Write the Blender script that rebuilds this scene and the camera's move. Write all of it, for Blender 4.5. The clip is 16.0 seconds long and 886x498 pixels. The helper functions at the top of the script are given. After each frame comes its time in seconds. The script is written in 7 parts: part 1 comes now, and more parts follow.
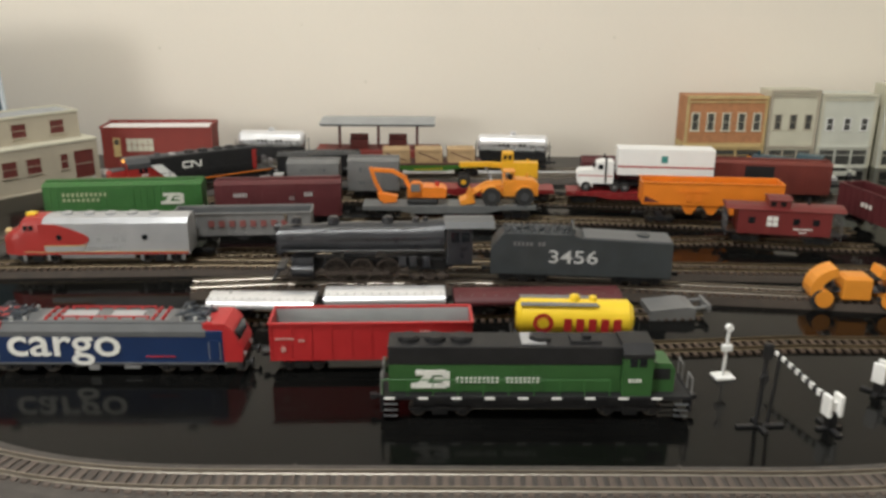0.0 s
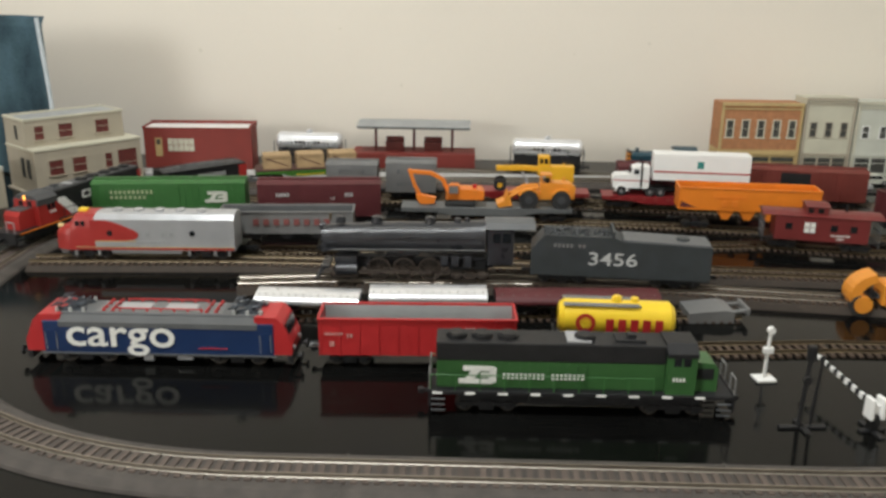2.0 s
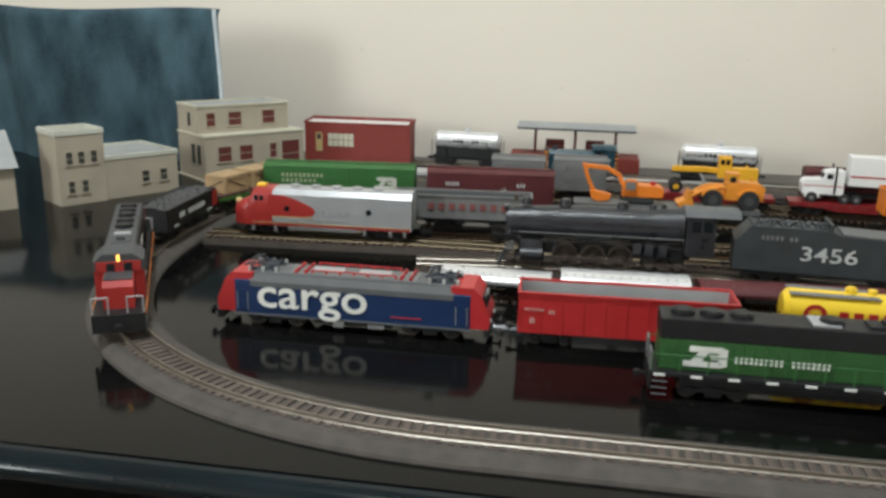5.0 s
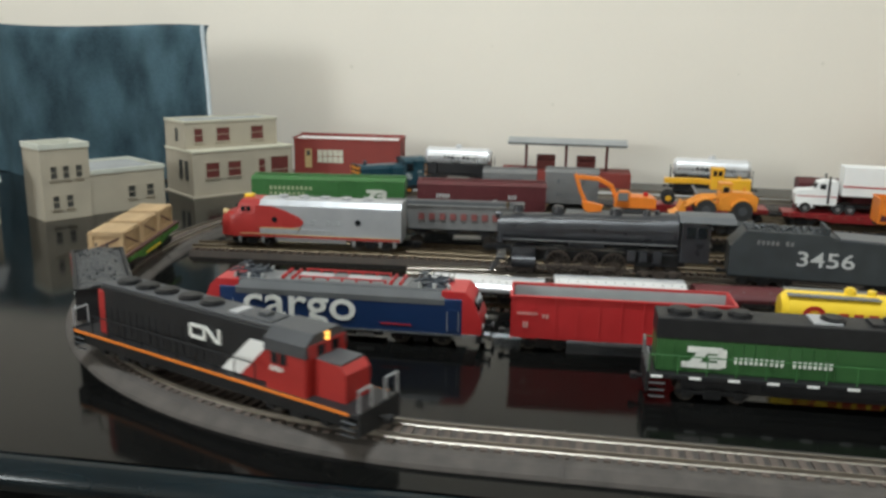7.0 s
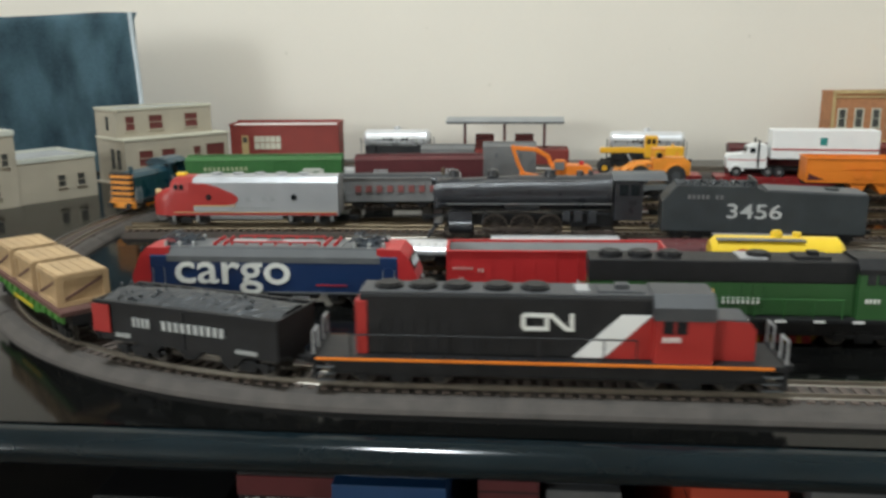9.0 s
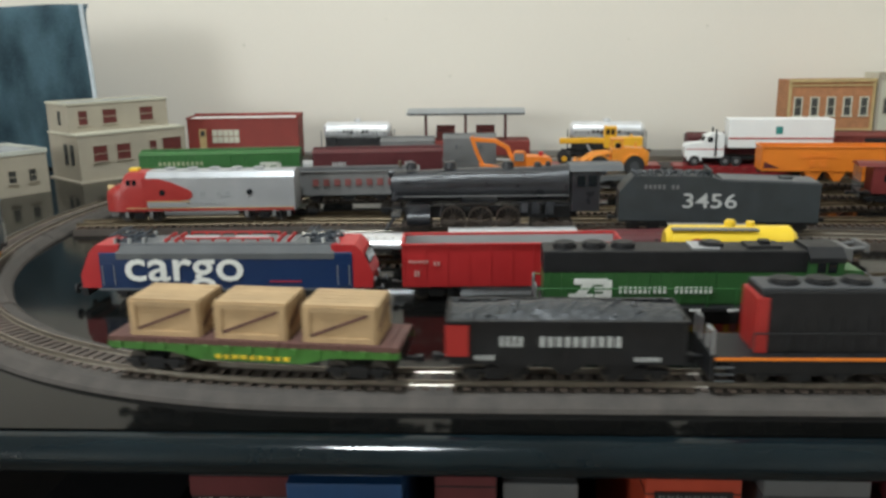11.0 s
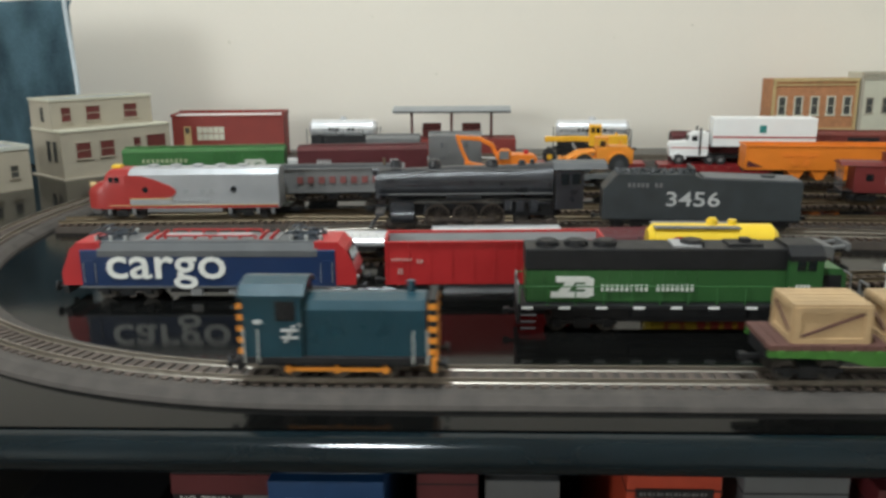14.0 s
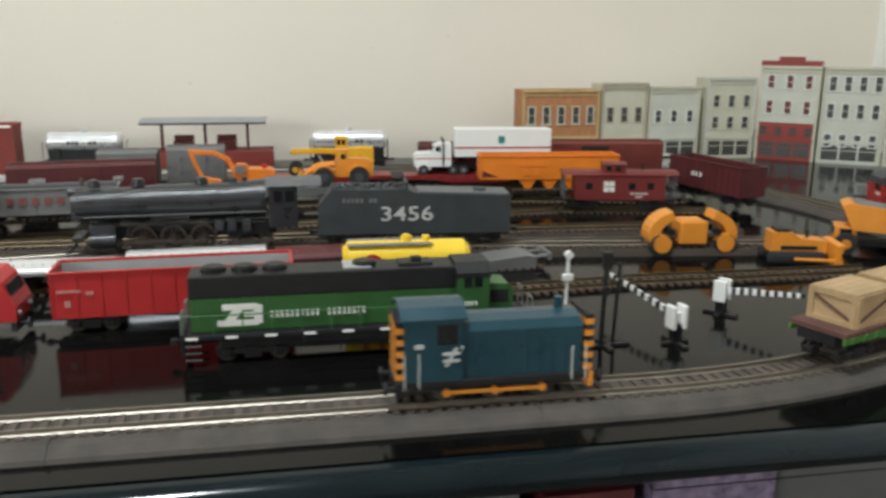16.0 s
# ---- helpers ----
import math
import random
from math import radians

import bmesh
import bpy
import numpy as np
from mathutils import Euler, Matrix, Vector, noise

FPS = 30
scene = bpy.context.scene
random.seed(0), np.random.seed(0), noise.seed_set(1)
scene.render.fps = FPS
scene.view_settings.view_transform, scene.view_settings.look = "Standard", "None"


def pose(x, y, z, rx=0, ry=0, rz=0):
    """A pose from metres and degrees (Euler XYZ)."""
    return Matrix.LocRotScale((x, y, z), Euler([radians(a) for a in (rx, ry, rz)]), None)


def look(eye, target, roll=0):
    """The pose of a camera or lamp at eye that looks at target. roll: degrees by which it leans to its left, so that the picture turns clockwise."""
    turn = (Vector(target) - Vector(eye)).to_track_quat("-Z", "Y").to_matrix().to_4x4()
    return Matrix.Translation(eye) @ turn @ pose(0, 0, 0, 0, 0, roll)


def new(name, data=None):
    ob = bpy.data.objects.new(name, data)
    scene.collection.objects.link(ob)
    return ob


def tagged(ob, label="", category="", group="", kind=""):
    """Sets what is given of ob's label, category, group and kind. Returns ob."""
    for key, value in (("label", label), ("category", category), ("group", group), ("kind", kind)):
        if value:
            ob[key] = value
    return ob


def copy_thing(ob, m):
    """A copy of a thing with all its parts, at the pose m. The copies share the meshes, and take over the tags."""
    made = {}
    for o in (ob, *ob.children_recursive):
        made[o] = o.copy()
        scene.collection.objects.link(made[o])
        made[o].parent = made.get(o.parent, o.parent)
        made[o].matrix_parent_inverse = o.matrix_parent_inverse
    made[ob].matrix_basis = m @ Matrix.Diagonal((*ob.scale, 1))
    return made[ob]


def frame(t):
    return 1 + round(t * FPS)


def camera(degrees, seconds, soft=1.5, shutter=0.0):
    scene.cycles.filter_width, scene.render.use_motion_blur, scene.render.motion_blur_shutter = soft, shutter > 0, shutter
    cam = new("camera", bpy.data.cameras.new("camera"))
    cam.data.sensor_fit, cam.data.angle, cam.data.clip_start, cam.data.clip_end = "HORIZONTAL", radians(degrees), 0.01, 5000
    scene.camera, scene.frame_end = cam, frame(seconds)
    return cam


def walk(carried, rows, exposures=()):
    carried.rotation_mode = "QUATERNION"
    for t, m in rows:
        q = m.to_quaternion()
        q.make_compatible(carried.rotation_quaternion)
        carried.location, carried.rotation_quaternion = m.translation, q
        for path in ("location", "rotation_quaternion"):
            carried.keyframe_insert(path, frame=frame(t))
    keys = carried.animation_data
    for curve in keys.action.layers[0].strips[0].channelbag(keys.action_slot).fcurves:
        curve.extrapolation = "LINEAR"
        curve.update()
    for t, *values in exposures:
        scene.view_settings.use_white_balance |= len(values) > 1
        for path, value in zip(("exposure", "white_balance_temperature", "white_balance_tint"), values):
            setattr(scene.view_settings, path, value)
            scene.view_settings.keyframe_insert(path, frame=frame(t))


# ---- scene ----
cam = camera(55.8, 16.0, soft=3.0, shutter=0.8)
PATH = [
    (0, (0.0241, 0.0614, 0.283), (0.0284, 1.9617, -0.341), 0.3),
    (0.5, (0.0151, 0.0610, 0.284), (-0.0025, 1.9586, -0.347), 0.4),
    (1, (0.0116, 0.0469, 0.285), (-0.0222, 1.9489, -0.333), 0.6),
    (1.5, (0.0076, 0.0468, 0.284), (-0.0332, 1.9505, -0.327), 0.7),
    (2, (0.0056, 0.0467, 0.283), (-0.0412, 1.9492, -0.330), 0.7),
    (2.5, (0.0007, 0.0455, 0.283), (-0.0491, 1.9480, -0.330), 0.8),
    (3, (-0.0093, 0.0452, 0.283), (-0.0882, 1.9486, -0.326), 0.9),
    (3.5, (-0.0113, 0.0431, 0.278), (-0.1091, 1.9448, -0.332), 0.8),
    (4, (-0.0234, 0.0467, 0.264), (-0.1553, 1.9512, -0.334), 0.2),
    (4.5, (-0.0517, 0.0537, 0.250), (-0.2688, 1.9633, -0.301), 0.6),
    (5, (-0.0662, 0.0682, 0.225), (-0.3731, 1.9696, -0.313), 1.3),
    (7.5, (-0.0665, 0.0772, 0.196), (-0.3403, 2.0028, -0.270), 0.7),
    (8, (-0.0644, 0.0753, 0.182), (-0.2903, 2.0045, -0.294), -0.2),
    (8.5, (-0.0593, 0.0724, 0.178), (-0.2583, 2.0066, -0.290), -0.1),
    (9, (-0.0543, 0.0726, 0.175), (-0.2284, 2.0087, -0.293), -0.5),
    (9.5, (-0.0504, 0.0738, 0.176), (-0.1805, 2.0114, -0.302), -0.3),
    (12, (-0.0455, 0.0789, 0.175), (-0.1416, 2.0158, -0.315), -0.8),
    (12.5, (-0.0465, 0.0789, 0.175), (-0.1446, 2.0156, -0.312), -0.7),
    (13, (-0.0465, 0.0789, 0.176), (-0.1406, 2.0158, -0.313), -0.8),
    (13.5, (-0.0465, 0.0779, 0.177), (-0.1355, 2.0140, -0.319), -0.7),
    (14, (-0.0425, 0.0780, 0.175), (-0.1126, 2.0158, -0.319), -0.5),
    (14.5, (-0.0256, 0.0806, 0.180), (-0.0519, 2.0259, -0.280), -1.4),
    (15, (0.0133, 0.0840, 0.183), (0.1594, 2.0223, -0.287), -0.9),
    (15.5, (0.0391, 0.0899, 0.183), (0.3149, 2.0098, -0.303), 0.2),
    (16, (0.0511, 0.0903, 0.182), (0.3943, 2.0006, -0.302), 0.3),
]
walk(cam, [(t, look(eye, target, roll)) for t, eye, target, roll in PATH],
     [(0.0, 0.0, 6610, 11), (1.5, 0.0, 6490, 10), (3.5, 0.0, 6340, 9), (5.0, 0.0, 6150, 7), (9.5, 0.0, 6050, 6), (14.0, 0.0, 6050, 6), (16.0, 0.0, 6150, 7)])

# ---- world, lamps, exposure ----
world = bpy.data.worlds.new("room_air")
scene.world = world
world.use_nodes = True
world.node_tree.nodes["Background"].inputs[0].default_value = (1.0, 0.97, 0.94, 1)
world.node_tree.nodes["Background"].inputs[1].default_value = 0.05
def area_lamp(name, eye, target, size, watts, colour):
    data = bpy.data.lights.new(name, "AREA")
    data.shape, data.size, data.energy, data.color = "DISK", size, watts, colour
    new(name, data).matrix_world = look(eye, target)


area_lamp("ceiling_light", (-0.30, 0.20, 1.70), (-0.30, 0.21, 0.0), 0.24, 28.0, (0.95, 0.98, 0.97))
area_lamp("side_light", (-3.10, -2.75, 1.00), (0.3, 1.3, 0.15), 1.30, 66.0, (0.98, 0.98, 0.94))
scene.view_settings.exposure = 0.0


# ---- materials ----
def mat(name, col, rough=0.5, metal=0.0, var=0.18, scale=60.0, bump=0.15, fine=900.0, second=None, coat=0.0):
    m = bpy.data.materials.new(name)
    m.use_nodes = True
    nt = m.node_tree
    b = nt.nodes["Principled BSDF"]
    tc = nt.nodes.new("ShaderNodeTexCoord")
    n1 = nt.nodes.new("ShaderNodeTexNoise")
    n1.inputs["Scale"].default_value, n1.inputs["Detail"].default_value = scale, 5
    nt.links.new(tc.outputs["Object"], n1.inputs["Vector"])
    n2 = nt.nodes.new("ShaderNodeTexNoise")
    n2.inputs["Scale"].default_value, n2.inputs["Detail"].default_value = fine, 3
    nt.links.new(tc.outputs["Object"], n2.inputs["Vector"])
    ramp = nt.nodes.new("ShaderNodeMix")
    ramp.data_type = "RGBA"
    lo = [max(0, c * (1 - var)) for c in (second or col)]
    hi = [min(1, c * (1 + var)) for c in col]
    ramp.inputs[6].default_value, ramp.inputs[7].default_value = (*lo, 1), (*hi, 1)
    add = nt.nodes.new("ShaderNodeMath")
    add.operation = "MULTIPLY_ADD"
    add.inputs[1].default_value, add.inputs[2].default_value = 0.35, 0.0
    nt.links.new(n2.outputs["Fac"], add.inputs[0])
    sm = nt.nodes.new("ShaderNodeMath")
    sm.operation = "MULTIPLY_ADD"
    sm.inputs[1].default_value = 0.65
    spread = nt.nodes.new("ShaderNodeMapRange")
    spread.inputs[1].default_value, spread.inputs[2].default_value = 0.3, 0.7
    nt.links.new(n1.outputs["Fac"], spread.inputs[0])
    nt.links.new(spread.outputs[0], sm.inputs[0])
    nt.links.new(add.outputs[0], sm.inputs[2])
    nt.links.new(sm.outputs[0], ramp.inputs[0])
    nt.links.new(ramp.outputs[2], b.inputs["Base Color"])
    rr = nt.nodes.new("ShaderNodeMapRange")
    rr.inputs[3].default_value, rr.inputs[4].default_value = max(0.03, rough - 0.1), min(1, rough + 0.1)
    nt.links.new(n1.outputs["Fac"], rr.inputs[0])
    nt.links.new(rr.outputs[0], b.inputs["Roughness"])
    b.inputs["Metallic"].default_value = metal
    b.inputs["Coat Weight"].default_value = coat
    if bump:
        bp = nt.nodes.new("ShaderNodeBump")
        bp.inputs["Strength"].default_value, bp.inputs["Distance"].default_value = bump, 0.0006
        nt.links.new(n2.outputs["Fac"], bp.inputs["Height"])
        nt.links.new(bp.outputs[0], b.inputs["Normal"])
    return m


def varied(m, amount=0.25):
    """Lets pieces that share a mesh differ a little in tone."""
    nt = m.node_tree
    b = nt.nodes["Principled BSDF"]
    link = b.inputs["Base Color"].links[0]
    src = link.from_socket
    info = nt.nodes.new("ShaderNodeObjectInfo")
    hsv = nt.nodes.new("ShaderNodeHueSaturation")
    mr = nt.nodes.new("ShaderNodeMapRange")
    mr.inputs[3].default_value, mr.inputs[4].default_value = 1 - amount, 1 + amount
    nt.links.new(info.outputs["Random"], mr.inputs[0])
    nt.links.new(mr.outputs[0], hsv.inputs["Value"])
    nt.links.new(src, hsv.inputs["Color"])
    nt.links.new(hsv.outputs[0], b.inputs["Base Color"])
    return m


M = {}
M["wall"] = mat("cream_wall_paint", (0.81, 0.750, 0.658), 0.85, var=0.03, scale=3.0, bump=0.25, fine=180)
M["scuff"] = mat("scuffed_wall_paint", (0.72, 0.67, 0.575), 0.9, var=0.12, scale=150)
M["wall_white"] = mat("white_wall_paint", (0.86, 0.86, 0.82), 0.85, var=0.03, scale=3.0, bump=0.2, fine=180)
M["ceiling"] = mat("ceiling_paint", (0.8, 0.78, 0.74), 0.9, var=0.03, scale=3.0, bump=0.1)
M["room_floor"] = mat("brown_carpet", (0.16, 0.12, 0.09), 0.95, var=0.3, scale=20.0, bump=0.4)
M["table"] = mat("black_gloss_lacquer", (0.0045, 0.0045, 0.0042), 0.06, var=0.4, scale=14.0, bump=0.0)
M["table"].node_tree.nodes["Principled BSDF"].inputs["Specular IOR Level"].default_value = 0.11
# Blue-green base colour puts the rim's bluish reflections into the lacquer.
M["rim"] = mat("black_rim_lacquer", (0.005, 0.010, 0.013), 0.11, var=0.3, scale=20.0, bump=0.0)
M["rim"].node_tree.nodes["Principled BSDF"].inputs["Specular IOR Level"].default_value = 0.30
M["bed"] = mat("grey_plastic_ballast", (0.066, 0.057, 0.050), 0.8, var=0.35, scale=90.0, bump=0.7, fine=1500)
M["bed_dark"] = mat("dark_brown_roadbed", (0.045, 0.034, 0.026), 0.85, var=0.35, scale=90.0, bump=0.6, fine=1500)
M["tie"] = varied(mat("brown_plastic_tie", (0.092, 0.070, 0.058), 0.7, var=0.2, bump=0.3))
M["tie_dark"] = mat("dark_plastic_tie", (0.07, 0.045, 0.03), 0.75, var=0.3, bump=0.3)
M["rail"] = mat("nickel_silver_rail", (0.33, 0.30, 0.255), 0.44, 1.0, var=0.12, scale=120)
M["brass"] = mat("tarnished_brass_rail", (0.17, 0.135, 0.09), 0.5, 1.0, var=0.25, scale=120)
M["strip"] = mat("light_grey_card", (0.46, 0.46, 0.45), 0.8, var=0.08, scale=40)
M["black"] = mat("matt_black_plastic", (0.015, 0.015, 0.016), 0.5, var=0.3, scale=120, bump=0.2)
M["black"].node_tree.nodes["Principled BSDF"].inputs["Specular IOR Level"].default_value = 0.3
M["soot"] = mat("weathered_black_paint", (0.026, 0.027, 0.031), 0.30, var=0.45, scale=70, bump=0.35)
M["tender"] = mat("dusty_black_paint", (0.031, 0.037, 0.040), 0.5, var=0.3, scale=60, bump=0.35)
M["wheel"] = mat("dark_wheel_metal", (0.09, 0.08, 0.07), 0.45, 0.7, var=0.3, scale=200)
M["running"] = mat("rusty_running_gear", (0.075, 0.058, 0.048), 0.55, 0.2, var=0.3, scale=200)
M["panto"] = mat("dark_blue_grey_metal", (0.06, 0.07, 0.085), 0.4, 0.4, var=0.4, scale=200)
M["seagreen"] = mat("sea_green_print", (0.03, 0.22, 0.20), 0.5, var=0.1, scale=80)
M["palered"] = mat("worn_pale_print", (0.55, 0.33, 0.30), 0.55, var=0.2, scale=120)
M["green"] = mat("cascade_green_paint", (0.034, 0.105, 0.030), 0.38, var=0.12, scale=40)
M["boxgreen"] = mat("boxcar_green_paint", (0.032, 0.125, 0.028), 0.5, var=0.15, scale=40)
M["lime"] = mat("lime_green_plastic", (0.052, 0.17, 0.024), 0.45, var=0.15, scale=50)
M["blue"] = mat("cargo_blue_paint", (0.009, 0.028, 0.092), 0.35, var=0.12, scale=40)
M["teal"] = mat("rail_blue_paint", (0.012, 0.048, 0.068), 0.3, var=0.15, scale=50)
M["red"] = mat("signal_red_paint", (0.41, 0.022, 0.024), 0.38, var=0.12, scale=50)
M["darkred"] = mat("dark_red_paint", (0.22, 0.016, 0.018), 0.4, var=0.15, scale=50)
M["cnred"] = mat("orange_red_paint", (0.34, 0.024, 0.020), 0.4, var=0.15, scale=50)
M["boxred"] = mat("oxide_red_paint", (0.15, 0.026, 0.018), 0.6, var=0.2, scale=45, bump=0.3)
M["maroon"] = mat("maroon_paint", (0.085, 0.014, 0.017), 0.55, var=0.2, scale=45, bump=0.3)
M["caboose"] = mat("caboose_red_paint", (0.15, 0.019, 0.018), 0.5, var=0.15, scale=45)
M["silver"] = mat("silver_paint", (0.40, 0.405, 0.415), 0.32, 0.3, var=0.1, scale=50)
M["chrome"] = mat("polished_metal_tank", (0.80, 0.81, 0.83), 0.30, 0.6, var=0.10, scale=40, bump=0.0)
M["greycar"] = mat("weathered_grey_paint", (0.16, 0.16, 0.158), 0.6, var=0.2, scale=45)
M["midgrey"] = mat("grey_roof_paint", (0.10, 0.104, 0.108), 0.5, var=0.15, scale=50)
M["hoodgrey"] = mat("dark_grey_hood_paint", (0.052, 0.054, 0.058), 0.5, var=0.2, scale=50)
M["white"] = mat("white_paint", (0.8, 0.8, 0.78), 0.45, var=0.05, scale=40)
M["offwhite"] = mat("offwhite_print", (0.72, 0.72, 0.68), 0.5, var=0.1, scale=80)
M["redprint"] = mat("dull_red_print", (0.20, 0.06, 0.055), 0.6, var=0.25, scale=120)
M["faded"] = mat("faded_print", (0.33, 0.38, 0.22), 0.6, var=0.25, scale=120)
M["dimwhite"] = mat("worn_white_print", (0.45, 0.46, 0.45), 0.55, var=0.2, scale=120)
M["grader"] = mat("grader_yellow_plastic", (0.76, 0.40, 0.02), 0.42, var=0.12, scale=60)
M["yellow"] = mat("yellow_enamel", (0.80, 0.55, 0.03), 0.32, var=0.08, scale=50)
M["amber"] = mat("machine_yellow_plastic", (0.71, 0.265, 0.03), 0.42, var=0.12, scale=60)
M["orange"] = mat("orange_plastic", (0.74, 0.20, 0.020), 0.42, var=0.12, scale=60)
M["hopper"] = mat("hopper_orange_paint", (0.72, 0.20, 0.015), 0.45, var=0.12, scale=45)
M["crate"] = varied(mat("pale_crate_wood", (0.43, 0.295, 0.155), 0.7, var=0.2, scale=55, bump=0.5, fine=600), 0.1)
M["deck"] = mat("brown_wood_deck", (0.11, 0.05, 0.04), 0.75, var=0.3, scale=70, bump=0.5)
M["greydeck"] = mat("grey_metal_deck", (0.12, 0.125, 0.125), 0.55, var=0.2, scale=60)
M["coal"] = mat("black_coal", (0.034, 0.037, 0.041), 0.40, var=0.5, scale=160, bump=0.9, fine=420)
M["glass"] = mat("dark_window_glazing", (0.012, 0.014, 0.016), 0.1, var=0.2, bump=0.0)
M["rubber"] = mat("black_rubber", (0.02, 0.02, 0.02), 0.75, var=0.2, scale=100, bump=0.3)
M["beige"] = mat("beige_plastic_wall", (0.41, 0.365, 0.285), 0.7, var=0.1, scale=30, bump=0.3)
M["cream"] = mat("cream_plastic_wall", (0.56, 0.54, 0.43), 0.7, var=0.1, scale=30, bump=0.3)
M["palegrey"] = mat("pale_grey_plastic_wall", (0.56, 0.57, 0.50), 0.7, var=0.1, scale=30, bump=0.3)
M["roofgrey"] = mat("grey_roof_plastic", (0.33, 0.34, 0.34), 0.75, var=0.15, scale=40)
M["brick"] = mat("orange_brick_plastic", (0.42, 0.19, 0.085), 0.75, var=0.25, scale=120, bump=0.5)
M["ochre"] = mat("ochre_plastic_trim", (0.50, 0.37, 0.17), 0.7, var=0.15, scale=60)
M["redwall"] = mat("red_plastic_wall", (0.21, 0.032, 0.024), 0.65, var=0.12, scale=40)
M["redtrim"] = mat("faded_red_trim", (0.27, 0.05, 0.042), 0.7, var=0.15, scale=60)
M["winred"] = mat("dark_red_window", (0.12, 0.024, 0.020), 0.5, var=0.25, scale=90)
M["windark"] = mat("dark_grey_window", (0.05, 0.05, 0.045), 0.3, var=0.4, scale=200, bump=0.0)
M["denim"] = mat("blue_terry_cloth", (0.115, 0.20, 0.245), 0.95, var=0.42, scale=16, second=(0.018, 0.048, 0.070), bump=1.0, fine=300)
tn = M["denim"].node_tree
streak = tn.nodes.new("ShaderNodeMapping")
streak.inputs["Scale"].default_value = (1.3, 1.0, 0.6)
streak.inputs["Rotation"].default_value = (0, 0.22, 0)
broad = [n for n in tn.nodes if n.type == "TEX_NOISE" and n.inputs["Scale"].default_value < 50][0]
tn.links.new(broad.inputs["Vector"].links[0].from_socket, streak.inputs["Vector"])
tn.links.new(streak.outputs[0], broad.inputs["Vector"])
M["hem"] = mat("pale_towel_hem", (0.5, 0.55, 0.58), 0.9, var=0.15, scale=80)
# Red, blue and orange card colours hold the shade under the table.
M["card_red"] = mat("dark_red_card", (0.085, 0.012, 0.015), 0.5, var=0.2, scale=40)
M["card_blue"] = mat("blue_card", (0.010, 0.048, 0.14), 0.5, var=0.2, scale=40)
M["card_orange"] = mat("orange_card", (0.36, 0.045, 0.018), 0.5, var=0.2, scale=40)
M["card_violet"] = mat("violet_card", (0.26, 0.21, 0.32), 0.6, var=0.3, scale=130, second=(0.045, 0.030, 0.075))
M["shelf"] = mat("dark_shelf_board", (0.022, 0.02, 0.018), 0.5, var=0.3, scale=30)
glow = bpy.data.materials.new("lit_headlamp")
glow.use_nodes = True
glow.node_tree.nodes["Principled BSDF"].inputs["Base Color"].default_value = (0.9, 0.5, 0.1, 1)
glow.node_tree.nodes["Principled BSDF"].inputs["Emission Color"].default_value = (1.0, 0.45, 0.08, 1)
glow.node_tree.nodes["Principled BSDF"].inputs["Emission Strength"].default_value = 3.0
M["glow"] = glow


# ---- mesh helpers ----
def B():
    return bmesh.new()


def box(bm, x0, x1, y0, y1, z0, z1, bevel=0.0, rot=None):
    r = bmesh.ops.create_cube(bm, size=1.0)
    vs = r["verts"]
    m = Matrix.Translation(((x0 + x1) / 2, (y0 + y1) / 2, (z0 + z1) / 2))
    if rot is not None:
        m = m @ rot
    m = m @ Matrix.Diagonal((abs(x1 - x0), abs(y1 - y0), abs(z1 - z0), 1))
    bmesh.ops.transform(bm, matrix=m, verts=vs)
    if bevel:
        es = list({e for v in vs for e in v.link_edges})
        bmesh.ops.bevel(bm, geom=es, offset=bevel, segments=2, profile=0.6, affect="EDGES", clamp_overlap=True)
    return bm


def tube(bm, p, q, r, seg=10, r2=None):
    p, q = Vector(p), Vector(q)
    d = q - p
    m = Matrix.Translation((p + q) / 2) @ d.to_track_quat("Z", "Y").to_matrix().to_4x4()
    bmesh.ops.create_cone(bm, cap_ends=True, segments=seg, radius1=r, radius2=r if r2 is None else r2, depth=d.length, matrix=m)
    return bm


def prism(bm, prof, lo, hi, axis="x"):
    """A solid with the given closed outline. axis x: outline in (y, z); axis y: outline in (x, z)."""
    def pt(a, b, c):
        return (c, a, b) if axis == "x" else (a, c, b)
    v0 = [bm.verts.new(pt(a, b, lo)) for a, b in prof]
    v1 = [bm.verts.new(pt(a, b, hi)) for a, b in prof]
    n = len(prof)
    fs = [bm.faces.new(v0[::-1]), bm.faces.new(v1)]
    for i in range(n):
        fs.append(bm.faces.new((v0[i], v0[(i + 1) % n], v1[(i + 1) % n], v1[i])))
    bmesh.ops.recalc_face_normals(bm, faces=fs)
    return bm


def part(name, bm, material, parent=None, label="", smooth=False):
    me = bpy.data.meshes.new(name)
    bm.to_mesh(me)
    bm.free()
    me.materials.append(M[material] if isinstance(material, str) else material)
    if smooth:
        me.polygons.foreach_set("use_smooth", [True] * len(me.polygons))
        me.set_sharp_from_angle(angle=radians(35))
    ob = new(name, me)
    ob.parent = parent
    if label:
        tagged(ob, label)
    return ob


def again(ob, parent, m):
    """One more piece on the same mesh."""
    o = new(ob.name.split(".")[0], ob.data)
    o.parent = parent
    o.matrix_basis = m
    return o


def thing(name, label, category, m=None, group="", kind=""):
    e = new(name)
    e.empty_display_size = 0.02
    if m is not None:
        e.matrix_basis = m
    return tagged(e, label, category, group, kind)


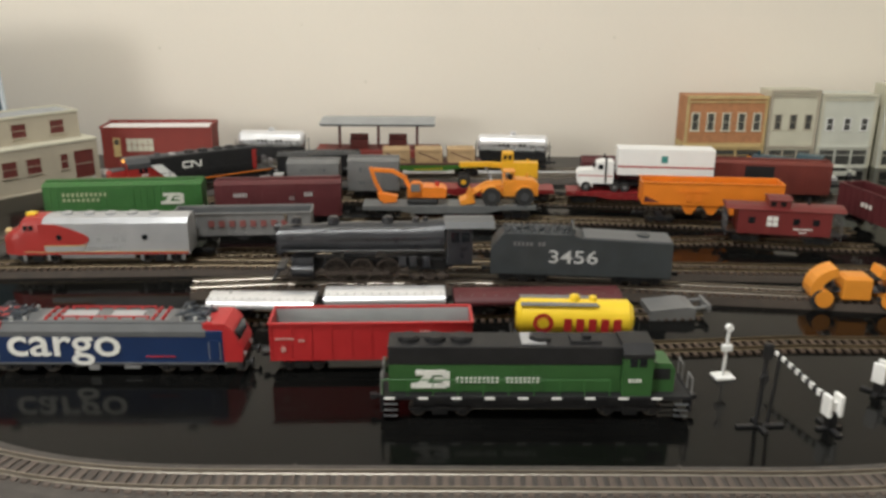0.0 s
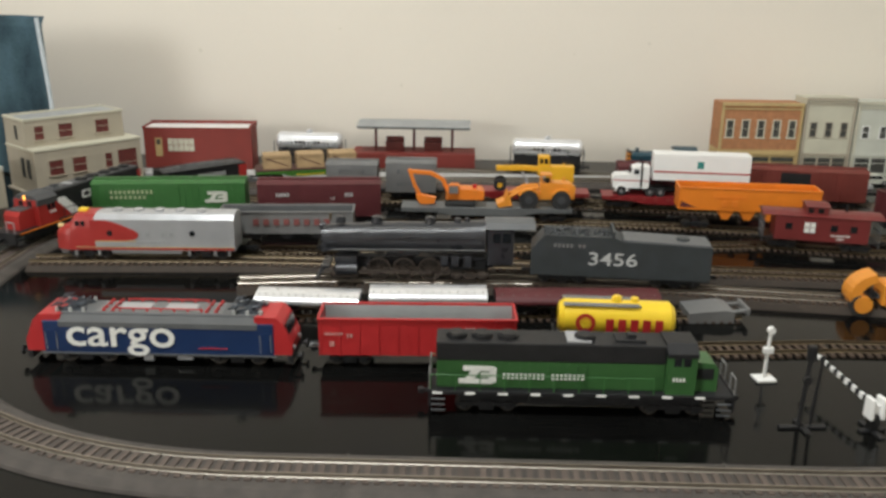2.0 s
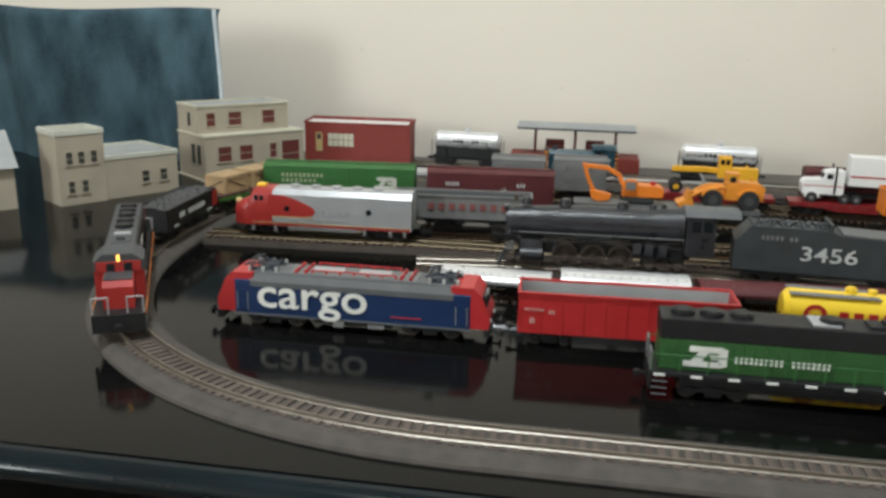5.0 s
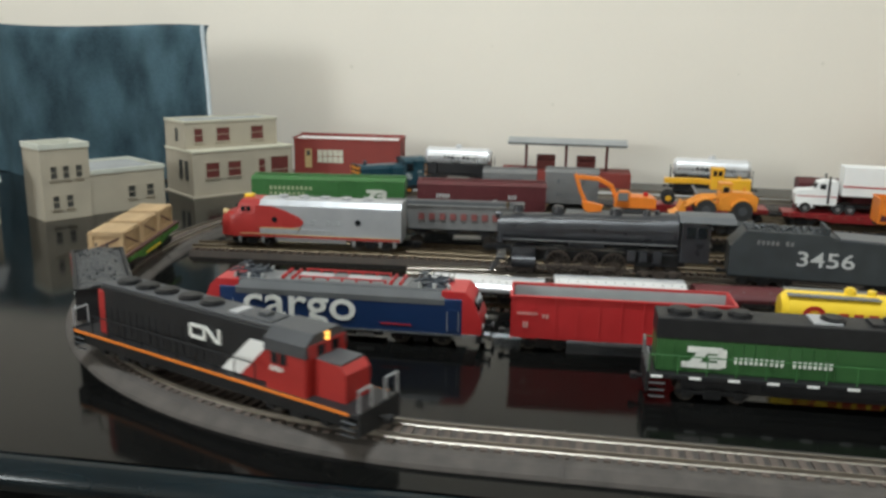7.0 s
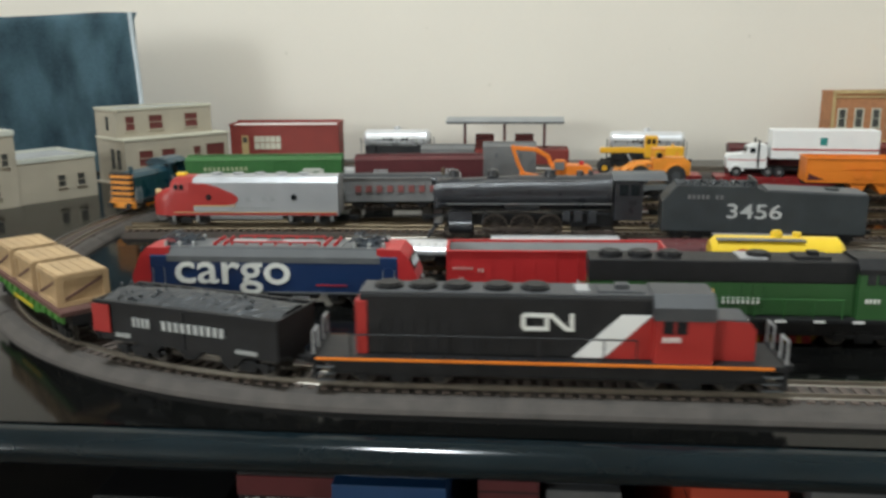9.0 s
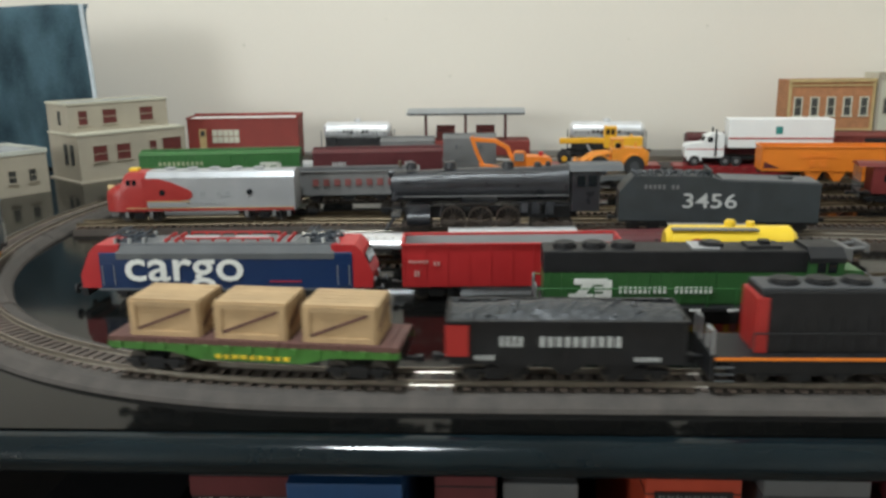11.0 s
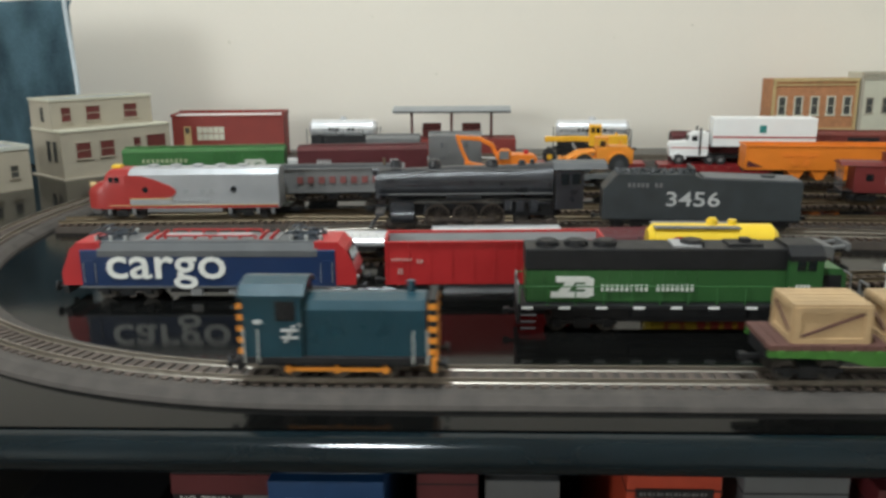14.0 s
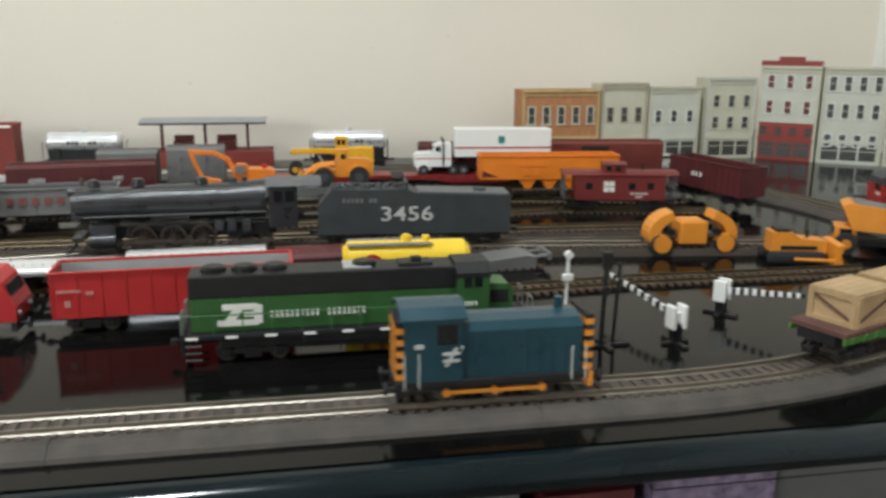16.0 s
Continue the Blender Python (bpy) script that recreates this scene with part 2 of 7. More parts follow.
def on(p, q, side=0.0):
    """The pose whose x axis runs from p to q on the ground plan, set back by side."""
    a = math.atan2(q[1] - p[1], q[0] - p[0])
    x, y = (p[0] + q[0]) / 2 - math.sin(a) * side, (p[1] + q[1]) / 2 + math.cos(a) * side
    return pose(x, y, 0, 0, 0, math.degrees(a))


def letters(text, size, material, parent, m, name="lettering", bold=0.0):
    cu = bpy.data.curves.new(name, "FONT")
    cu.body, cu.size, cu.extrude, cu.align_x, cu.align_y = text, size, 0.0002, "CENTER", "CENTER"
    cu.resolution_u, cu.offset = 3, bold
    tmp = bpy.data.objects.new("tmp_text", cu)
    scene.collection.objects.link(tmp)
    me = bpy.data.meshes.new_from_object(tmp.evaluated_get(bpy.context.evaluated_depsgraph_get()))
    bpy.data.objects.remove(tmp)
    me.materials.clear()
    me.materials.append(M[material])
    ob = new(name, me)
    ob.parent = parent
    ob.matrix_basis = m
    return ob


def stacked_emblem(bm, x0, z0, k, y):
    """A railway mark of slanted strokes, k times 13 mm high."""
    d = 0.0003
    z1 = z0 + 0.013 * k
    def X(v):
        return x0 + v * k
    box(bm, X(0), X(0.020), y - d, y + d, z1 - 0.0035 * k, z1)
    box(bm, X(-0.003), X(0.020), y - d, y + d, z0, z0 + 0.0035 * k)
    prism(bm, [(X(0.001), z0 + 0.003 * k), (X(0.007), z0 + 0.003 * k), (X(0.012), z1 - 0.003 * k), (X(0.006), z1 - 0.003 * k)], y - d, y + d, "y")
    box(bm, X(0.0175), X(0.0225), y - d, y + d, z0 + 0.001 * k, z1 - 0.001 * k)
    box(bm, X(0.012), X(0.0195), y - d, y + d, z0 + 0.0052 * k, z0 + 0.0080 * k)
    return bm


def bars(bm, x0, x1, z0, z1, y, n, gap=0.45, thin=0.0004, skip=()):
    """Writing too small to read: a row of upright bars on the side at y."""
    w = (x1 - x0) / n
    for i in range(n):
        if i in skip:
            continue
        a = x0 + i * w
        box(bm, a, a + w * (1 - gap), y - thin, y + thin, z0, z1)
    return bm


# ---- the room ----
def build_room():
    WX0, WX1, WY0, WY1, Z0, Z1 = -3.7, 1.06, -3.3, 1.44, -0.75, 1.75
    t = 0.1
    def slab(name, a, material, label, cat):
        bm = B()
        box(bm, *a)
        return tagged(part(name, bm, material), label, cat, kind="structure")
    slab("wall_north", (WX0, WX1, WY1, WY1 + t, Z0, Z1), "wall", "cream painted wall behind the train table", "wall")
    slab("wall_east", (WX1, WX1 + t, WY0, WY1 + t, Z0, Z1), "wall_white", "white painted wall at the table's end", "wall")
    slab("wall_south", (WX0, WX1, WY0 - t, WY0, Z0, Z1), "wall", "cream painted wall of the room", "wall")
    slab("wall_west", (WX0 - t, WX0, WY0 - t, WY1 + t, Z0, Z1), "wall", "cream painted wall of the room", "wall")
    slab("floor", (WX0 - t, WX1 + t, WY0 - t, WY1 + t, Z0 - t, Z0), "room_floor", "brown carpeted floor", "floor")
    slab("ceiling", (WX0 - t, WX1 + t, WY0 - t, WY1 + t, Z1, Z1 + t), "ceiling", "off-white painted ceiling", "ceiling")

    for x, z, r in ((-0.43, 0.168, 0.005), (-0.10, 0.116, 0.004), (0.30, 0.188, 0.004), (0.18, 0.170, 0.0025), (-0.20, 0.205, 0.003)):
        bm = tube(B(), (x, WY1 - 0.0006, z), (x, WY1 + 0.002, z), r * 0.6, 9, r * 0.5)
        tagged(part("wall_scuff", bm, "scuff"), "small pale brown scuff on the cream wall", "scuff", kind="structure")


def build_table():
    table = thing("train_table", "black high-gloss table with a rounded front rim", "table")
    X0, X1, Y0, Y1 = -1.6, 1.04, 0.429, 1.41
    bm = B()
    box(bm, X0, X1, Y0, Y1, -0.020, 0.0)
    part("tabletop", bm, "table", table)
    prof = []
    for i in range(17):
        a = -math.pi / 2 + math.pi * i / 16
        prof.append((Y0 - 0.0005 - 0.013 * math.cos(a), -0.0105 + 0.0095 * math.sin(a)))
    bm = B()
    prism(bm, prof, X0, X1)
    part("rim", bm, "rim", table, "rounded glossy black edge", smooth=True)
    bm = B()
    box(bm, X0, X1, 0.46, 1.38, -0.215, -0.195)
    part("shelf", bm, "shelf", table)
    for x in (X0 + 0.05, X1 - 0.05):
        for y in (0.47, 1.34):
            bm = B()
            box(bm, x - 0.03, x + 0.03, y - 0.03, y + 0.03, -0.75, -0.020, 0.003)
            part("leg", bm, "shelf", table)
    bm = B()
    box(bm, X0, X1, 1.36, 1.378, -0.195, -0.020)
    part("back_panel", bm, "shelf", table)


# ---- the oval ----
FY, RY = 0.474, 1.220
LX, LA, LN = -0.110, 0.352, 2.2
RX, RA, RN = 0.220, 0.412, 2.1
CY, HB = (FY + RY) / 2, (RY - FY) / 2


def bend(cx, a, n, side, k):
    """Half of a rounded end, from the front straight to the rear one."""
    out = []
    for i in range(k):
        u = -math.pi / 2 + math.pi * i / k
        c, s = abs(math.cos(u)) ** (2 / n), math.copysign(abs(math.sin(u)) ** (2 / n), u)
        out.append((cx + side * a * c, CY + HB * s))
    return out


def oval_points():
    k = 500
    pts = [(LX + (RX - LX) * i / 60, FY) for i in range(60)]
    pts += bend(RX, RA, RN, 1, k)
    pts += [(RX + (LX - RX) * i / 60, RY) for i in range(60)]
    pts += bend(LX, LA, LN, -1, k)[:0:-1] + [(LX, FY)]
    # the rear straight runs slightly askew to the front one
    pts = [(x, y + 0.06 * (x + 0.15) * max(0.0, (y - CY) / HB)) for x, y in pts]
    return pts[:-1]


class Oval:
    def __init__(self):
        p = np.array(oval_points())
        d = np.hypot(*(np.roll(p, -1, 0) - p).T)
        s = np.concatenate(([0], np.cumsum(d)))
        self.length = s[-1]
        self.p = np.vstack((p, p[:1]))
        k = int(np.argmin(np.abs(p[:, 0]) + 10 * (np.abs(p[:, 1] - FY) > 1e-6)))
        self.s, self.zero = s, s[k]
        self.sign = 1.0 if p[(k + 1) % len(p), 0] > p[k, 0] else -1.0

    def at(self, s):
        """The place s metres along the oval from x = 0 on the front straight, towards +x."""
        u = (self.zero + self.sign * s) % self.length
        return float(np.interp(u, self.s, self.p[:, 0])), float(np.interp(u, self.s, self.p[:, 1]))

    def ride(self, s, half, z):
        a, b = self.at(s - half), self.at(s + half)
        return pose((a[0] + b[0]) / 2, (a[1] + b[1]) / 2, z, 0, 0, math.degrees(math.atan2(b[1] - a[1], b[0] - a[0])))


OVAL = Oval()
RAIL_TOP = 0.010


def sweep(bm, prof, pts, closed):
    n, k = len(pts), len(prof)
    rings = []
    for i, (x, y) in enumerate(pts):
        a = pts[(i + 1) % n] if closed or i < n - 1 else pts[i]
        b = pts[i - 1] if closed or i > 0 else pts[i]
        d = Vector((a[0] - b[0], a[1] - b[1])).normalized()
        rings.append([bm.verts.new((x - d.y * u, y + d.x * u, z)) for u, z in prof])
    for i in range(n if closed else n - 1):
        r, q = rings[i], rings[(i + 1) % n]
        for j in range(k):
            bm.faces.new((r[j], r[(j + 1) % k], q[(j + 1) % k], q[j]))
    if not closed:
        bm.faces.new(rings[0]), bm.faces.new(rings[-1][::-1])
    bmesh.ops.recalc_face_normals(bm, faces=bm.faces[:])
    return bm


def rail_prof(o, z0, z1):
    return [(o - 0.0013, z0), (o + 0.0013, z0), (o + 0.0005, z0 + 0.0007), (o + 0.0005, z1 - 0.0008), (o + 0.0006, z1), (o - 0.0006, z1), (o - 0.0005, z1 - 0.0008), (o - 0.0005, z0 + 0.0007)]


def build_oval():
    track = thing("oval_track", "oval of model railway track on grey moulded roadbed", "railway track", kind="structure")
    n = 240
    pts = [OVAL.at(OVAL.length * i / n) for i in range(n)]
    bm = sweep(B(), [(-0.0250, 0.0), (-0.0240, 0.0022), (-0.0190, 0.0060), (-0.0160, 0.0064), (0.0160, 0.0064), (0.0190, 0.0060), (0.0240, 0.0022), (0.0250, 0.0)], pts, True)
    part("roadbed", bm, "bed", track, "grey moulded plastic roadbed")
    for o in (-0.0083, 0.0083):
        part("rail", sweep(B(), rail_prof(o, 0.0072, RAIL_TOP), pts, True), "rail", track, smooth=False)
    count = int(OVAL.length / 0.0068)
    mesh_ob = None
    rest = B()
    for i in range(count):
        s = OVAL.length * i / count
        if s > OVAL.length / 2:
            s -= OVAL.length
        x, y = OVAL.at(s)
        q = OVAL.at(s + 0.002)
        m = pose(x, y, 0.0064, 0, 0, math.degrees(math.atan2(q[1] - y, q[0] - x)))
        if -0.95 < s < 0.95:
            if mesh_ob is None:
                b = B()
                box(b, -0.0018, 0.0018, -0.0128, 0.0128, -0.0008, 0.0010)
                mesh_ob = part("tie", b, "tie", track)
                mesh_ob.matrix_basis = m
            else:
                again(mesh_ob, track, m)
        else:
            r = bmesh.ops.create_cube(rest, size=1.0)
            bmesh.ops.transform(rest, matrix=m @ Matrix.Diagonal((0.0032, 0.0256, 0.0018, 1)), verts=r["verts"])
    tagged(part("ties", rest, "tie", track), kind="stuff")
    joint = None
    for i in range(int(OVAL.length / 0.228)):
        s = -0.062 + 0.228 * i
        x, y = OVAL.at(s)
        q = OVAL.at(s + 0.002)
        m = pose(x, y, 0, 0, 0, math.degrees(math.atan2(q[1] - y, q[0] - x)))
        if joint is None:
            lip = [(-0.0254, 0.0), (-0.0244, 0.0025), (-0.0192, 0.0068), (-0.0160, 0.0073), (0.0160, 0.0073), (0.0192, 0.0068), (0.0244, 0.0025), (0.0254, 0.0)]
            joint = part("joint", prism(B(), lip, -0.0005, 0.0005), "bed", track, "raised seam where two track pieces meet")
            joint.matrix_basis = m
        else:
            again(joint, track, m)


def yard_track(pts, label, rail="brass", base=0.0):
    track = thing("yard_track", label, "railway track", group="yard tracks", kind="structure")
    for o in (-0.0083, 0.0083):
        part("rail", sweep(B(), rail_prof(o, base + 0.0019, base + 0.0048), pts, False), rail, track)
    if base:
        bed = [(-0.020, 0.0), (-0.0165, base), (0.0165, base), (0.020, 0.0)]
        part("roadbed", sweep(B(), bed, pts, False), "bed_dark", track, "dark brown roadbed")
    bm = B()
    for (x0, y0), (x1, y1) in zip(pts, pts[1:]):
        L = math.hypot(x1 - x0, y1 - y0)
        a = math.degrees(math.atan2(y1 - y0, x1 - x0))
        for i in range(int(L / 0.0072)):
            f = (i + 0.5) * 0.0072 / L
            r = bmesh.ops.create_cube(bm, size=1.0)
            bmesh.ops.transform(bm, matrix=pose(x0 + f * (x1 - x0), y0 + f * (y1 - y0), base + 0.001, 0, 0, a) @ Matrix.Diagonal((0.0034, 0.030, 0.0018, 1)), verts=r["verts"])
    tagged(part("ties", bm, "tie_dark", track), kind="stuff")


# ---- running gear ----
def truck(parent, x, z, wheels=2, base=0.021, half=0.0115, r=0.0053, material="black"):
    """A bogie with its side frames and wheels; z is the height of the rail under it."""
    bm = B()
    L = base * (wheels - 1) / 2 + 0.006
    for s in (-1, 1):
        box(bm, x - L, x + L, s * half - 0.0008, s * half + 0.0008, z + r * 0.9, z + r * 0.9 + 0.0026, 0.0005)
        box(bm, x - 0.005, x + 0.005, s * half - 0.0012, s * half + 0.0012, z + r * 0.45, z + r * 0.9 + 0.0036, 0.0005)
        for i in range(wheels):
            cx = x + base * (i - (wheels - 1) / 2)
            box(bm, cx - 0.0026, cx + 0.0026, s * half - 0.0018, s * half + 0.0018, z + r * 0.6, z + r * 1.5, 0.0005)
    box(bm, x - 0.004, x + 0.004, -half, half, z + r * 0.9, z + r * 0.9 + 0.004)
    tr = part("bogie", bm, material, parent)
    for i in range(wheels):
        cx = x + base * (i - (wheels - 1) / 2)
        bm = B()
        for s in (-1, 1):
            tube(bm, (cx, s * 0.0072, z + r), (cx, s * 0.0096, z + r), r, 16)
            tube(bm, (cx, s * 0.0070, z + r), (cx, s * 0.0078, z + r), r + 0.0008, 16)
        tube(bm, (cx, -0.008, z + r), (cx, 0.008, z + r), 0.0012, 8)
        part("wheelset", bm, "wheel", tr)
    return tr


def couplers(parent, L, z, material="black"):
    for s in (-1, 1):
        bm = B()
        box(bm, min(s * (L / 2 - 0.006), s * (L / 2 + 0.005)), max(s * (L / 2 - 0.006), s * (L / 2 + 0.005)), -0.0012, 0.0012, z - 0.001, z + 0.001)
        box(bm, s * (L / 2 + 0.0065) - 0.002, s * (L / 2 + 0.0065) + 0.002, -0.0025, 0.0025, z - 0.0018, z + 0.0018, 0.0006)
        part("coupler", bm, material, parent)


def railing(parent, x0, x1, y, z0, z1, n, material="white", r=0.00045):
    bm = B()
    tube(bm, (x0, y, z1), (x1, y, z1), r, 6)
    for i in range(n):
        x = x0 + (x1 - x0) * i / max(1, n - 1)
        tube(bm, (x, y, z0), (x, y, z1), r, 6)
    return part("handrail", bm, material, parent)


# ---- locomotives ----
def steps(parent, x, w, z0, z1, material="white"):
    for s in (-1, 1):
        bm = B()
        for i in range(3):
            z = z0 + (z1 - z0) * i / 3
            box(bm, x - 0.0045, x + 0.0045, s * w - 0.0012, s * w + 0.0012, z, z + 0.0004)
        part("step", bm, material, parent)


def road_diesel(m, L, sill, roof, kind):
    """An American hood diesel with its nose at +x. kind: green or red livery. The rails lie at z = 0."""
    g = kind == "green"
    ob = thing("diesel_locomotive", "green and black diesel locomotive with white lettering, standing on the table" if g else "black and red diesel locomotive with a white slanted band", "locomotive", m)
    W, hood = 0.0172, 0.0118
    h = L / 2
    bm = B()
    box(bm, -h, h, -W, W, sill - 0.003, sill, 0.0006)
    box(bm, -h * 0.34, h * 0.34, -W * 0.8, W * 0.8, sill - 0.010, sill - 0.003, 0.002)
    part("frame", bm, "black", ob)
    if not g:
        # Black skirt of the red engine, down beside the bogies.
        part("side_skirt", box(B(), -h * 0.93, h * 0.93, -W * 0.9, W * 0.9, sill - 0.0095, sill - 0.0031, 0.0008), "black", ob)
    else:
        # Added black block that keeps light out of the shaded gap under the frame.
        part("side_skirt", box(B(), -h * 0.80, h * 0.80, -W * 0.62, W * 0.62, sill - 0.0125, sill - 0.0032, 0.0008), "black", ob)
    for s in (-1, 1):
        y = s * (W + 0.0001)
        if g:
            n = 9
            for i in range(n):
                x = -h * 0.98 + i * 2 * h * 0.97 / n
                part("sill_dash", box(B(), x, x + h * 0.065, y - 0.0004, y + 0.0004, sill - 0.0022, sill - 0.0007), "white", ob)
        else:
            part("sill_stripe", box(B(), -h * 0.99, h * 0.95, y - 0.0004, y + 0.0004, sill - 0.0017, sill - 0.0003), "hopper", ob, "orange sill stripe")
    hx0, cx0, cx1, nx = (-h * 0.955, h * 0.55, h * 0.74, h * 0.90) if g else (-h * 0.80, h * 0.455, h * 0.70, h * 0.885)
    top = roof - 0.003
    bm = B()
    box(bm, hx0, cx0, -hood, hood, sill, top, 0.0012)
    part("hood", bm, "green" if g else "black", ob)
    if g:
        bm = B()
        box(bm, hx0 - 0.0004, cx0 + 0.0002, -hood - 0.0003, hood + 0.0003, top - 0.0130, top + 0.0004, 0.001)
        part("hood_top", bm, "black", ob, "black upper hood")
    else:
        bm = B()
        box(bm, hx0 - 0.002, hx0 + 0.004, -hood - 0.0004, hood + 0.0004, sill, top - 0.003, 0.0008)
        part("hood_end", bm, "cnred", ob, "red end of the hood")
        bm = B()
        box(bm, hx0, cx0, -hood * 0.86, hood * 0.86, top - 0.0002, top + 0.0012, 0.0005)
        part("hood_roof", bm, "hoodgrey", ob)
        for s in (-1, 1):
            bm = B()
            y = s * (hood + 0.0003)
            x0 = cx0 - 0.038
            lo, hi = sill + 0.0008, top - 0.0082
            prof = [(x0, lo), (x0 + 0.015, lo), (cx0 - 0.001, hi), (cx0 - 0.015, hi)]
            prism(bm, prof, y - 0.0003, y + 0.0003, "y")
            part("white_band", bm, "white", ob)
        for s in (-1, 1):
            bm = B()
            y = s * (hood + 0.0002)
            lo, hi = sill + 0.0006, top - 0.0084
            prism(bm, [(cx0 - 0.026, lo), (cx0, lo), (cx0, hi)], y - 0.0003, y + 0.0003, "y")
            part("red_panel", bm, "cnred", ob)
    cw = W * 0.95
    bm = B()
    prism(bm, [(-cw, sill), (cw, sill), (cw, top - 0.003), (cw * 0.6, top + 0.0015), (-cw * 0.6, top + 0.0015), (-cw, top - 0.003)], cx0, cx1)
    cab = part("cab", bm, "green" if g else "cnred", ob)
    bm = B()
    prism(bm, [(-cw - 0.0004, top - 0.0095 if not g else top - 0.006), (cw + 0.0004, top - 0.0095 if not g else top - 0.006), (cw + 0.0004, top - 0.003), (cw * 0.6, top + 0.0022), (-cw * 0.6, top + 0.0022), (-cw - 0.0004, top - 0.003)], cx0 - 0.0006, cx1 + 0.0006)
    part("cab_roof", bm, "black" if g else "hoodgrey", cab)
    bm = B()
    wz = top - 0.016 if not g else top - 0.012
    for s in (-1, 1):
        for i in range(2):
            x = cx0 + 0.004 + i * 0.0062
            box(bm, x, x + 0.005, s * cw - 0.0004, s * cw + 0.0004, wz, wz + 0.0065, 0.0003)
    for y in (-0.008, 0.0035):
        box(bm, cx1 - 0.0005, cx1 + 0.0012, y, y + 0.0055, top - 0.0100, top - 0.0042)
    part("cab_window", bm, "glass", cab)
    bm = B()
    nz = sill + (top - sill) * 0.62
    prism(bm, [(cx1, sill), (nx, sill), (nx, nz - 0.004), (nx - 0.003, nz), (cx1, nz + 0.001)], -0.010, 0.010, "y")
    part("nose", bm, "green" if g else "cnred", ob)
    if not g:
        bm = B()
        box(bm, cx1 + 0.0006, nx - 0.0035, -0.0095, 0.0095, nz - 0.0002, nz + 0.0014, 0.0004)
        part("nose_top", bm, "hoodgrey", ob)
        bm = B()
        box(bm, cx1 - 0.0004, cx1 + 0.0009, -cw * 0.9, cw * 0.9, top - 0.0105, top - 0.0030, 0.0003)
        part("cab_front", bm, "cnred", ob, "red cab front between the windows")
    else:
        bm = B()
        for s in (-1, 1):
            box(bm, cx1 + 0.002, nx - 0.003, s * 0.0100 - 0.0003, s * 0.0100 + 0.0003, sill + 0.009, sill + 0.017)
        part("grille", bm, "black", ob)
    # roof fans and stacks
    fans = [hx0 + h * f for f in ((0.13, 0.30, 0.47) if g else (0.12, 0.27, 0.42, 0.60, 0.76))]
    for x in fans + ([hx0 + h * 0.98] if g else []):
        bm = B()
        tube(bm, (x, 0, top), (x, 0, top + 0.0028), 0.0072, 20)
        tube(bm, (x, 0, top + 0.0026), (x, 0, top + 0.0036), 0.0058, 20)
        part("roof_fan", bm, "black", ob, smooth=True)
    bm = B()
    if g:
        box(bm, -h * 0.10, h * 0.06, -0.009, 0.009, top + 0.0002, top + 0.0016, 0.0004)
    else:
        box(bm, h * 0.13, h * 0.19, -0.006, 0.006, top + 0.0002, top + 0.0022, 0.0004)
    part("roof_hatch", bm, "silver", ob, "pale grey roof hatch")
    bm = B()
    box(bm, h * 0.22, h * 0.42, -0.007, 0.007, top - 0.0005, top + 0.0022, 0.0008)
    box(bm, h * 0.30, h * 0.36, -0.003, 0.003, top + 0.002, top + 0.0045, 0.0006)
    part("silencer", bm, "black" if g else "hoodgrey", ob)
    # hood doors and louvres
    bm = B()
    n = 16
    for s in (-1, 1):
        for i in range(n):
            x = hx0 + 0.004 + (cx0 - hx0 - 0.05) * i / n
            box(bm, x, x + 0.0004, s * hood - 0.0004, s * hood + 0.0004, sill + 0.002, top - 0.012)
    tagged(part("door_seams", bm, "green" if g else "black", ob), kind="stuff")
    # marks
    for s in (-1, 1):
        y = s * (hood + 0.0004)
        bm = B()
        if g:
            x0 = hx0 + 0.018 if s < 0 else cx0 - 0.040
            z0, z1 = sill + 0.0035, sill + 0.0165
            stacked_emblem(bm, x0, z0, 1.0, y)
            bars(bm, x0 + 0.027, x0 + 0.056, z0 + 0.004, z0 + 0.0078, y, 10, 0.45)
            bars(bm, x0 + 0.060, x0 + 0.083, z0 + 0.004, z0 + 0.0078, y, 8, 0.45)
        else:
            x0 = -h * 0.10 if s < 0 else -h * 0.10
            z0, z1 = sill + 0.0135, sill + 0.0215
            d = 0.0003
            w = 0.0018
            box(bm, x0, x0 + w, y - d, y + d, z0 + w * 0.5, z1 - w * 0.5)
            box(bm, x0 + w * 0.5, x0 + 0.0095, y - d, y + d, z0, z0 + w)
            box(bm, x0 + w * 0.5, x0 + 0.0095, y - d, y + d, z1 - w, z1)
            box(bm, x0 + 0.0095, x0 + 0.0095 + w, y - d, y + d, z0, z1)
            prism(bm, [(x0 + 0.010, z1), (x0 + 0.0125, z1), (x0 + 0.0205, z0), (x0 + 0.018, z0)], y - d, y + d, "y")
            box(bm, x0 + 0.0195, x0 + 0.0195 + w, y - d, y + d, z0, z1)
            for v in bm.verts:
                v.co.x, v.co.z = x0 + (v.co.x - x0) * 1.2, z0 + (v.co.z - z0) * 1.1 + 0.0006
        if s > 0:
            mid = x0 + 0.0105
            for v in bm.verts:
                v.co.x = 2 * mid - v.co.x
            bmesh.ops.reverse_faces(bm, faces=bm.faces[:])
        part("emblem", bm, "offwhite", ob, "white railway emblem")
        bm = B()
        yc = s * (cw + 0.0003)
        bars(bm, cx0 + 0.004, cx0 + 0.013, sill + (0.010 if g else 0.011), sill + (0.0125 if g else 0.0135), yc, 4, 0.45)
        tagged(part("number", bm, "offwhite", ob), kind="stuff")
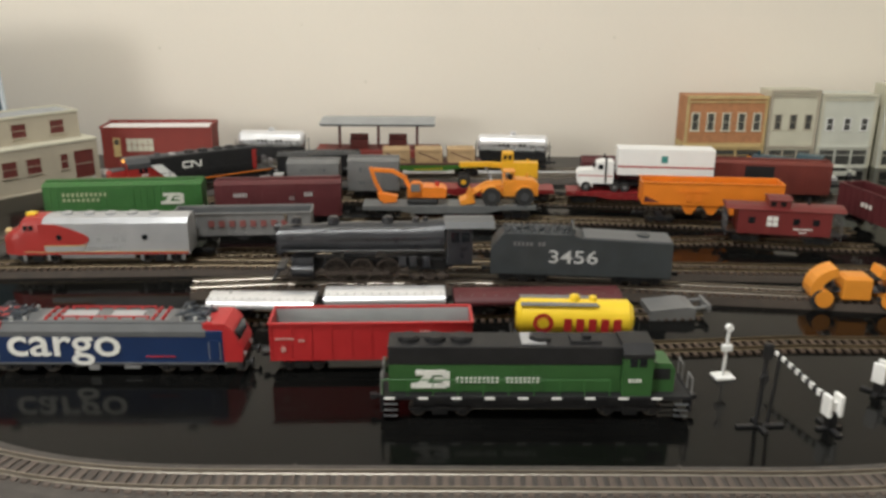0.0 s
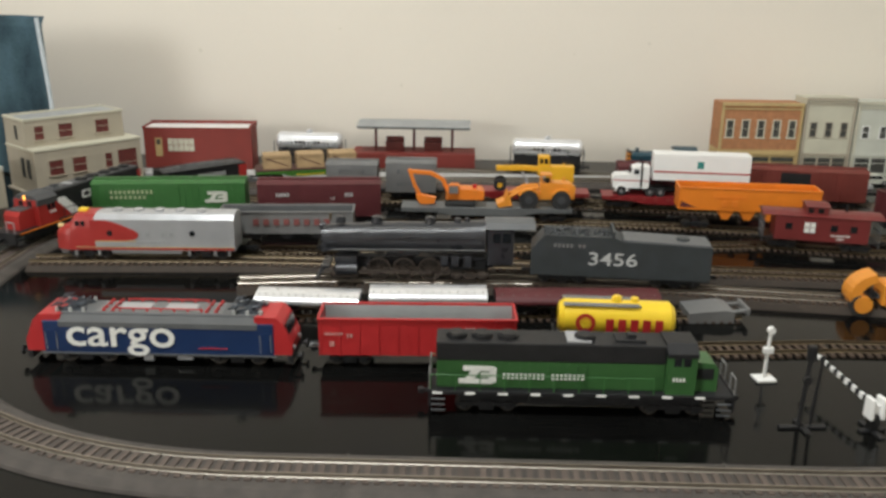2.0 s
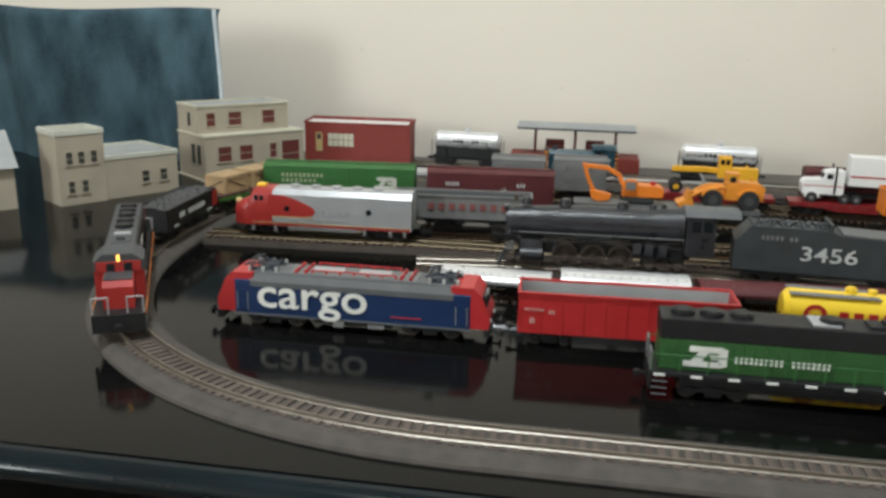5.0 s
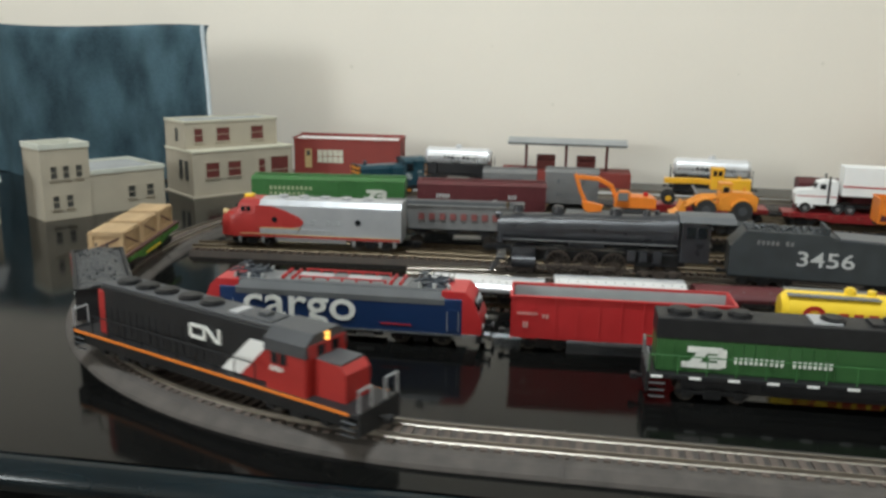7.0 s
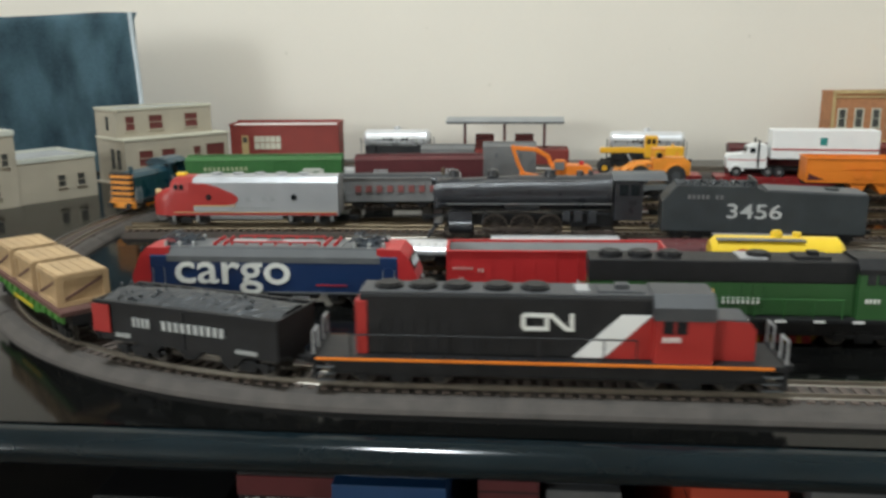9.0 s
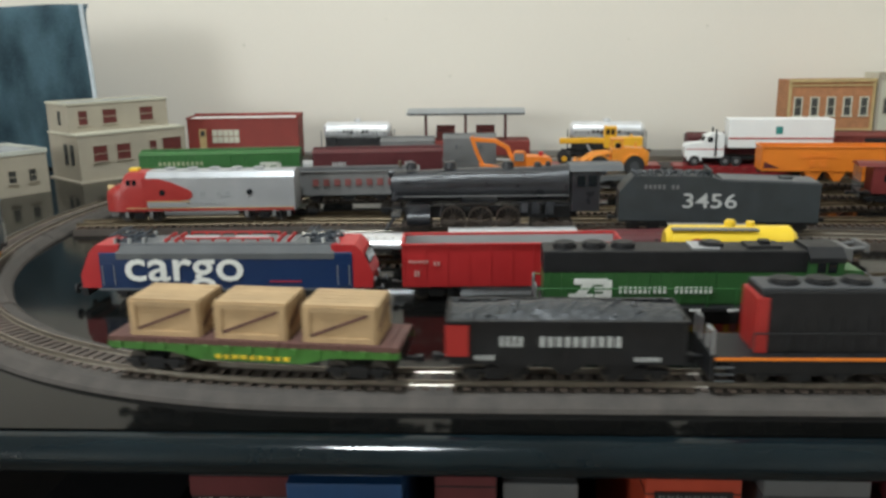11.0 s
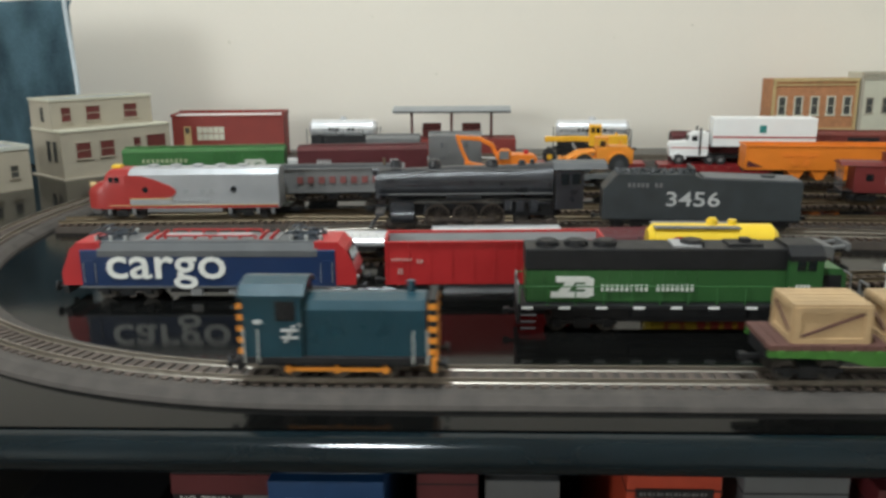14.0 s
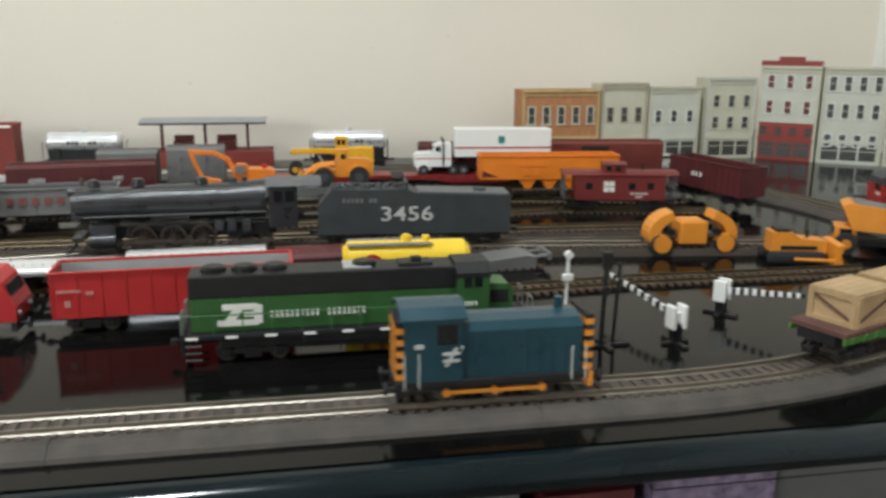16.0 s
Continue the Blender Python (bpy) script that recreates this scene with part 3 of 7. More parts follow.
    # ends
    for s in (-1, 1):
        bm = B()
        box(bm, s * h - 0.0008, s * h + 0.0012, -W, W, sill - 0.012, sill + 0.001, 0.0005)
        part("pilot", bm, "black", ob)
        for y0, y1 in ((-W + 0.001, -0.006), (0.006, W - 0.001)):
            bm = tube(B(), (s * h, y0, sill + 0.0125), (s * h, y1, sill + 0.0125), 0.0006, 6)
            for y in (y0, y1):
                tube(bm, (s * h, y, sill), (s * h, y, sill + 0.0125), 0.0006, 6)
            part("end_rail", bm, "greycar" if g else "silver", ob)
        steps(ob, s * (h - 0.006), W * 0.98, 0.004, sill - 0.002, "midgrey")
        railing(ob, hx0 - 0.004, cx0 - 0.008, s * (W - 0.0008), sill, sill + 0.0115, 10, "boxgreen" if g else "black", 0.00045)
    bm = B()
    for dz in (-0.0020, 0.0006):
        tube(bm, (cx1 - 0.001, 0, top + dz), (cx1 + 0.0014, 0, top + dz), 0.0011, 10)
    part("headlight", bm, "glass" if g else "glow", ob, "" if g else "lit orange headlight")
    ax = 3 if not g else 2
    for x in (-h * 0.62, h * 0.62):
        truck(ob, x, 0, ax, 0.019 if ax == 3 else 0.030, 0.0125, 0.0058)
    couplers(ob, L, 0.010)
    return ob


def electric_loco(m):
    """A blue European electric locomotive with red ends."""
    ob = thing("electric_locomotive", "blue electric locomotive with red cab ends and white lettering", "locomotive", m)
    h, W, z0, z1 = 0.101, 0.0170, 0.0095, 0.0405
    prof = [(-h + 0.010, z0), (h - 0.010, z0), (h - 0.010, z1), (-h + 0.010, z1)]
    bm = B()
    sec = [(-W, z0), (W, z0), (W, z1 - 0.005), (W - 0.003, z1 - 0.0005), (-W + 0.003, z1 - 0.0005), (-W, z1 - 0.005)]
    prism(bm, sec, -h + 0.014, h - 0.014)
    part("body", bm, "blue", ob)
    bm = B()
    for s in (-1, 1):
        box(bm, -h + 0.012, h - 0.012, s * W - 0.0004, s * W + 0.0004, z0 + 0.0002, z0 + 0.0016)
        prism(bm, [(s * W * 1.02, z1 - 0.0088), (s * W * 1.02, z1 - 0.0048), (s * (W - 0.0025), z1 + 0.0004), (s * (W - 0.004), z1 - 0.003)], -h + 0.026, h - 0.026)
    part("roof_edge", bm, "midgrey", ob, "grey upper side and sill")
    bm = B()
    box(bm, -h + 0.026, h - 0.026, -W + 0.004, W - 0.004, z1 - 0.001, z1 + 0.0012, 0.0008)
    part("roof", bm, "midgrey", ob)
    for s in (-1, 1):
        bm = B()
        def X(v):
            return s * v
        pr = [(X(h - 0.014), z0 + 0.002), (X(h - 0.0005), z0 + 0.002), (X(h), z0 + 0.011), (X(h - 0.007), z1 - 0.004), (X(h - 0.012), z1 + 0.001), (X(h - 0.028), z1 + 0.001), (X(h - 0.028), z1 - 0.0075), (X(h - 0.017), z1 - 0.0075)]
        prism(bm, pr, -W + 0.0006, W - 0.0006, "y")
        bmesh.ops.recalc_face_normals(bm, faces=bm.faces[:])
        end = part("cab_end", bm, "red", ob, "red slanted cab end")
        bm = B()
        ang = math.atan2(0.007, 0.0205)
        box(bm, s * (h - 0.0042) - 0.0006, s * (h - 0.0042) + 0.0006, -W * 0.78, W * 0.78, z1 - 0.0135, z1 - 0.0055, 0.0004, Matrix.Rotation(-s * ang, 4, "Y"))
        part("windscreen", bm, "glass", end)
        bm = B()
        for y in (-0.011, 0.011):
            tube(bm, (s * h * 0.99, y, z0 + 0.0065), (s * (h + 0.0012), y, z0 + 0.0065), 0.0018, 10)
        part("lamp", bm, "silver", end)
        bm = B()
        box(bm, s * (h - 0.002) - 0.002, s * (h - 0.002) + 0.002, -W, W, z0 - 0.004, z0 + 0.002, 0.0005)
        part("buffer_beam", bm, "black", ob)
        for y in (-0.0115, 0.0115):
            bm = B()
            tube(bm, (s * h, y, z0), (s * (h + 0.006), y, z0), 0.0012, 8)
            tube(bm, (s * (h + 0.005), y, z0), (s * (h + 0.0065), y, z0), 0.0035, 12)
            part("buffer", bm, "black", ob)
        for y in (-1, 1):
            yy = y * (W + 0.0002)
            part("cab_door", box(B(), s * (h - 0.020) - 0.0032, s * (h - 0.020) + 0.0032, yy - 0.0003, yy + 0.0003, z0 + 0.004, z1 - 0.0115), "blue", ob)
        for y in (-1, 1):
            for dx in (-0.004, 0.004):
                part("door_rail", tube(B(), (s * (h - 0.020) + dx, y * (W + 0.0007), z0 + 0.004), (s * (h - 0.020) + dx, y * (W + 0.0007), z0 + 0.018), 0.0003, 6), "silver", ob)
    # roof gear
    for s in (-1, 1):
        bm = B()
        x = s * (h - 0.034)
        for y in (-0.008, 0.008):
            tube(bm, (x - 0.011, y, z1 + 0.0025), (x + 0.009, y * 0.6, z1 + 0.005), 0.0006, 6)
            tube(bm, (x + 0.009, y * 0.6, z1 + 0.005), (x - 0.012, y * 0.9, z1 + 0.0065), 0.0005, 6)
        for dx in (-0.012, -0.009):
            tube(bm, (x + dx, -0.013, z1 + 0.0068), (x + dx, 0.013, z1 + 0.0068), 0.0006, 6)
        for y in (-0.008, 0.008):
            box(bm, x - 0.012, x + 0.011, y - 0.0012, y + 0.0012, z1 + 0.001, z1 + 0.0025, 0.0004)
        box(bm, x - 0.003, x + 0.003, -0.009, 0.009, z1 + 0.001, z1 + 0.0028, 0.0004)
        for dx, dy in ((-0.010, -0.008), (-0.010, 0.008), (0.009, -0.008), (0.009, 0.008)):
            tube(bm, (x + dx, dy, z1), (x + dx, dy, z1 + 0.0035), 0.0012, 8)
        for k in range(3):
            tube(bm, (x - 0.010 + 0.008 * k, -0.009, z1 + 0.0042), (x - 0.004 + 0.006 * k, 0.009, z1 + 0.0060), 0.0006, 6)
        for y in (-0.0115, 0.0115):
            tube(bm, (x - 0.014, y, z1 + 0.0056), (x - 0.006, y * 0.9, z1 + 0.0078), 0.0007, 6)
        tube(bm, (x + 0.004, -0.005, z1 + 0.002), (x + 0.004, 0.005, z1 + 0.002), 0.0022, 10)
        pan = part("pantograph", bm, "panto", ob, "folded dark grey metal pantograph")
        for dx, y in ((-0.010, -0.011), (0.0, -0.011), (0.010, -0.011), (-0.010, 0.011), (0.0, 0.011), (0.010, 0.011)):
            bm = tube(B(), (x + dx, y, z1 + 0.0002), (x + dx, y, z1 + 0.0046), 0.0009, 8)
            for k in range(3):
                tube(bm, (x + dx, y, z1 + 0.0012 + 0.0012 * k), (x + dx, y, z1 + 0.0017 + 0.0012 * k), 0.0014, 8)
            part("insulator", bm, "dimwhite", pan, "pale ribbed insulator")
    bm = B()
    for y in (-0.0095, 0.0095):
        tube(bm, (-0.030, y, z1 + 0.0040), (0.032, y, z1 + 0.0040), 0.0006, 6)
        for i in range(7):
            x = -0.030 + 0.062 * i / 6
            tube(bm, (x, y, z1), (x, y, z1 + 0.0044), 0.0009, 8)
    part("roof_conductor", bm, "red", ob, "red roof conductors on insulators")
    for x in (-0.042, -0.035, 0.036, 0.043):
        bm = B()
        for y in (-0.010, -0.004, 0.004, 0.010):
            tube(bm, (x, y, z1), (x, y, z1 + 0.0038), 0.0010, 8)
            tube(bm, (x, y, z1 + 0.002), (x, y, z1 + 0.003), 0.0015, 8)
        tube(bm, (x, -0.010, z1 + 0.0038), (x, 0.010, z1 + 0.0038), 0.0005, 6)
        part("insulator_row", bm, "red", ob, "row of red insulators")
    bm = B()
    box(bm, -0.048, 0.048, -0.0115, 0.0115, z1 + 0.0008, z1 + 0.0018, 0.0004)
    part("roof_panel", bm, "greycar", ob)
    for x in (-0.02, 0.015):
        bm = B()
        box(bm, x - 0.012, x + 0.012, -0.005, 0.005, z1 + 0.0016, z1 + 0.003, 0.0006)
        part("roof_box", bm, "silver", ob)
    for s in (-1, 1):
        mm = pose(-0.0285 if s < 0 else 0.0285, s * (W + 0.0007), 0.0264, 90, 0, 0 if s < 0 else 180)
        letters("cargo", 0.0318, "offwhite", ob, mm @ Matrix.Diagonal((1.18, 1, 1, 1)), bold=0.00038)
        bm = B()
        box(bm, 0.030 if s < 0 else -0.052, 0.052 if s < 0 else -0.030, s * (W + 0.0002) - 0.0003, s * (W + 0.0002) + 0.0003, z0 + 0.0062, z0 + 0.0069)
        tagged(part("small_print", bm, "red", ob), kind="stuff")
    for x in (-0.058, 0.058):
        truck(ob, x, 0, 2, 0.030, 0.013, 0.0068)
    bm = B()
    box(bm, -0.030, 0.030, -0.010, 0.010, 0.004, z0, 0.0012)
    part("underframe_box", bm, "black", ob)
    bm = B()
    box(bm, -0.014, -0.006, -0.0135, -0.0105, 0.0032, z0, 0.0006)
    box(bm, 0.012, 0.024, -0.0135, -0.0105, 0.0042, 0.0068, 0.0006)
    part("underframe_gear", bm, "silver", ob)
    return ob


def streamliner(m):
    """A red and silver streamlined diesel with its nose at -x; rails at z = 0."""
    ob = thing("streamlined_locomotive", "silver streamlined diesel locomotive with a red nose", "locomotive", m)
    h, W, z0, z1 = 0.0895, 0.0160, 0.0105, 0.0480
    sec = [(-W, z0), (W, z0), (W, z1 - 0.006), (W * 0.72, z1 - 0.0012), (0, z1), (-W * 0.72, z1 - 0.0012), (-W, z1 - 0.006)]
    bm = B()
    prism(bm, sec, -h + 0.040, h)
    part("body", bm, "silver", ob)
    bm = B()
    rings = []
    nsec = 14
    for i in range(nsec + 1):
        f = i / nsec
        x = -h + 0.0405 * f
        g = min(1, (f / 0.34)) if f < 0.34 else 1
        wid = W * (0.55 + 0.45 * math.sin(min(1, f * 2.2 + 0.12) * math.pi / 2))
        if f < 0.36:
            tp = z0 + (z1 - z0) * (0.50 + 0.17 * math.sin(min(1, f / 0.32) * math.pi / 2))
        else:
            tp = z0 + (z1 - z0) * (0.67 + 0.33 * math.sin(min(1, (f - 0.36) / 0.20) * math.pi / 2))
        H = tp - z0
        rings.append([bm.verts.new((x, a * wid, z0 + b * H)) for a, b in ((-1, 0), (-1, 0.55), (-0.96, 0.80), (-0.74, 0.97), (0, 1), (0.74, 0.97), (0.96, 0.80), (1, 0.55), (1, 0))])
    for r, q in zip(rings, rings[1:]):
        for j in range(9):
            bm.faces.new((r[j], r[(j + 1) % 9], q[(j + 1) % 9], q[j]))
    bm.faces.new(rings[0]), bm.faces.new(rings[-1][::-1])
    bmesh.ops.recalc_face_normals(bm, faces=bm.faces[:])
    nose = part("nose", bm, "cnred", ob, "rounded red nose and cab", smooth=True)
    for s in (-1, 1):
        bm = B()
        y = s * (W + 0.0003)
        pr = [(-h + x, z0 + z) for x, z in ((0.036, 0.0095), (0.070, 0.0098), (0.080, 0.0115), (0.0835, 0.0150), (0.0825, 0.0185), (0.078, 0.0215), (0.064, 0.0275), (0.052, 0.0310), (0.036, 0.0314))]
        prism(bm, pr, y - 0.0003, y + 0.0003, "y")
        part("side_flash", bm, "cnred", ob, "red rounded flash on the side")
    bm = B()
    for s in (-1, 1):
        box(bm, -h + 0.018, h - 0.001, s * (W + 0.0002) - 0.0003, s * (W + 0.0002) + 0.0003, z0 + 0.0005, z0 + 0.0028)
    part("side_stripe", bm, "cnred", ob)
    for s in (-1, 1):
        y = s * (W + 0.0006)
        part("yellow_line", box(B(), -h + 0.040, -h + 0.080, y - 0.0003, y + 0.0003, z0 + 0.0090, z0 + 0.0100), "ochre", ob, "thin yellow line under the red flash")
        part("lower_panel", box(B(), -h + 0.040, -h + 0.078, y - 0.0003, y + 0.0003, z0 + 0.0045, z0 + 0.0086), "silver", ob, "silver strip below the flash")
        part("yellow_line", box(B(), -h + 0.020, h - 0.001, y - 0.0002, y + 0.0002, z0 + 0.0029, z0 + 0.0036), "ochre", ob)
    part("nose_stripe", box(B(), -h - 0.0006, -h + 0.004, -0.0085, 0.0085, z0 + 0.0075, z0 + 0.0092, 0.0004), "ochre", nose, "yellow stripe across the nose")
    part("roof_panel", prism(B(), [(-W * 0.99, z1 - 0.0056), (-W * 0.72, z1 - 0.0009), (0, z1 + 0.0003), (W * 0.72, z1 - 0.0009), (W * 0.99, z1 - 0.0056)], -h + 0.043, h - 0.0006), "silver", ob, "bright silver roof")
    bm = B()
    for x in (-h + 0.0235, -h + 0.029):
        for s in (-1, 1):
            box(bm, x - 0.002, x + 0.002, s * W - 0.0005, s * W + 0.0005, z1 - 0.0125, z1 - 0.0075, 0.0004)
    for y in (-0.0105, 0.0015):
        box(bm, -h + 0.0155, -h + 0.0185, y, y + 0.009, z1 - 0.011, z1 - 0.0065, 0.0004, Matrix.Rotation(radians(-40), 4, "Y"))
    part("cab_window", bm, "glass", nose)
    for x in (-h + 0.055, h - 0.042):
        for s in (-1, 1):
            part("porthole", tube(B(), (x, s * (W - 0.0005), z0 + 0.018), (x, s * (W + 0.0009), z0 + 0.018), 0.0028, 16), "glass", ob)
    bm = B()
    for s in (-1, 1):
        for x in (0.001, 0.0165, 0.0245):
            box(bm, x, x + 0.0045, s * (W + 0.0002) - 0.0003, s * (W + 0.0002) + 0.0003, z0 + 0.0140, z0 + 0.0185)
        bars(bm, -0.008, 0.026, z0 + 0.0068, z0 + 0.0088, s * (W + 0.0002), 8, 0.45)
    tagged(part("side_print", bm, "roofgrey", ob), kind="stuff")
    bm = B()
    tube(bm, (-h - 0.0015, 0, z0 + 0.0205), (-h + 0.004, 0, z0 + 0.0205), 0.0030, 14)
    part("headlight", bm, "ochre", nose)
    bm = B()
    box(bm, -h + 0.021, -h + 0.030, -0.004, 0.004, z1 - 0.001, z1 + 0.002, 0.0006)
    part("air_horn", bm, "yellow", ob)
    for i in range(5):
        bm = B()
        tube(bm, (-0.030 + 0.021 * i, 0, z1 - 0.001), (-0.030 + 0.021 * i, 0, z1 + 0.0018), 0.0052, 16)
        part("roof_fan", bm, "silver", ob, smooth=True)
    bm = B()
    for s in (-1, 1):
        box(bm, -0.034, 0.036, s * W - 0.0006, s * W, z0 - 0.0035, z0, 0.0003)
        for x in (-h + 0.02, -h + 0.043, h - 0.046, h - 0.020, h - 0.006):
            box(bm, x - 0.0016, x + 0.0016, s * W - 0.0010, s * W, z0 - 0.0055, z0, 0.0003)
    part("skirt", bm, "greycar", ob)
    bm = B()
    prism(bm, [(-h + 0.003, 0.005), (-h + 0.010, 0.005), (-h + 0.010, z0), (-h + 0.001, z0)], -0.010, 0.010, "y")
    part("pilot", bm, "greycar", ob)
    for x in (-h + 0.031, h - 0.030):
        truck(ob, x, 0, 2, 0.029, 0.0122, 0.0058)
    return ob


def steam_loco(m):
    """A large steam locomotive, smokebox at -x; rails at z = 0."""
    ob = thing("steam_locomotive", "weathered black steam locomotive with spoked driving wheels", "locomotive", m)
    zb, r = 0.0402, 0.0148
    bm = B()
    rings = []
    for x, dz, q in ((-0.086, -0.0012, r * 0.86), (-0.020, 0.0, r), (0.030, 0.0, r), (0.062, 0.001, r + 0.0015)):
        rings.append([bm.verts.new((x, q * math.cos(2 * math.pi * k / 28), zb + dz + q * math.sin(2 * math.pi * k / 28))) for k in range(28)])
    for u, v in zip(rings, rings[1:]):
        for k in range(28):
            bm.faces.new((u[k], u[(k + 1) % 28], v[(k + 1) % 28], v[k]))
    bm.faces.new(rings[0]), bm.faces.new(rings[-1])
    bmesh.ops.recalc_face_normals(bm, faces=bm.faces[:])
    part("boiler", bm, "soot", ob, smooth=True)
    bm = B()
    tube(bm, (-0.090, 0, zb - 0.0012), (-0.086, 0, zb - 0.0012), r * 0.82, 28)
    tube(bm, (-0.092, 0, zb), (-0.090, 0, zb), r * 0.5, 20)
    part("smokebox_door", bm, "soot", ob)
    for x, rr, hh in ((-0.074, 0.0048, 0.004), (-0.040, 0.0055, 0.0042), (0.010, 0.0055, 0.004), (0.036, 0.0035, 0.003), (0.045, 0.0025, 0.0035)):
        bm = B()
        tube(bm, (x, 0, zb + r - 0.001), (x, 0, zb + r + hh), rr, 18, rr * 0.9)
        tube(bm, (x, 0, zb + r + hh), (x, 0, zb + r + hh + 0.001), rr * 0.7, 18)
        part("steam_dome", bm, "soot", ob, smooth=True)
    for x, q in ((-0.062, 0.915), (-0.042, 0.955), (-0.018, 1.0), (0.004, 1.0), (0.024, 1.0)):
        bm = B()
        zz = zb - (1.0 - q) * 0.0085
        tube(bm, (x - 0.0006, 0, zz), (x + 0.0006, 0, zz), r * q + 0.0003, 28)
        part("boiler_band", bm, "soot", ob)
    bm = B()
    for s in (-1, 1):
        tube(bm, (-0.085, s * (r + 0.0008), zb + 0.004), (0.056, s * (r + 0.0008), zb + 0.004), 0.00045, 6)
        box(bm, -0.088, 0.060, s * 0.0155 - 0.0022, s * 0.0155 + 0.0022, zb - 0.0085, zb - 0.0075)
        tube(bm, (-0.030, s * 0.0140, zb - 0.0112), (0.000, s * 0.0140, zb - 0.0112), 0.0026, 12)
    part("running_board", bm, "soot", ob)
    for s in (-1, 1):
        part("board_edge", box(B(), -0.080, 0.062, s * 0.0180 - 0.0004, s * 0.0180 + 0.0004, zb - 0.0078, zb - 0.0070), "greycar", ob, "pale grey edge of the running board")
        bm = B()
        tube(bm, (-0.086, s * (r - 0.001), zb + 0.0078), (-0.066, s * (r - 0.001), zb + 0.0078), 0.0005, 6)
        tube(bm, (-0.066, s * (r - 0.001), zb + 0.0078), (-0.044, s * (r - 0.0045), zb + 0.0115), 0.0005, 6)
        tube(bm, (-0.044, s * (r - 0.0045), zb + 0.0115), (0.052, s * (r - 0.0045), zb + 0.0115), 0.0005, 6)
        part("handrail", bm, "greycar", ob)
        bm = B()
        for x in (0.020, 0.030, 0.042):
            box(bm, x, x + 0.007, s * 0.0150 - 0.002, s * 0.0150 + 0.002, 0.019 - x * 0.08, 0.027, 0.0006)
        tube(bm, (0.010, s * 0.0150, 0.0265), (0.060, s * 0.0150, 0.0235), 0.0009, 8)
        tube(bm, (-0.056, s * 0.0150, 0.0270), (-0.010, s * 0.0150, 0.0265), 0.0007, 8)
        tube(bm, (-0.046, s * 0.0155, 0.0270), (-0.050, s * 0.0150, 0.0140), 0.0007, 8)
        part("pipework", bm, "soot", ob)
        bm = B()
        tube(bm, (-0.0885, s * 0.009, zb - 0.012), (-0.0885, s * 0.009, zb - 0.004), 0.0032, 12)
        part("air_pump", bm, "soot", ob)
    bm = B()
    W = 0.0165
    box(bm, 0.064, 0.088, -W, W, 0.018, 0.0530, 0.0006)
    cab = part("cab", bm, "soot", ob)
    bm = B()
    pr = [(-W - 0.001, 0.0530), (W + 0.001, 0.0530), (W * 0.7, 0.0575), (0, 0.0590), (-W * 0.7, 0.0575)]
    prism(bm, pr, 0.062, 0.108)
    part("cab_roof", bm, "midgrey", cab)
    for s in (-1, 1):
        for x in (0.068, 0.0775):
            part("cab_window", box(B(), x, x + 0.0075, s * W - 0.0005, s * W + 0.0005, 0.040, 0.0495, 0.0003), "glass", cab)
    bm = B()
    box(bm, -0.080, 0.070, -0.006, 0.006, 0.012, 0.022)
    box(bm, 0.028, 0.064, -0.0125, 0.0125, 0.012, 0.024, 0.001)
    part("frame", bm, "black", ob)
    for s in (-1, 1):
        bm = B()
        tube(bm, (-0.078, s * 0.0150, 0.0125), (-0.058, s * 0.0150, 0.0125), 0.0055, 16)
        box(bm, -0.078, -0.058, s * 0.0125 - 0.003, s * 0.0125 + 0.003, 0.014, 0.026, 0.0008)
        part("cylinder", bm, "soot", ob, smooth=True)
    for x in (-0.038, -0.014, 0.010):
        for s in (-1, 1):
            bm = B()
            y = s * 0.0090
            bmesh.ops.create_cone(bm, cap_ends=False, segments=28, radius1=0.0112, radius2=0.0112, depth=0.0024, matrix=Matrix.Translation((x, y, 0.0112)) @ Matrix.Rotation(math.pi / 2, 4, "X"))
            bmesh.ops.create_cone(bm, cap_ends=False, segments=28, radius1=0.0094, radius2=0.0094, depth=0.0024, matrix=Matrix.Translation((x, y, 0.0112)) @ Matrix.Rotation(math.pi / 2, 4, "X"))
            for k in range(28):
                a0, a1 = 2 * math.pi * k / 28, 2 * math.pi * (k + 1) / 28
                yy = y + s * 0.0012
                f = bm.faces.new([bm.verts.new((x + q * math.cos(a), yy, 0.0112 + q * math.sin(a))) for q, a in ((0.0112, a0), (0.0112, a1), (0.0094, a1), (0.0094, a0))])
            for k in range(7):
                a = math.pi * k / 7
                tube(bm, (x + 0.0097 * math.cos(a), y, 0.0112 + 0.0097 * math.sin(a)), (x - 0.0097 * math.cos(a), y, 0.0112 - 0.0097 * math.sin(a)), 0.0006, 5)
            tube(bm, (x, y - 0.0012, 0.0112), (x, y + 0.0012, 0.0112), 0.0026, 12)
            part("driving_wheel", bm, "running", ob)
    bm = B()
    for s in (-1, 1):
        y = s * 0.0115
        box(bm, -0.038, 0.010, y - 0.0006, y + 0.0006, 0.0075, 0.0095)
        box(bm, -0.060, -0.014, y + s * 0.0012 - 0.0006, y + s * 0.0012 + 0.0006, 0.0088, 0.0106)
        for x in (-0.038, -0.014, 0.010):
            tube(bm, (x, y - 0.0018, 0.0085), (x, y + 0.0018, 0.0085), 0.0018, 10)
    part("side_rod", bm, "running", ob)
    truck(ob, -0.070, 0, 2, 0.016, 0.0095, 0.0050, "running")
    truck(ob, 0.048, 0, 2, 0.024, 0.0125, 0.0060, "running")
    bm = B()
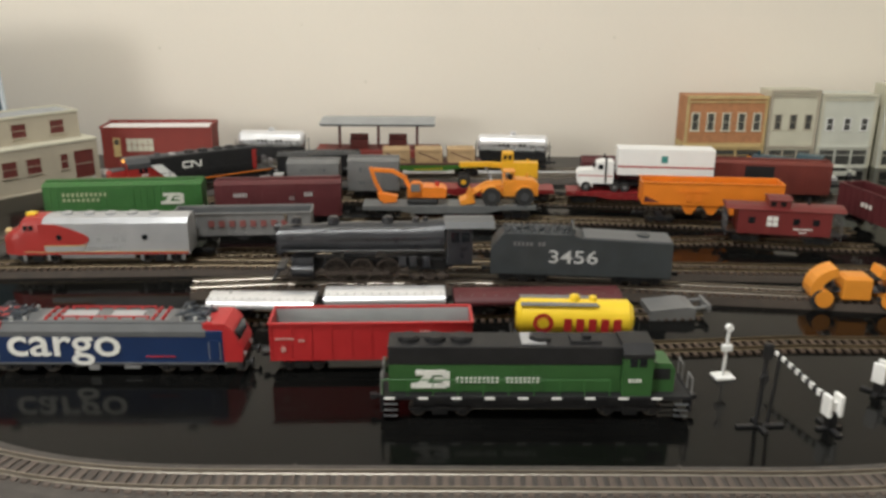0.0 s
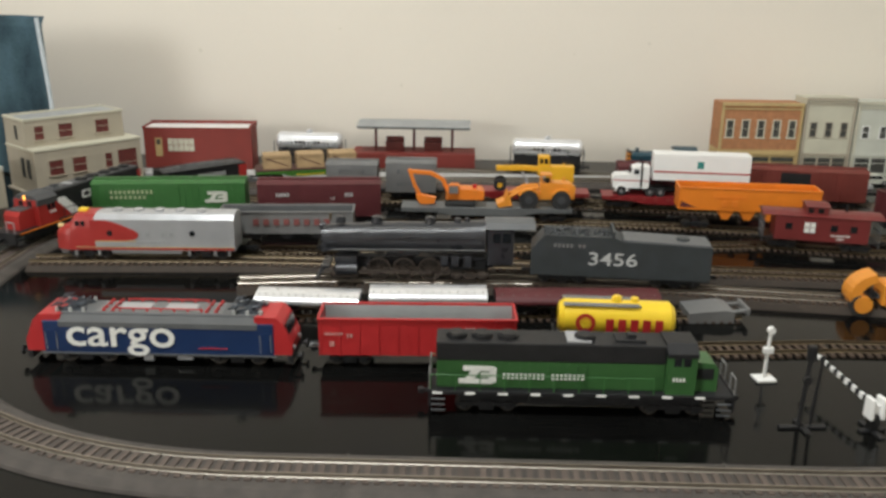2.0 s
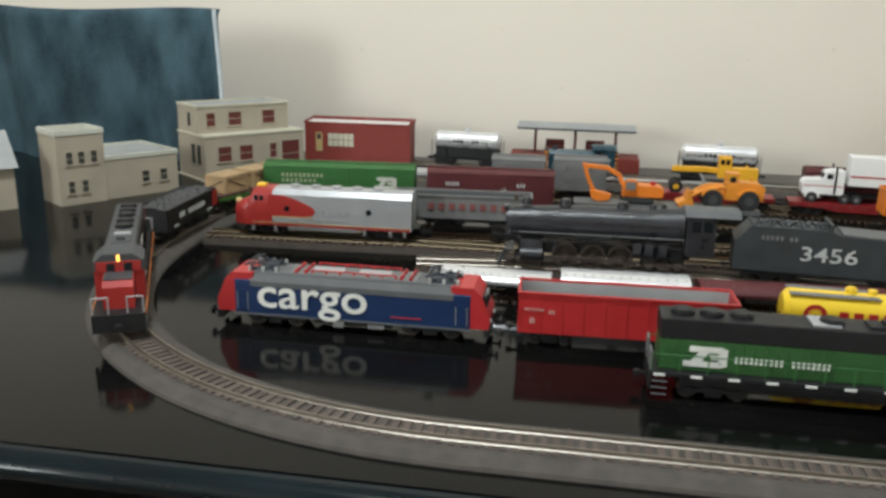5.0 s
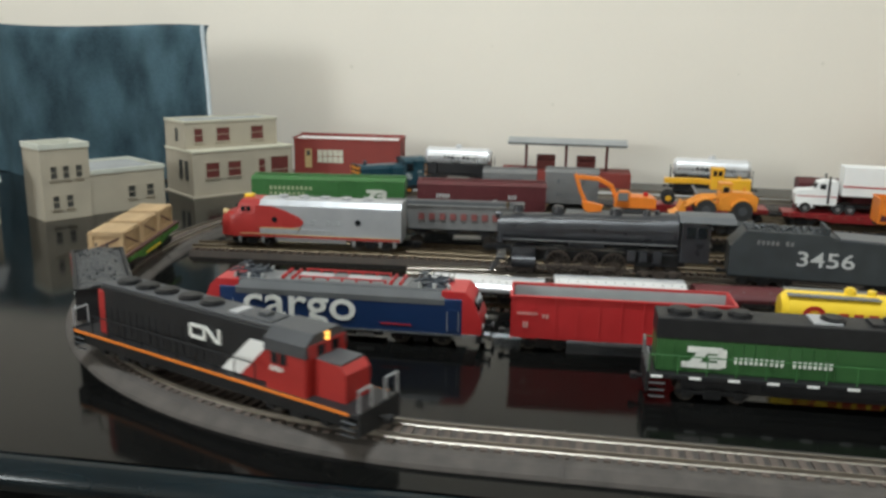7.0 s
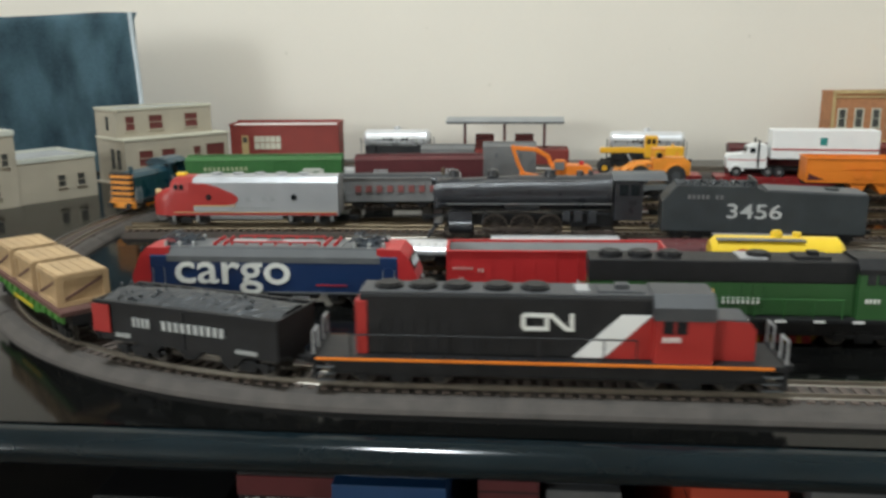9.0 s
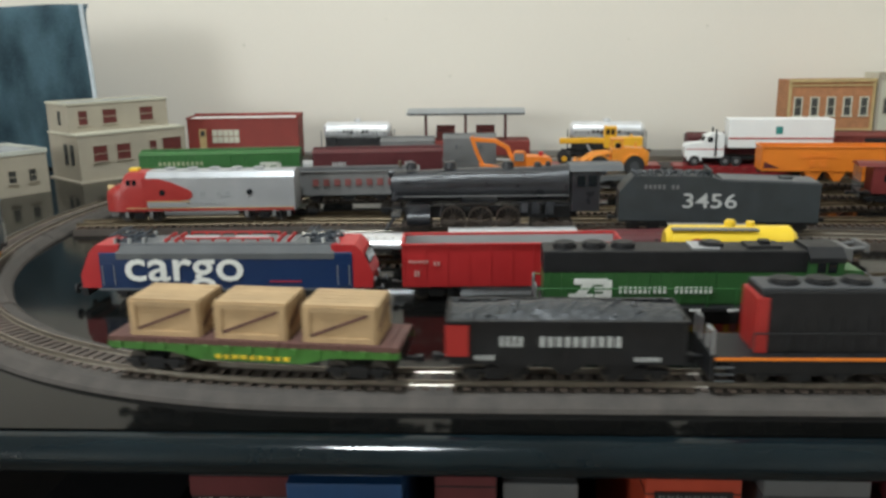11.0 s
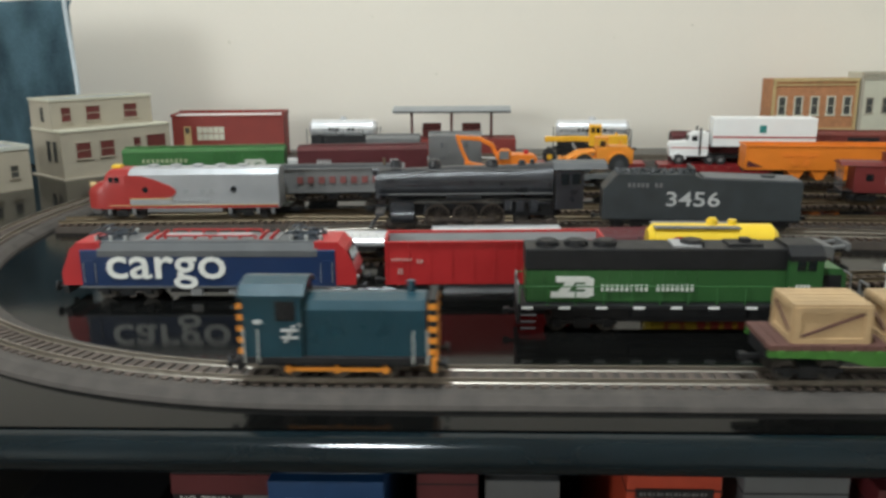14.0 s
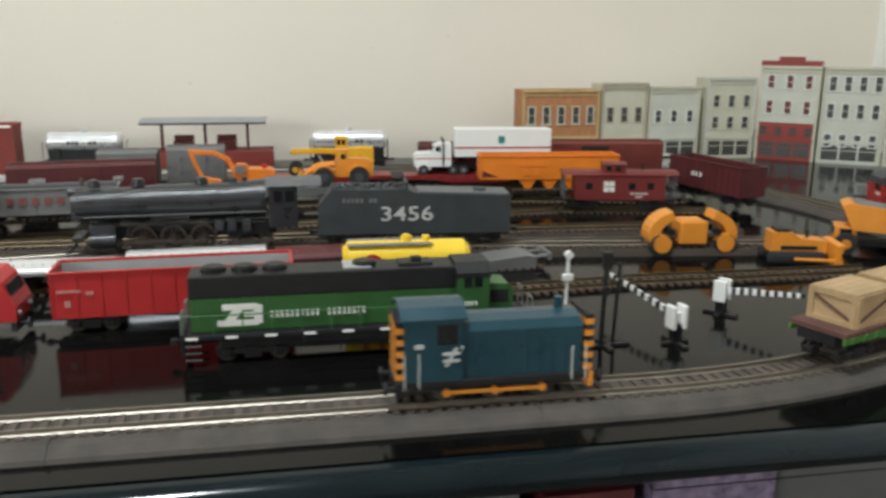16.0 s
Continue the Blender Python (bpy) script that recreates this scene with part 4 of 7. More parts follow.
    for i in range(7):
        y = -0.014 + 0.028 * i / 6
        tube(bm, (-0.088, y * 0.75, 0.013), (-0.096, y, 0.0025), 0.0007, 6)
    box(bm, -0.0975, -0.0955, -0.0145, 0.0145, 0.002, 0.0034)
    box(bm, -0.092, -0.084, -0.015, 0.015, 0.013, 0.0155, 0.0005)
    part("cowcatcher", bm, "soot", ob)
    bm = B()
    tube(bm, (-0.094, 0, zb + 0.010), (-0.088, 0, zb + 0.010), 0.0032, 14)
    part("headlight", bm, "soot", ob, smooth=True)
    bm = B()
    tube(bm, (-0.084, 0.0035, zb + r), (-0.084, 0.0035, zb + r + 0.006), 0.0011, 8, 0.0016)
    part("bell", bm, "brass", ob)
    return ob


def tender(m):
    ob = thing("coal_tender", "dusty black coal tender with a white number on its side", "tender", m)
    h, W, z0, z1 = 0.082, 0.0165, 0.0105, 0.0450
    bm = B()
    pr = [(-h, z0), (h, z0), (h, z1 - 0.002), (h * 0.02, z1 + 0.0005), (-h * 0.08, z1 + 0.004), (-h + 0.012, z1 + 0.004), (-h, z1 - 0.010)]
    prism(bm, pr, -W, W, "y")
    part("tank", bm, "tender", ob)
    bm = B()
    box(bm, h * 0.03, h - 0.001, -W + 0.001, W - 0.001, z1 - 0.0012, z1 + 0.0008, 0.0005, Matrix.Rotation(radians(1.8), 4, "Y"))
    part("water_deck", bm, "midgrey", ob)
    rnd = random.Random(4)
    bm = B()
    for i in range(110):
        x, y = rnd.uniform(-h + 0.012, -h * 0.12), rnd.uniform(-W * 0.75, W * 0.75)
        bmesh.ops.create_icosphere(bm, subdivisions=1, radius=rnd.uniform(0.0012, 0.0023), matrix=Matrix.Translation((x, y, z1 + 0.0035 + 0.002 * (1 - abs(y) / W))) @ Matrix.Rotation(rnd.uniform(0, 3), 4, "X"))
    tagged(part("coal_load", bm, "coal", ob, "heaped black coal"), kind="stuff")
    bm = B()
    box(bm, -h * 0.10, -h * 0.07, -W, W, z1 + 0.003, z1 + 0.0095, 0.0005)
    tube(bm, (-h * 0.09, -W * 0.8, z1 + 0.009), (-h * 0.19, -W * 0.3, z1 + 0.006), 0.0007, 6)
    part("coal_board", bm, "tender", ob)
    bm = B()
    tube(bm, (h - 0.025, 0, z1 - 0.002), (h - 0.025, 0, z1 + 0.002), 0.006, 16)
    part("water_hatch", bm, "tender", ob)
    for s in (-1, 1):
        letters("3456", 0.0175, "dimwhite", ob, pose(-0.007 if s < 0 else 0.007, s * (W + 0.0002), 0.0275, 90, 0, 0 if s < 0 else 180) @ Matrix.Diagonal((1.32, 1, 1, 1)), bold=0.0001)
        bm = B()
        bars(bm, -0.061 if s < 0 else 0.030, -0.031 if s < 0 else 0.060, z1 - 0.007, z1 - 0.0035, s * (W + 0.0002), 8, 0.45, skip=(5,))
        tagged(part("small_print", bm, "greycar", ob), kind="stuff")
    for x in (-0.052, 0.052):
        truck(ob, x, 0, 3, 0.0165, 0.0122, 0.0056)
    bm = B()
    box(bm, -h, h, -W * 0.9, W * 0.9, z0 - 0.002, z0, 0.0004)
    part("frame", bm, "black", ob)
    couplers(ob, 2 * h, 0.010)
    return ob


def shunter(m):
    """A small blue shunting engine, hood at +x, cab at -x; rails at z = 0."""
    ob = thing("shunting_locomotive", "small blue shunting locomotive with yellow and black warning ends", "locomotive", m)
    h, W = 0.048, 0.0150
    bm = B()
    box(bm, -h, h, -W, W, 0.0095, 0.0130, 0.0005)
    part("footplate", bm, "black", ob)
    bm = B()
    pr = [(-W * 0.82, 0.013), (W * 0.82, 0.013), (W * 0.82, 0.0365), (W * 0.62, 0.0405), (0, 0.0418), (-W * 0.62, 0.0405), (-W * 0.82, 0.0365)]
    prism(bm, pr, -0.016, h - 0.004)
    part("hood", bm, "teal", ob)
    bm = B()
    for s in (-1, 1):
        for i in range(8):
            x = -0.010 + i * 0.0065
            box(bm, x, x + 0.0004, s * W * 0.82 - 0.0003, s * W * 0.82 + 0.0003, 0.015, 0.035)
    tagged(part("door_seams", bm, "teal", ob), kind="stuff")
    bm = B()
    pr = [(-W * 0.98, 0.013), (W * 0.98, 0.013), (W * 0.98, 0.0440), (W * 0.6, 0.0478), (0, 0.0490), (-W * 0.6, 0.0478), (-W * 0.98, 0.0440)]
    prism(bm, pr, -h + 0.003, -0.0165)
    cab = part("cab", bm, "teal", ob)
    bm = B()
    pr = [(-W * 1.05, 0.0436), (-W * 0.62, 0.0476), (0, 0.0490), (W * 0.62, 0.0476), (W * 1.05, 0.0436), (W * 1.05, 0.0446), (W * 0.62, 0.0488), (0, 0.0502), (-W * 0.62, 0.0488), (-W * 1.05, 0.0446)]
    prism(bm, pr, -h + 0.001, -0.0145)
    part("cab_roof", bm, "teal", cab)
    bm = B()
    for s in (-1, 1):
        box(bm, -0.029, -0.019, s * W * 0.98 - 0.0005, s * W * 0.98 + 0.0005, 0.0315, 0.0415, 0.0006)
    for y in (-0.0125, 0.0065):
        box(bm, -0.0168, -0.0160, y, y + 0.006, 0.036, 0.043, 0.0003)
    part("cab_window", bm, "glass", cab)
    bm = B()
    for s in (-1, 1):
        y = s * (W * 0.98 + 0.0003)
        d = 0.0003
        for z in (0.0225, 0.0262):
            box(bm, -0.0265, -0.0180, y - d, y + d, z, z + 0.0014)
        prism(bm, [(-0.0255, 0.0205), (-0.0238, 0.0205), (-0.0190, 0.0297), (-0.0207, 0.0297)], y - d, y + d, "y")
        box(bm, -0.0175, -0.0165, y - d, y + d, 0.0290, 0.0305)
        box(bm, -0.0400, -0.0355, y - d, y + d, 0.0300, 0.0320)
    part("emblem", bm, "dimwhite", cab, "white railway emblem")
    for s in (-1, 1):
        xx = s * (h - 0.0005) if s > 0 else -h + 0.0015
        for i in range(5):
            bm = B()
            box(bm, xx - 0.0022, xx + 0.0022, -W * 0.80, W * 0.80, 0.0135 + i * 0.0058, 0.0135 + i * 0.0058 + 0.0030)
            part("warning_stripe", bm, "amber", ob, "yellow warning stripe")
            bm = B()
            box(bm, xx - 0.0020, xx + 0.0020, -W * 0.79, W * 0.79, 0.0135 + i * 0.0058 + 0.0030, 0.0135 + (i + 1) * 0.0058 - (0.0004 if i == 4 else 0))
            part("warning_stripe", bm, "black", ob)
        bm = B()
        box(bm, s * h - 0.0012, s * h + 0.0012, -W * 1.02, W * 1.02, 0.0055, 0.0128, 0.0004)
        part("buffer_beam", bm, "amber" if s > 0 else "black", ob)
        for y in (-0.0105, 0.0105):
            bm = B()
            tube(bm, (s * h, y, 0.0088), (s * (h + 0.006), y, 0.0088), 0.0013, 8)
            tube(bm, (s * (h + 0.005), y, 0.0088), (s * (h + 0.0065), y, 0.0088), 0.0032, 12)
            part("buffer", bm, "black", ob)
        bm = B()
        for y in (-1, 1):
            for dx in (0.003, 0.010):
                tube(bm, (s * (h - dx), y * (W + 0.0005), 0.010), (s * (h - dx), y * (W + 0.0005), 0.0275), 0.0003, 6)
        part("handrail", bm, "offwhite", ob)
    bm = B()
    tube(bm, (h - 0.012, 0.004, 0.041), (h - 0.012, 0.004, 0.047), 0.0022, 10)
    part("exhaust_stack", bm, "teal", ob)
    for x in (-0.024, 0.0, 0.024):
        bm = B()
        for s in (-1, 1):
            tube(bm, (x, s * 0.0072, 0.0064), (x, s * 0.0096, 0.0064), 0.0064, 18)
            tube(bm, (x, s * 0.0070, 0.0064), (x, s * 0.0078, 0.0064), 0.0072, 18)
        part("wheel", bm, "wheel", ob)
    bm = B()
    for s in (-1, 1):
        y = s * 0.0122
        box(bm, -0.026, 0.026, y - 0.0007, y + 0.0007, 0.0048, 0.0068, 0.0002)
        for x in (-0.024, 0.0, 0.024):
            tube(bm, (x, y - 0.0012, 0.0058), (x, y + 0.0012, 0.0058), 0.0020, 10)
    part("side_rod", bm, "amber", ob, "yellow coupling rod")
    bm = B()
    for s in (-1, 1):
        box(bm, -0.040, 0.040, s * 0.0105 - 0.0005, s * 0.0105 + 0.0005, 0.0070, 0.0100)
    part("frame", bm, "black", ob)
    return ob


# ---- wagons ----
def box_car(m, L, top, W, material, label, print_mat="offwhite", doors=1, roof=None, group="box cars", marks=()):
    ob = thing("box_car", label, "wagon", m, group)
    h, z0 = L / 2, 0.0105
    bm = B()
    box(bm, -h, h, -W, W, z0, top - 0.0035, 0.0004)
    part("body", bm, material, ob)
    bm = B()
    for s in (-1, 1):
        n = int(L / 0.0075)
        for i in range(n + 1):
            x = -h + 0.0006 + (L - 0.0012) * i / n
            box(bm, x - 0.0004, x + 0.0004, s * (W + 0.0002) - 0.0004, s * (W + 0.0002) + 0.0004, z0 + 0.001, top - 0.005)
    tagged(part("ribs", bm, material, ob), kind="stuff")
    bm = B()
    prism(bm, [(-W - 0.0005, top - 0.0036), (W + 0.0005, top - 0.0036), (W * 0.6, top - 0.0008), (0, top), (-W * 0.6, top - 0.0008)], -h - 0.0004, h + 0.0004)
    n = int(L / 0.011)
    for i in range(n):
        x = -h + L * (i + 0.5) / n
        prism(bm, [(-W, top - 0.0033), (-W * 0.6, top - 0.0003), (0, top + 0.0005), (W * 0.6, top - 0.0003), (W, top - 0.0033)], x - 0.0004, x + 0.0004)
    box(bm, -h, h, -0.003, 0.003, top + 0.0003, top + 0.0012)
    part("roof", bm, roof or material, ob)
    for s in (-1, 1):
        for d in range(doors):
            xc = 0.0 if doors == 1 else (-0.009 + 0.018 * d)
            bm = B()
            w = 0.012 if doors == 1 else 0.009
            box(bm, xc - w, xc + w, s * (W + 0.0005) - 0.0006, s * (W + 0.0005) + 0.0006, z0 + 0.0005, top - 0.0055, 0.0002)
            for k in range(3):
                z = z0 + 0.005 + k * (top - z0) * 0.26
                box(bm, xc - w + 0.001, xc + w - 0.001, s * (W + 0.0012) - 0.0003, s * (W + 0.0012) + 0.0003, z, z + 0.0012)
            part("door", bm, material, ob)
        bm = B()
        y = s * (W + 0.0007)
        for a, b, c, d, n in marks:
            bars(bm, (a if s < 0 else -b), (b if s < 0 else -a), c, d, y, n, 0.45)
        tagged(part("side_print", bm, print_mat, ob), kind="stuff")
        bm = B()
        for e in (-1, 1):
            for k in range(5):
                z = z0 + 0.003 + k * 0.005
                box(bm, e * (h - 0.004) - 0.0025, e * (h - 0.004) + 0.0025, s * (W + 0.0010) - 0.0002, s * (W + 0.0010) + 0.0002, z, z + 0.0005)
        part("ladder", bm, material, ob)
    bm = B()
    box(bm, -h, h, -0.006, 0.006, z0 - 0.003, z0)
    part("underframe", bm, "black", ob)
    for x in (-h + 0.024, h - 0.024):
        truck(ob, x, 0)
    couplers(ob, L, 0.0095)
    return ob


def open_car(m, L, top, W, material, label, inside, z0=0.0105, floor=None, ribs=10, name="gondola_car", print_mat="offwhite", marks=(), slope=0.0, trucks=True, rim=None):
    """An open wagon: four walls with thickness, ribs, and a floor."""
    ob = thing(name, label, "wagon", m, "open wagons")
    h, t = L / 2, 0.0011
    for s in (-1, 1):
        bm = B()
        box(bm, -h, h, s * (W - t / 2) - t / 2, s * (W - t / 2) + t / 2, z0, top)
        part("side_wall", bm, material, ob)
        bm = B()
        for i in range(ribs + 1):
            x = -h + 0.001 + (L - 0.002) * i / max(1, ribs)
            box(bm, x - 0.0007, x + 0.0007, s * (W + 0.0003) - 0.0004, s * (W + 0.0003) + 0.0004, z0, top - 0.001)
        tagged(part("ribs", bm, material, ob), kind="stuff")
        bm = B()
        box(bm, -h - 0.0006, h + 0.0006, s * W - 0.0012, s * W + 0.0012, top - 0.0002, top + 0.0012, 0.0002)
        part("rim", bm, rim or material, ob)
        bm = B()
        box(bm, s * (h - t / 2) - t / 2, s * (h - t / 2) + t / 2, -W + t, W - t, z0, top)
        part("end_wall", bm, material, ob)
        bm = B()
        box(bm, s * h - 0.0008, s * h + 0.0008, -W, W, top - 0.0002, top + 0.0010)
        part("end_rim", bm, rim or material, ob)
        bm = B()
        y = s * (W + 0.0008)
        for a, b, c, d, n in marks:
            bars(bm, (a if s < 0 else -b), (b if s < 0 else -a), c, d, y, n, 0.45)
        tagged(part("side_print", bm, print_mat, ob), kind="stuff")
        bm = B()
        box(bm, -h + t, h - t, s * (W - t - 0.0003) - 0.0003, s * (W - t - 0.0003) + 0.0003, z0 + 0.002, top - 0.0006)
        part("lining", bm, inside, ob)
    bm = B()
    box(bm, -h + t, h - t, -W + t, W - t, z0, z0 + 0.002 if floor is None else floor)
    part("floor", bm, inside, ob)
    bm = B()
    box(bm, -h, h, -0.007, 0.007, z0 - 0.003, z0)
    part("underframe", bm, "black", ob)
    if trucks:
        for x in (-h + 0.023, h - 0.023):
            truck(ob, x, 0)
    couplers(ob, L, 0.0095)
    return ob


def bays(ob, xs, W, z0, depth, material):
    for x in xs:
        bm = B()
        prism(bm, [(x - 0.010, z0), (x + 0.010, z0), (x + 0.003, z0 - depth), (x - 0.003, z0 - depth)], -W * 0.9, W * 0.9, "y")
        part("hopper_bay", bm, material, ob)


def coal_hopper(m):
    ob = open_car(m, 0.114, 0.0335, 0.0180, "black", "black open hopper wagon heaped with coal", "black", z0=0.0125, ribs=2, name="hopper_car", print_mat="dimwhite", rim="black", marks=((-0.032, -0.020, 0.0218, 0.0268, 4), (-0.013, 0.027, 0.0218, 0.0268, 10), (-0.044, -0.034, 0.015, 0.0172, 5), (0.032, 0.045, 0.0145, 0.0165, 7)))
    bays(ob, (-0.026, 0.0, 0.026), 0.0165, 0.0125, 0.0065, "black")
    for s in (-1, 1):
        part("corner_panel", box(B(), -0.0582, -0.0470, s * 0.0190 - 0.0006, s * 0.0190 + 0.0006, 0.017, 0.0325), "cnred", ob, "red corner panel")
    rnd = random.Random(9)
    bm = B()
    nx, ny = 44, 12
    grid = []
    for i in range(nx + 1):
        row = []
        for j in range(ny + 1):
            x, y = -0.0555 + 0.111 * i / nx, -0.0166 + 0.0332 * j / ny
            z = 0.0322 + 0.0066 * math.cos(y / 0.015 * 1.35) * (0.75 + 0.25 * math.cos(x / 0.0605 * 2.6)) + rnd.uniform(-0.0004, 0.0004)
            row.append(bm.verts.new((x, y, z)))
        grid.append(row)
    for i in range(nx):
        for j in range(ny):
            bm.faces.new((grid[i][j], grid[i + 1][j], grid[i + 1][j + 1], grid[i][j + 1]))
    for i in range(50):
        x, y = rnd.uniform(-0.054, 0.054), rnd.uniform(-0.0135, 0.0135)
        bmesh.ops.create_icosphere(bm, subdivisions=1, radius=rnd.uniform(0.0007, 0.0013), matrix=Matrix.Translation((x, y, 0.0324 + 0.0062 * math.cos(y / 0.015 * 1.35))))
    tagged(part("coal_load", bm, "coal", ob, "black glinting coal"), kind="stuff")
    return ob


def crate_flat(m):
    ob = thing("flat_car", "green flat wagon with a brown deck carrying wooden crates", "wagon", m)
    h, W = 0.0755, 0.0165
    plank = None
    for i in range(30):
        x = -h + 2 * h * (i + 0.5) / 30
        if plank is None:
            bm = B()
            box(bm, -h / 30 + 0.0002, h / 30 - 0.0002, -W - 0.001, W + 0.001, 0.0185, 0.0212)
            plank = part("plank", bm, "deck", ob)
            plank.matrix_basis = pose(x, 0, 0)
        else:
            again(plank, ob, pose(x, 0, 0))
    for s in (-1, 1):
        bm = B()
        prism(bm, [(-h, 0.0185), (-h, 0.0150), (-h * 0.55, 0.0140), (-h * 0.35, 0.0105), (h * 0.35, 0.0105), (h * 0.55, 0.0140), (h, 0.0150), (h, 0.0185)], s * W - 0.0008, s * W + 0.0008, "y")
        part("side_sill", bm, "lime", ob)
        for i in range(13):
            x = -h + 0.006 + (2 * h - 0.012) * i / 12
            if i == 0:
                pocket = part("stake_pocket", box(B(), -0.0018, 0.0018, s * (W + 0.0006) - 0.0012, s * (W + 0.0006) + 0.0012, 0.0150, 0.0185, 0.0002), "lime", ob)
                pocket.matrix_basis = pose(x, 0, 0)
            else:
                again(pocket, ob, pose(x, 0, 0))
        bm = B()
        bars(bm, -0.018, 0.022, 0.0118, 0.0138, s * (W + 0.0011), 9, 0.45)
        tagged(part("side_print", bm, "yellow", ob), kind="stuff")
    bm = B()
    box(bm, -h, h, -W * 0.7, W * 0.7, 0.0125, 0.0184)
    part("underframe", bm, "black", ob)
    for x in (-h + 0.022, h - 0.022):
        truck(ob, x, 0)
    couplers(ob, 2 * h, 0.0095)
    return ob


def crate():
    ob = thing("wooden_crate", "pale wooden crate with a dark diagonal brace on the wagon", "crate", None, "crates on the flat wagon")
    L, W, H = 0.0180, 0.0142, 0.0180
    bm = B()
    box(bm, -L, L, -W, W, 0, H)
    part("body", bm, "crate", ob)

    def board(*a, rot=None, material="crate", name="board"):
        b = B()
        box(b, *a, 0.0, rot)
        part(name, b, material, ob)
    for s in (-1, 1):
        y = s * (W + 0.0004)
        for a in (-1, 1):
            board(a * (L - 0.0016) - 0.0016, a * (L - 0.0016) + 0.0016, y - 0.0006, y + 0.0006, 0, H)
            board(a * (L + 0.0004) - 0.0006, a * (L + 0.0004) + 0.0006, s * (W - 0.0016) - 0.0016, s * (W - 0.0016) + 0.0016, 0, H)
        for z in (0.0, H - 0.0026):
            board(-L + 0.0033, L - 0.0033, y - 0.0005, y + 0.0005, z, z + 0.0026)
    for a in (-1, 1):
        for z in (0.0, H - 0.0026):
            board(a * (L + 0.0004) - 0.0005, a * (L + 0.0004) + 0.0005, -W + 0.0033, W - 0.0033, z, z + 0.0026)
    n = 5
    for i in range(n):
        y = -W + 2 * W * i / n
        board(-L - 0.0006, L + 0.0006, y + 0.0002, y + 2 * W / n - 0.0002, H + 0.0001, H + 0.0010)
    ang = math.atan2(H - 0.007, 2 * L - 0.008)
    for s in (-1, 1):
        board(-L * 0.88, L * 0.88, s * (W + 0.0003) - 0.0004, s * (W + 0.0003) + 0.0004, H / 2 - 0.0007, H / 2 + 0.0007, rot=Matrix.Rotation(-ang, 4, "Y"), material="deck", name="brace")
        board(s * (L + 0.0003) - 0.0004, s * (L + 0.0003) + 0.0004, -W * 0.9, W * 0.9, H / 2 - 0.0007, H / 2 + 0.0007, rot=Matrix.Rotation(0.42, 4, "X"), material="deck", name="brace")
    return ob


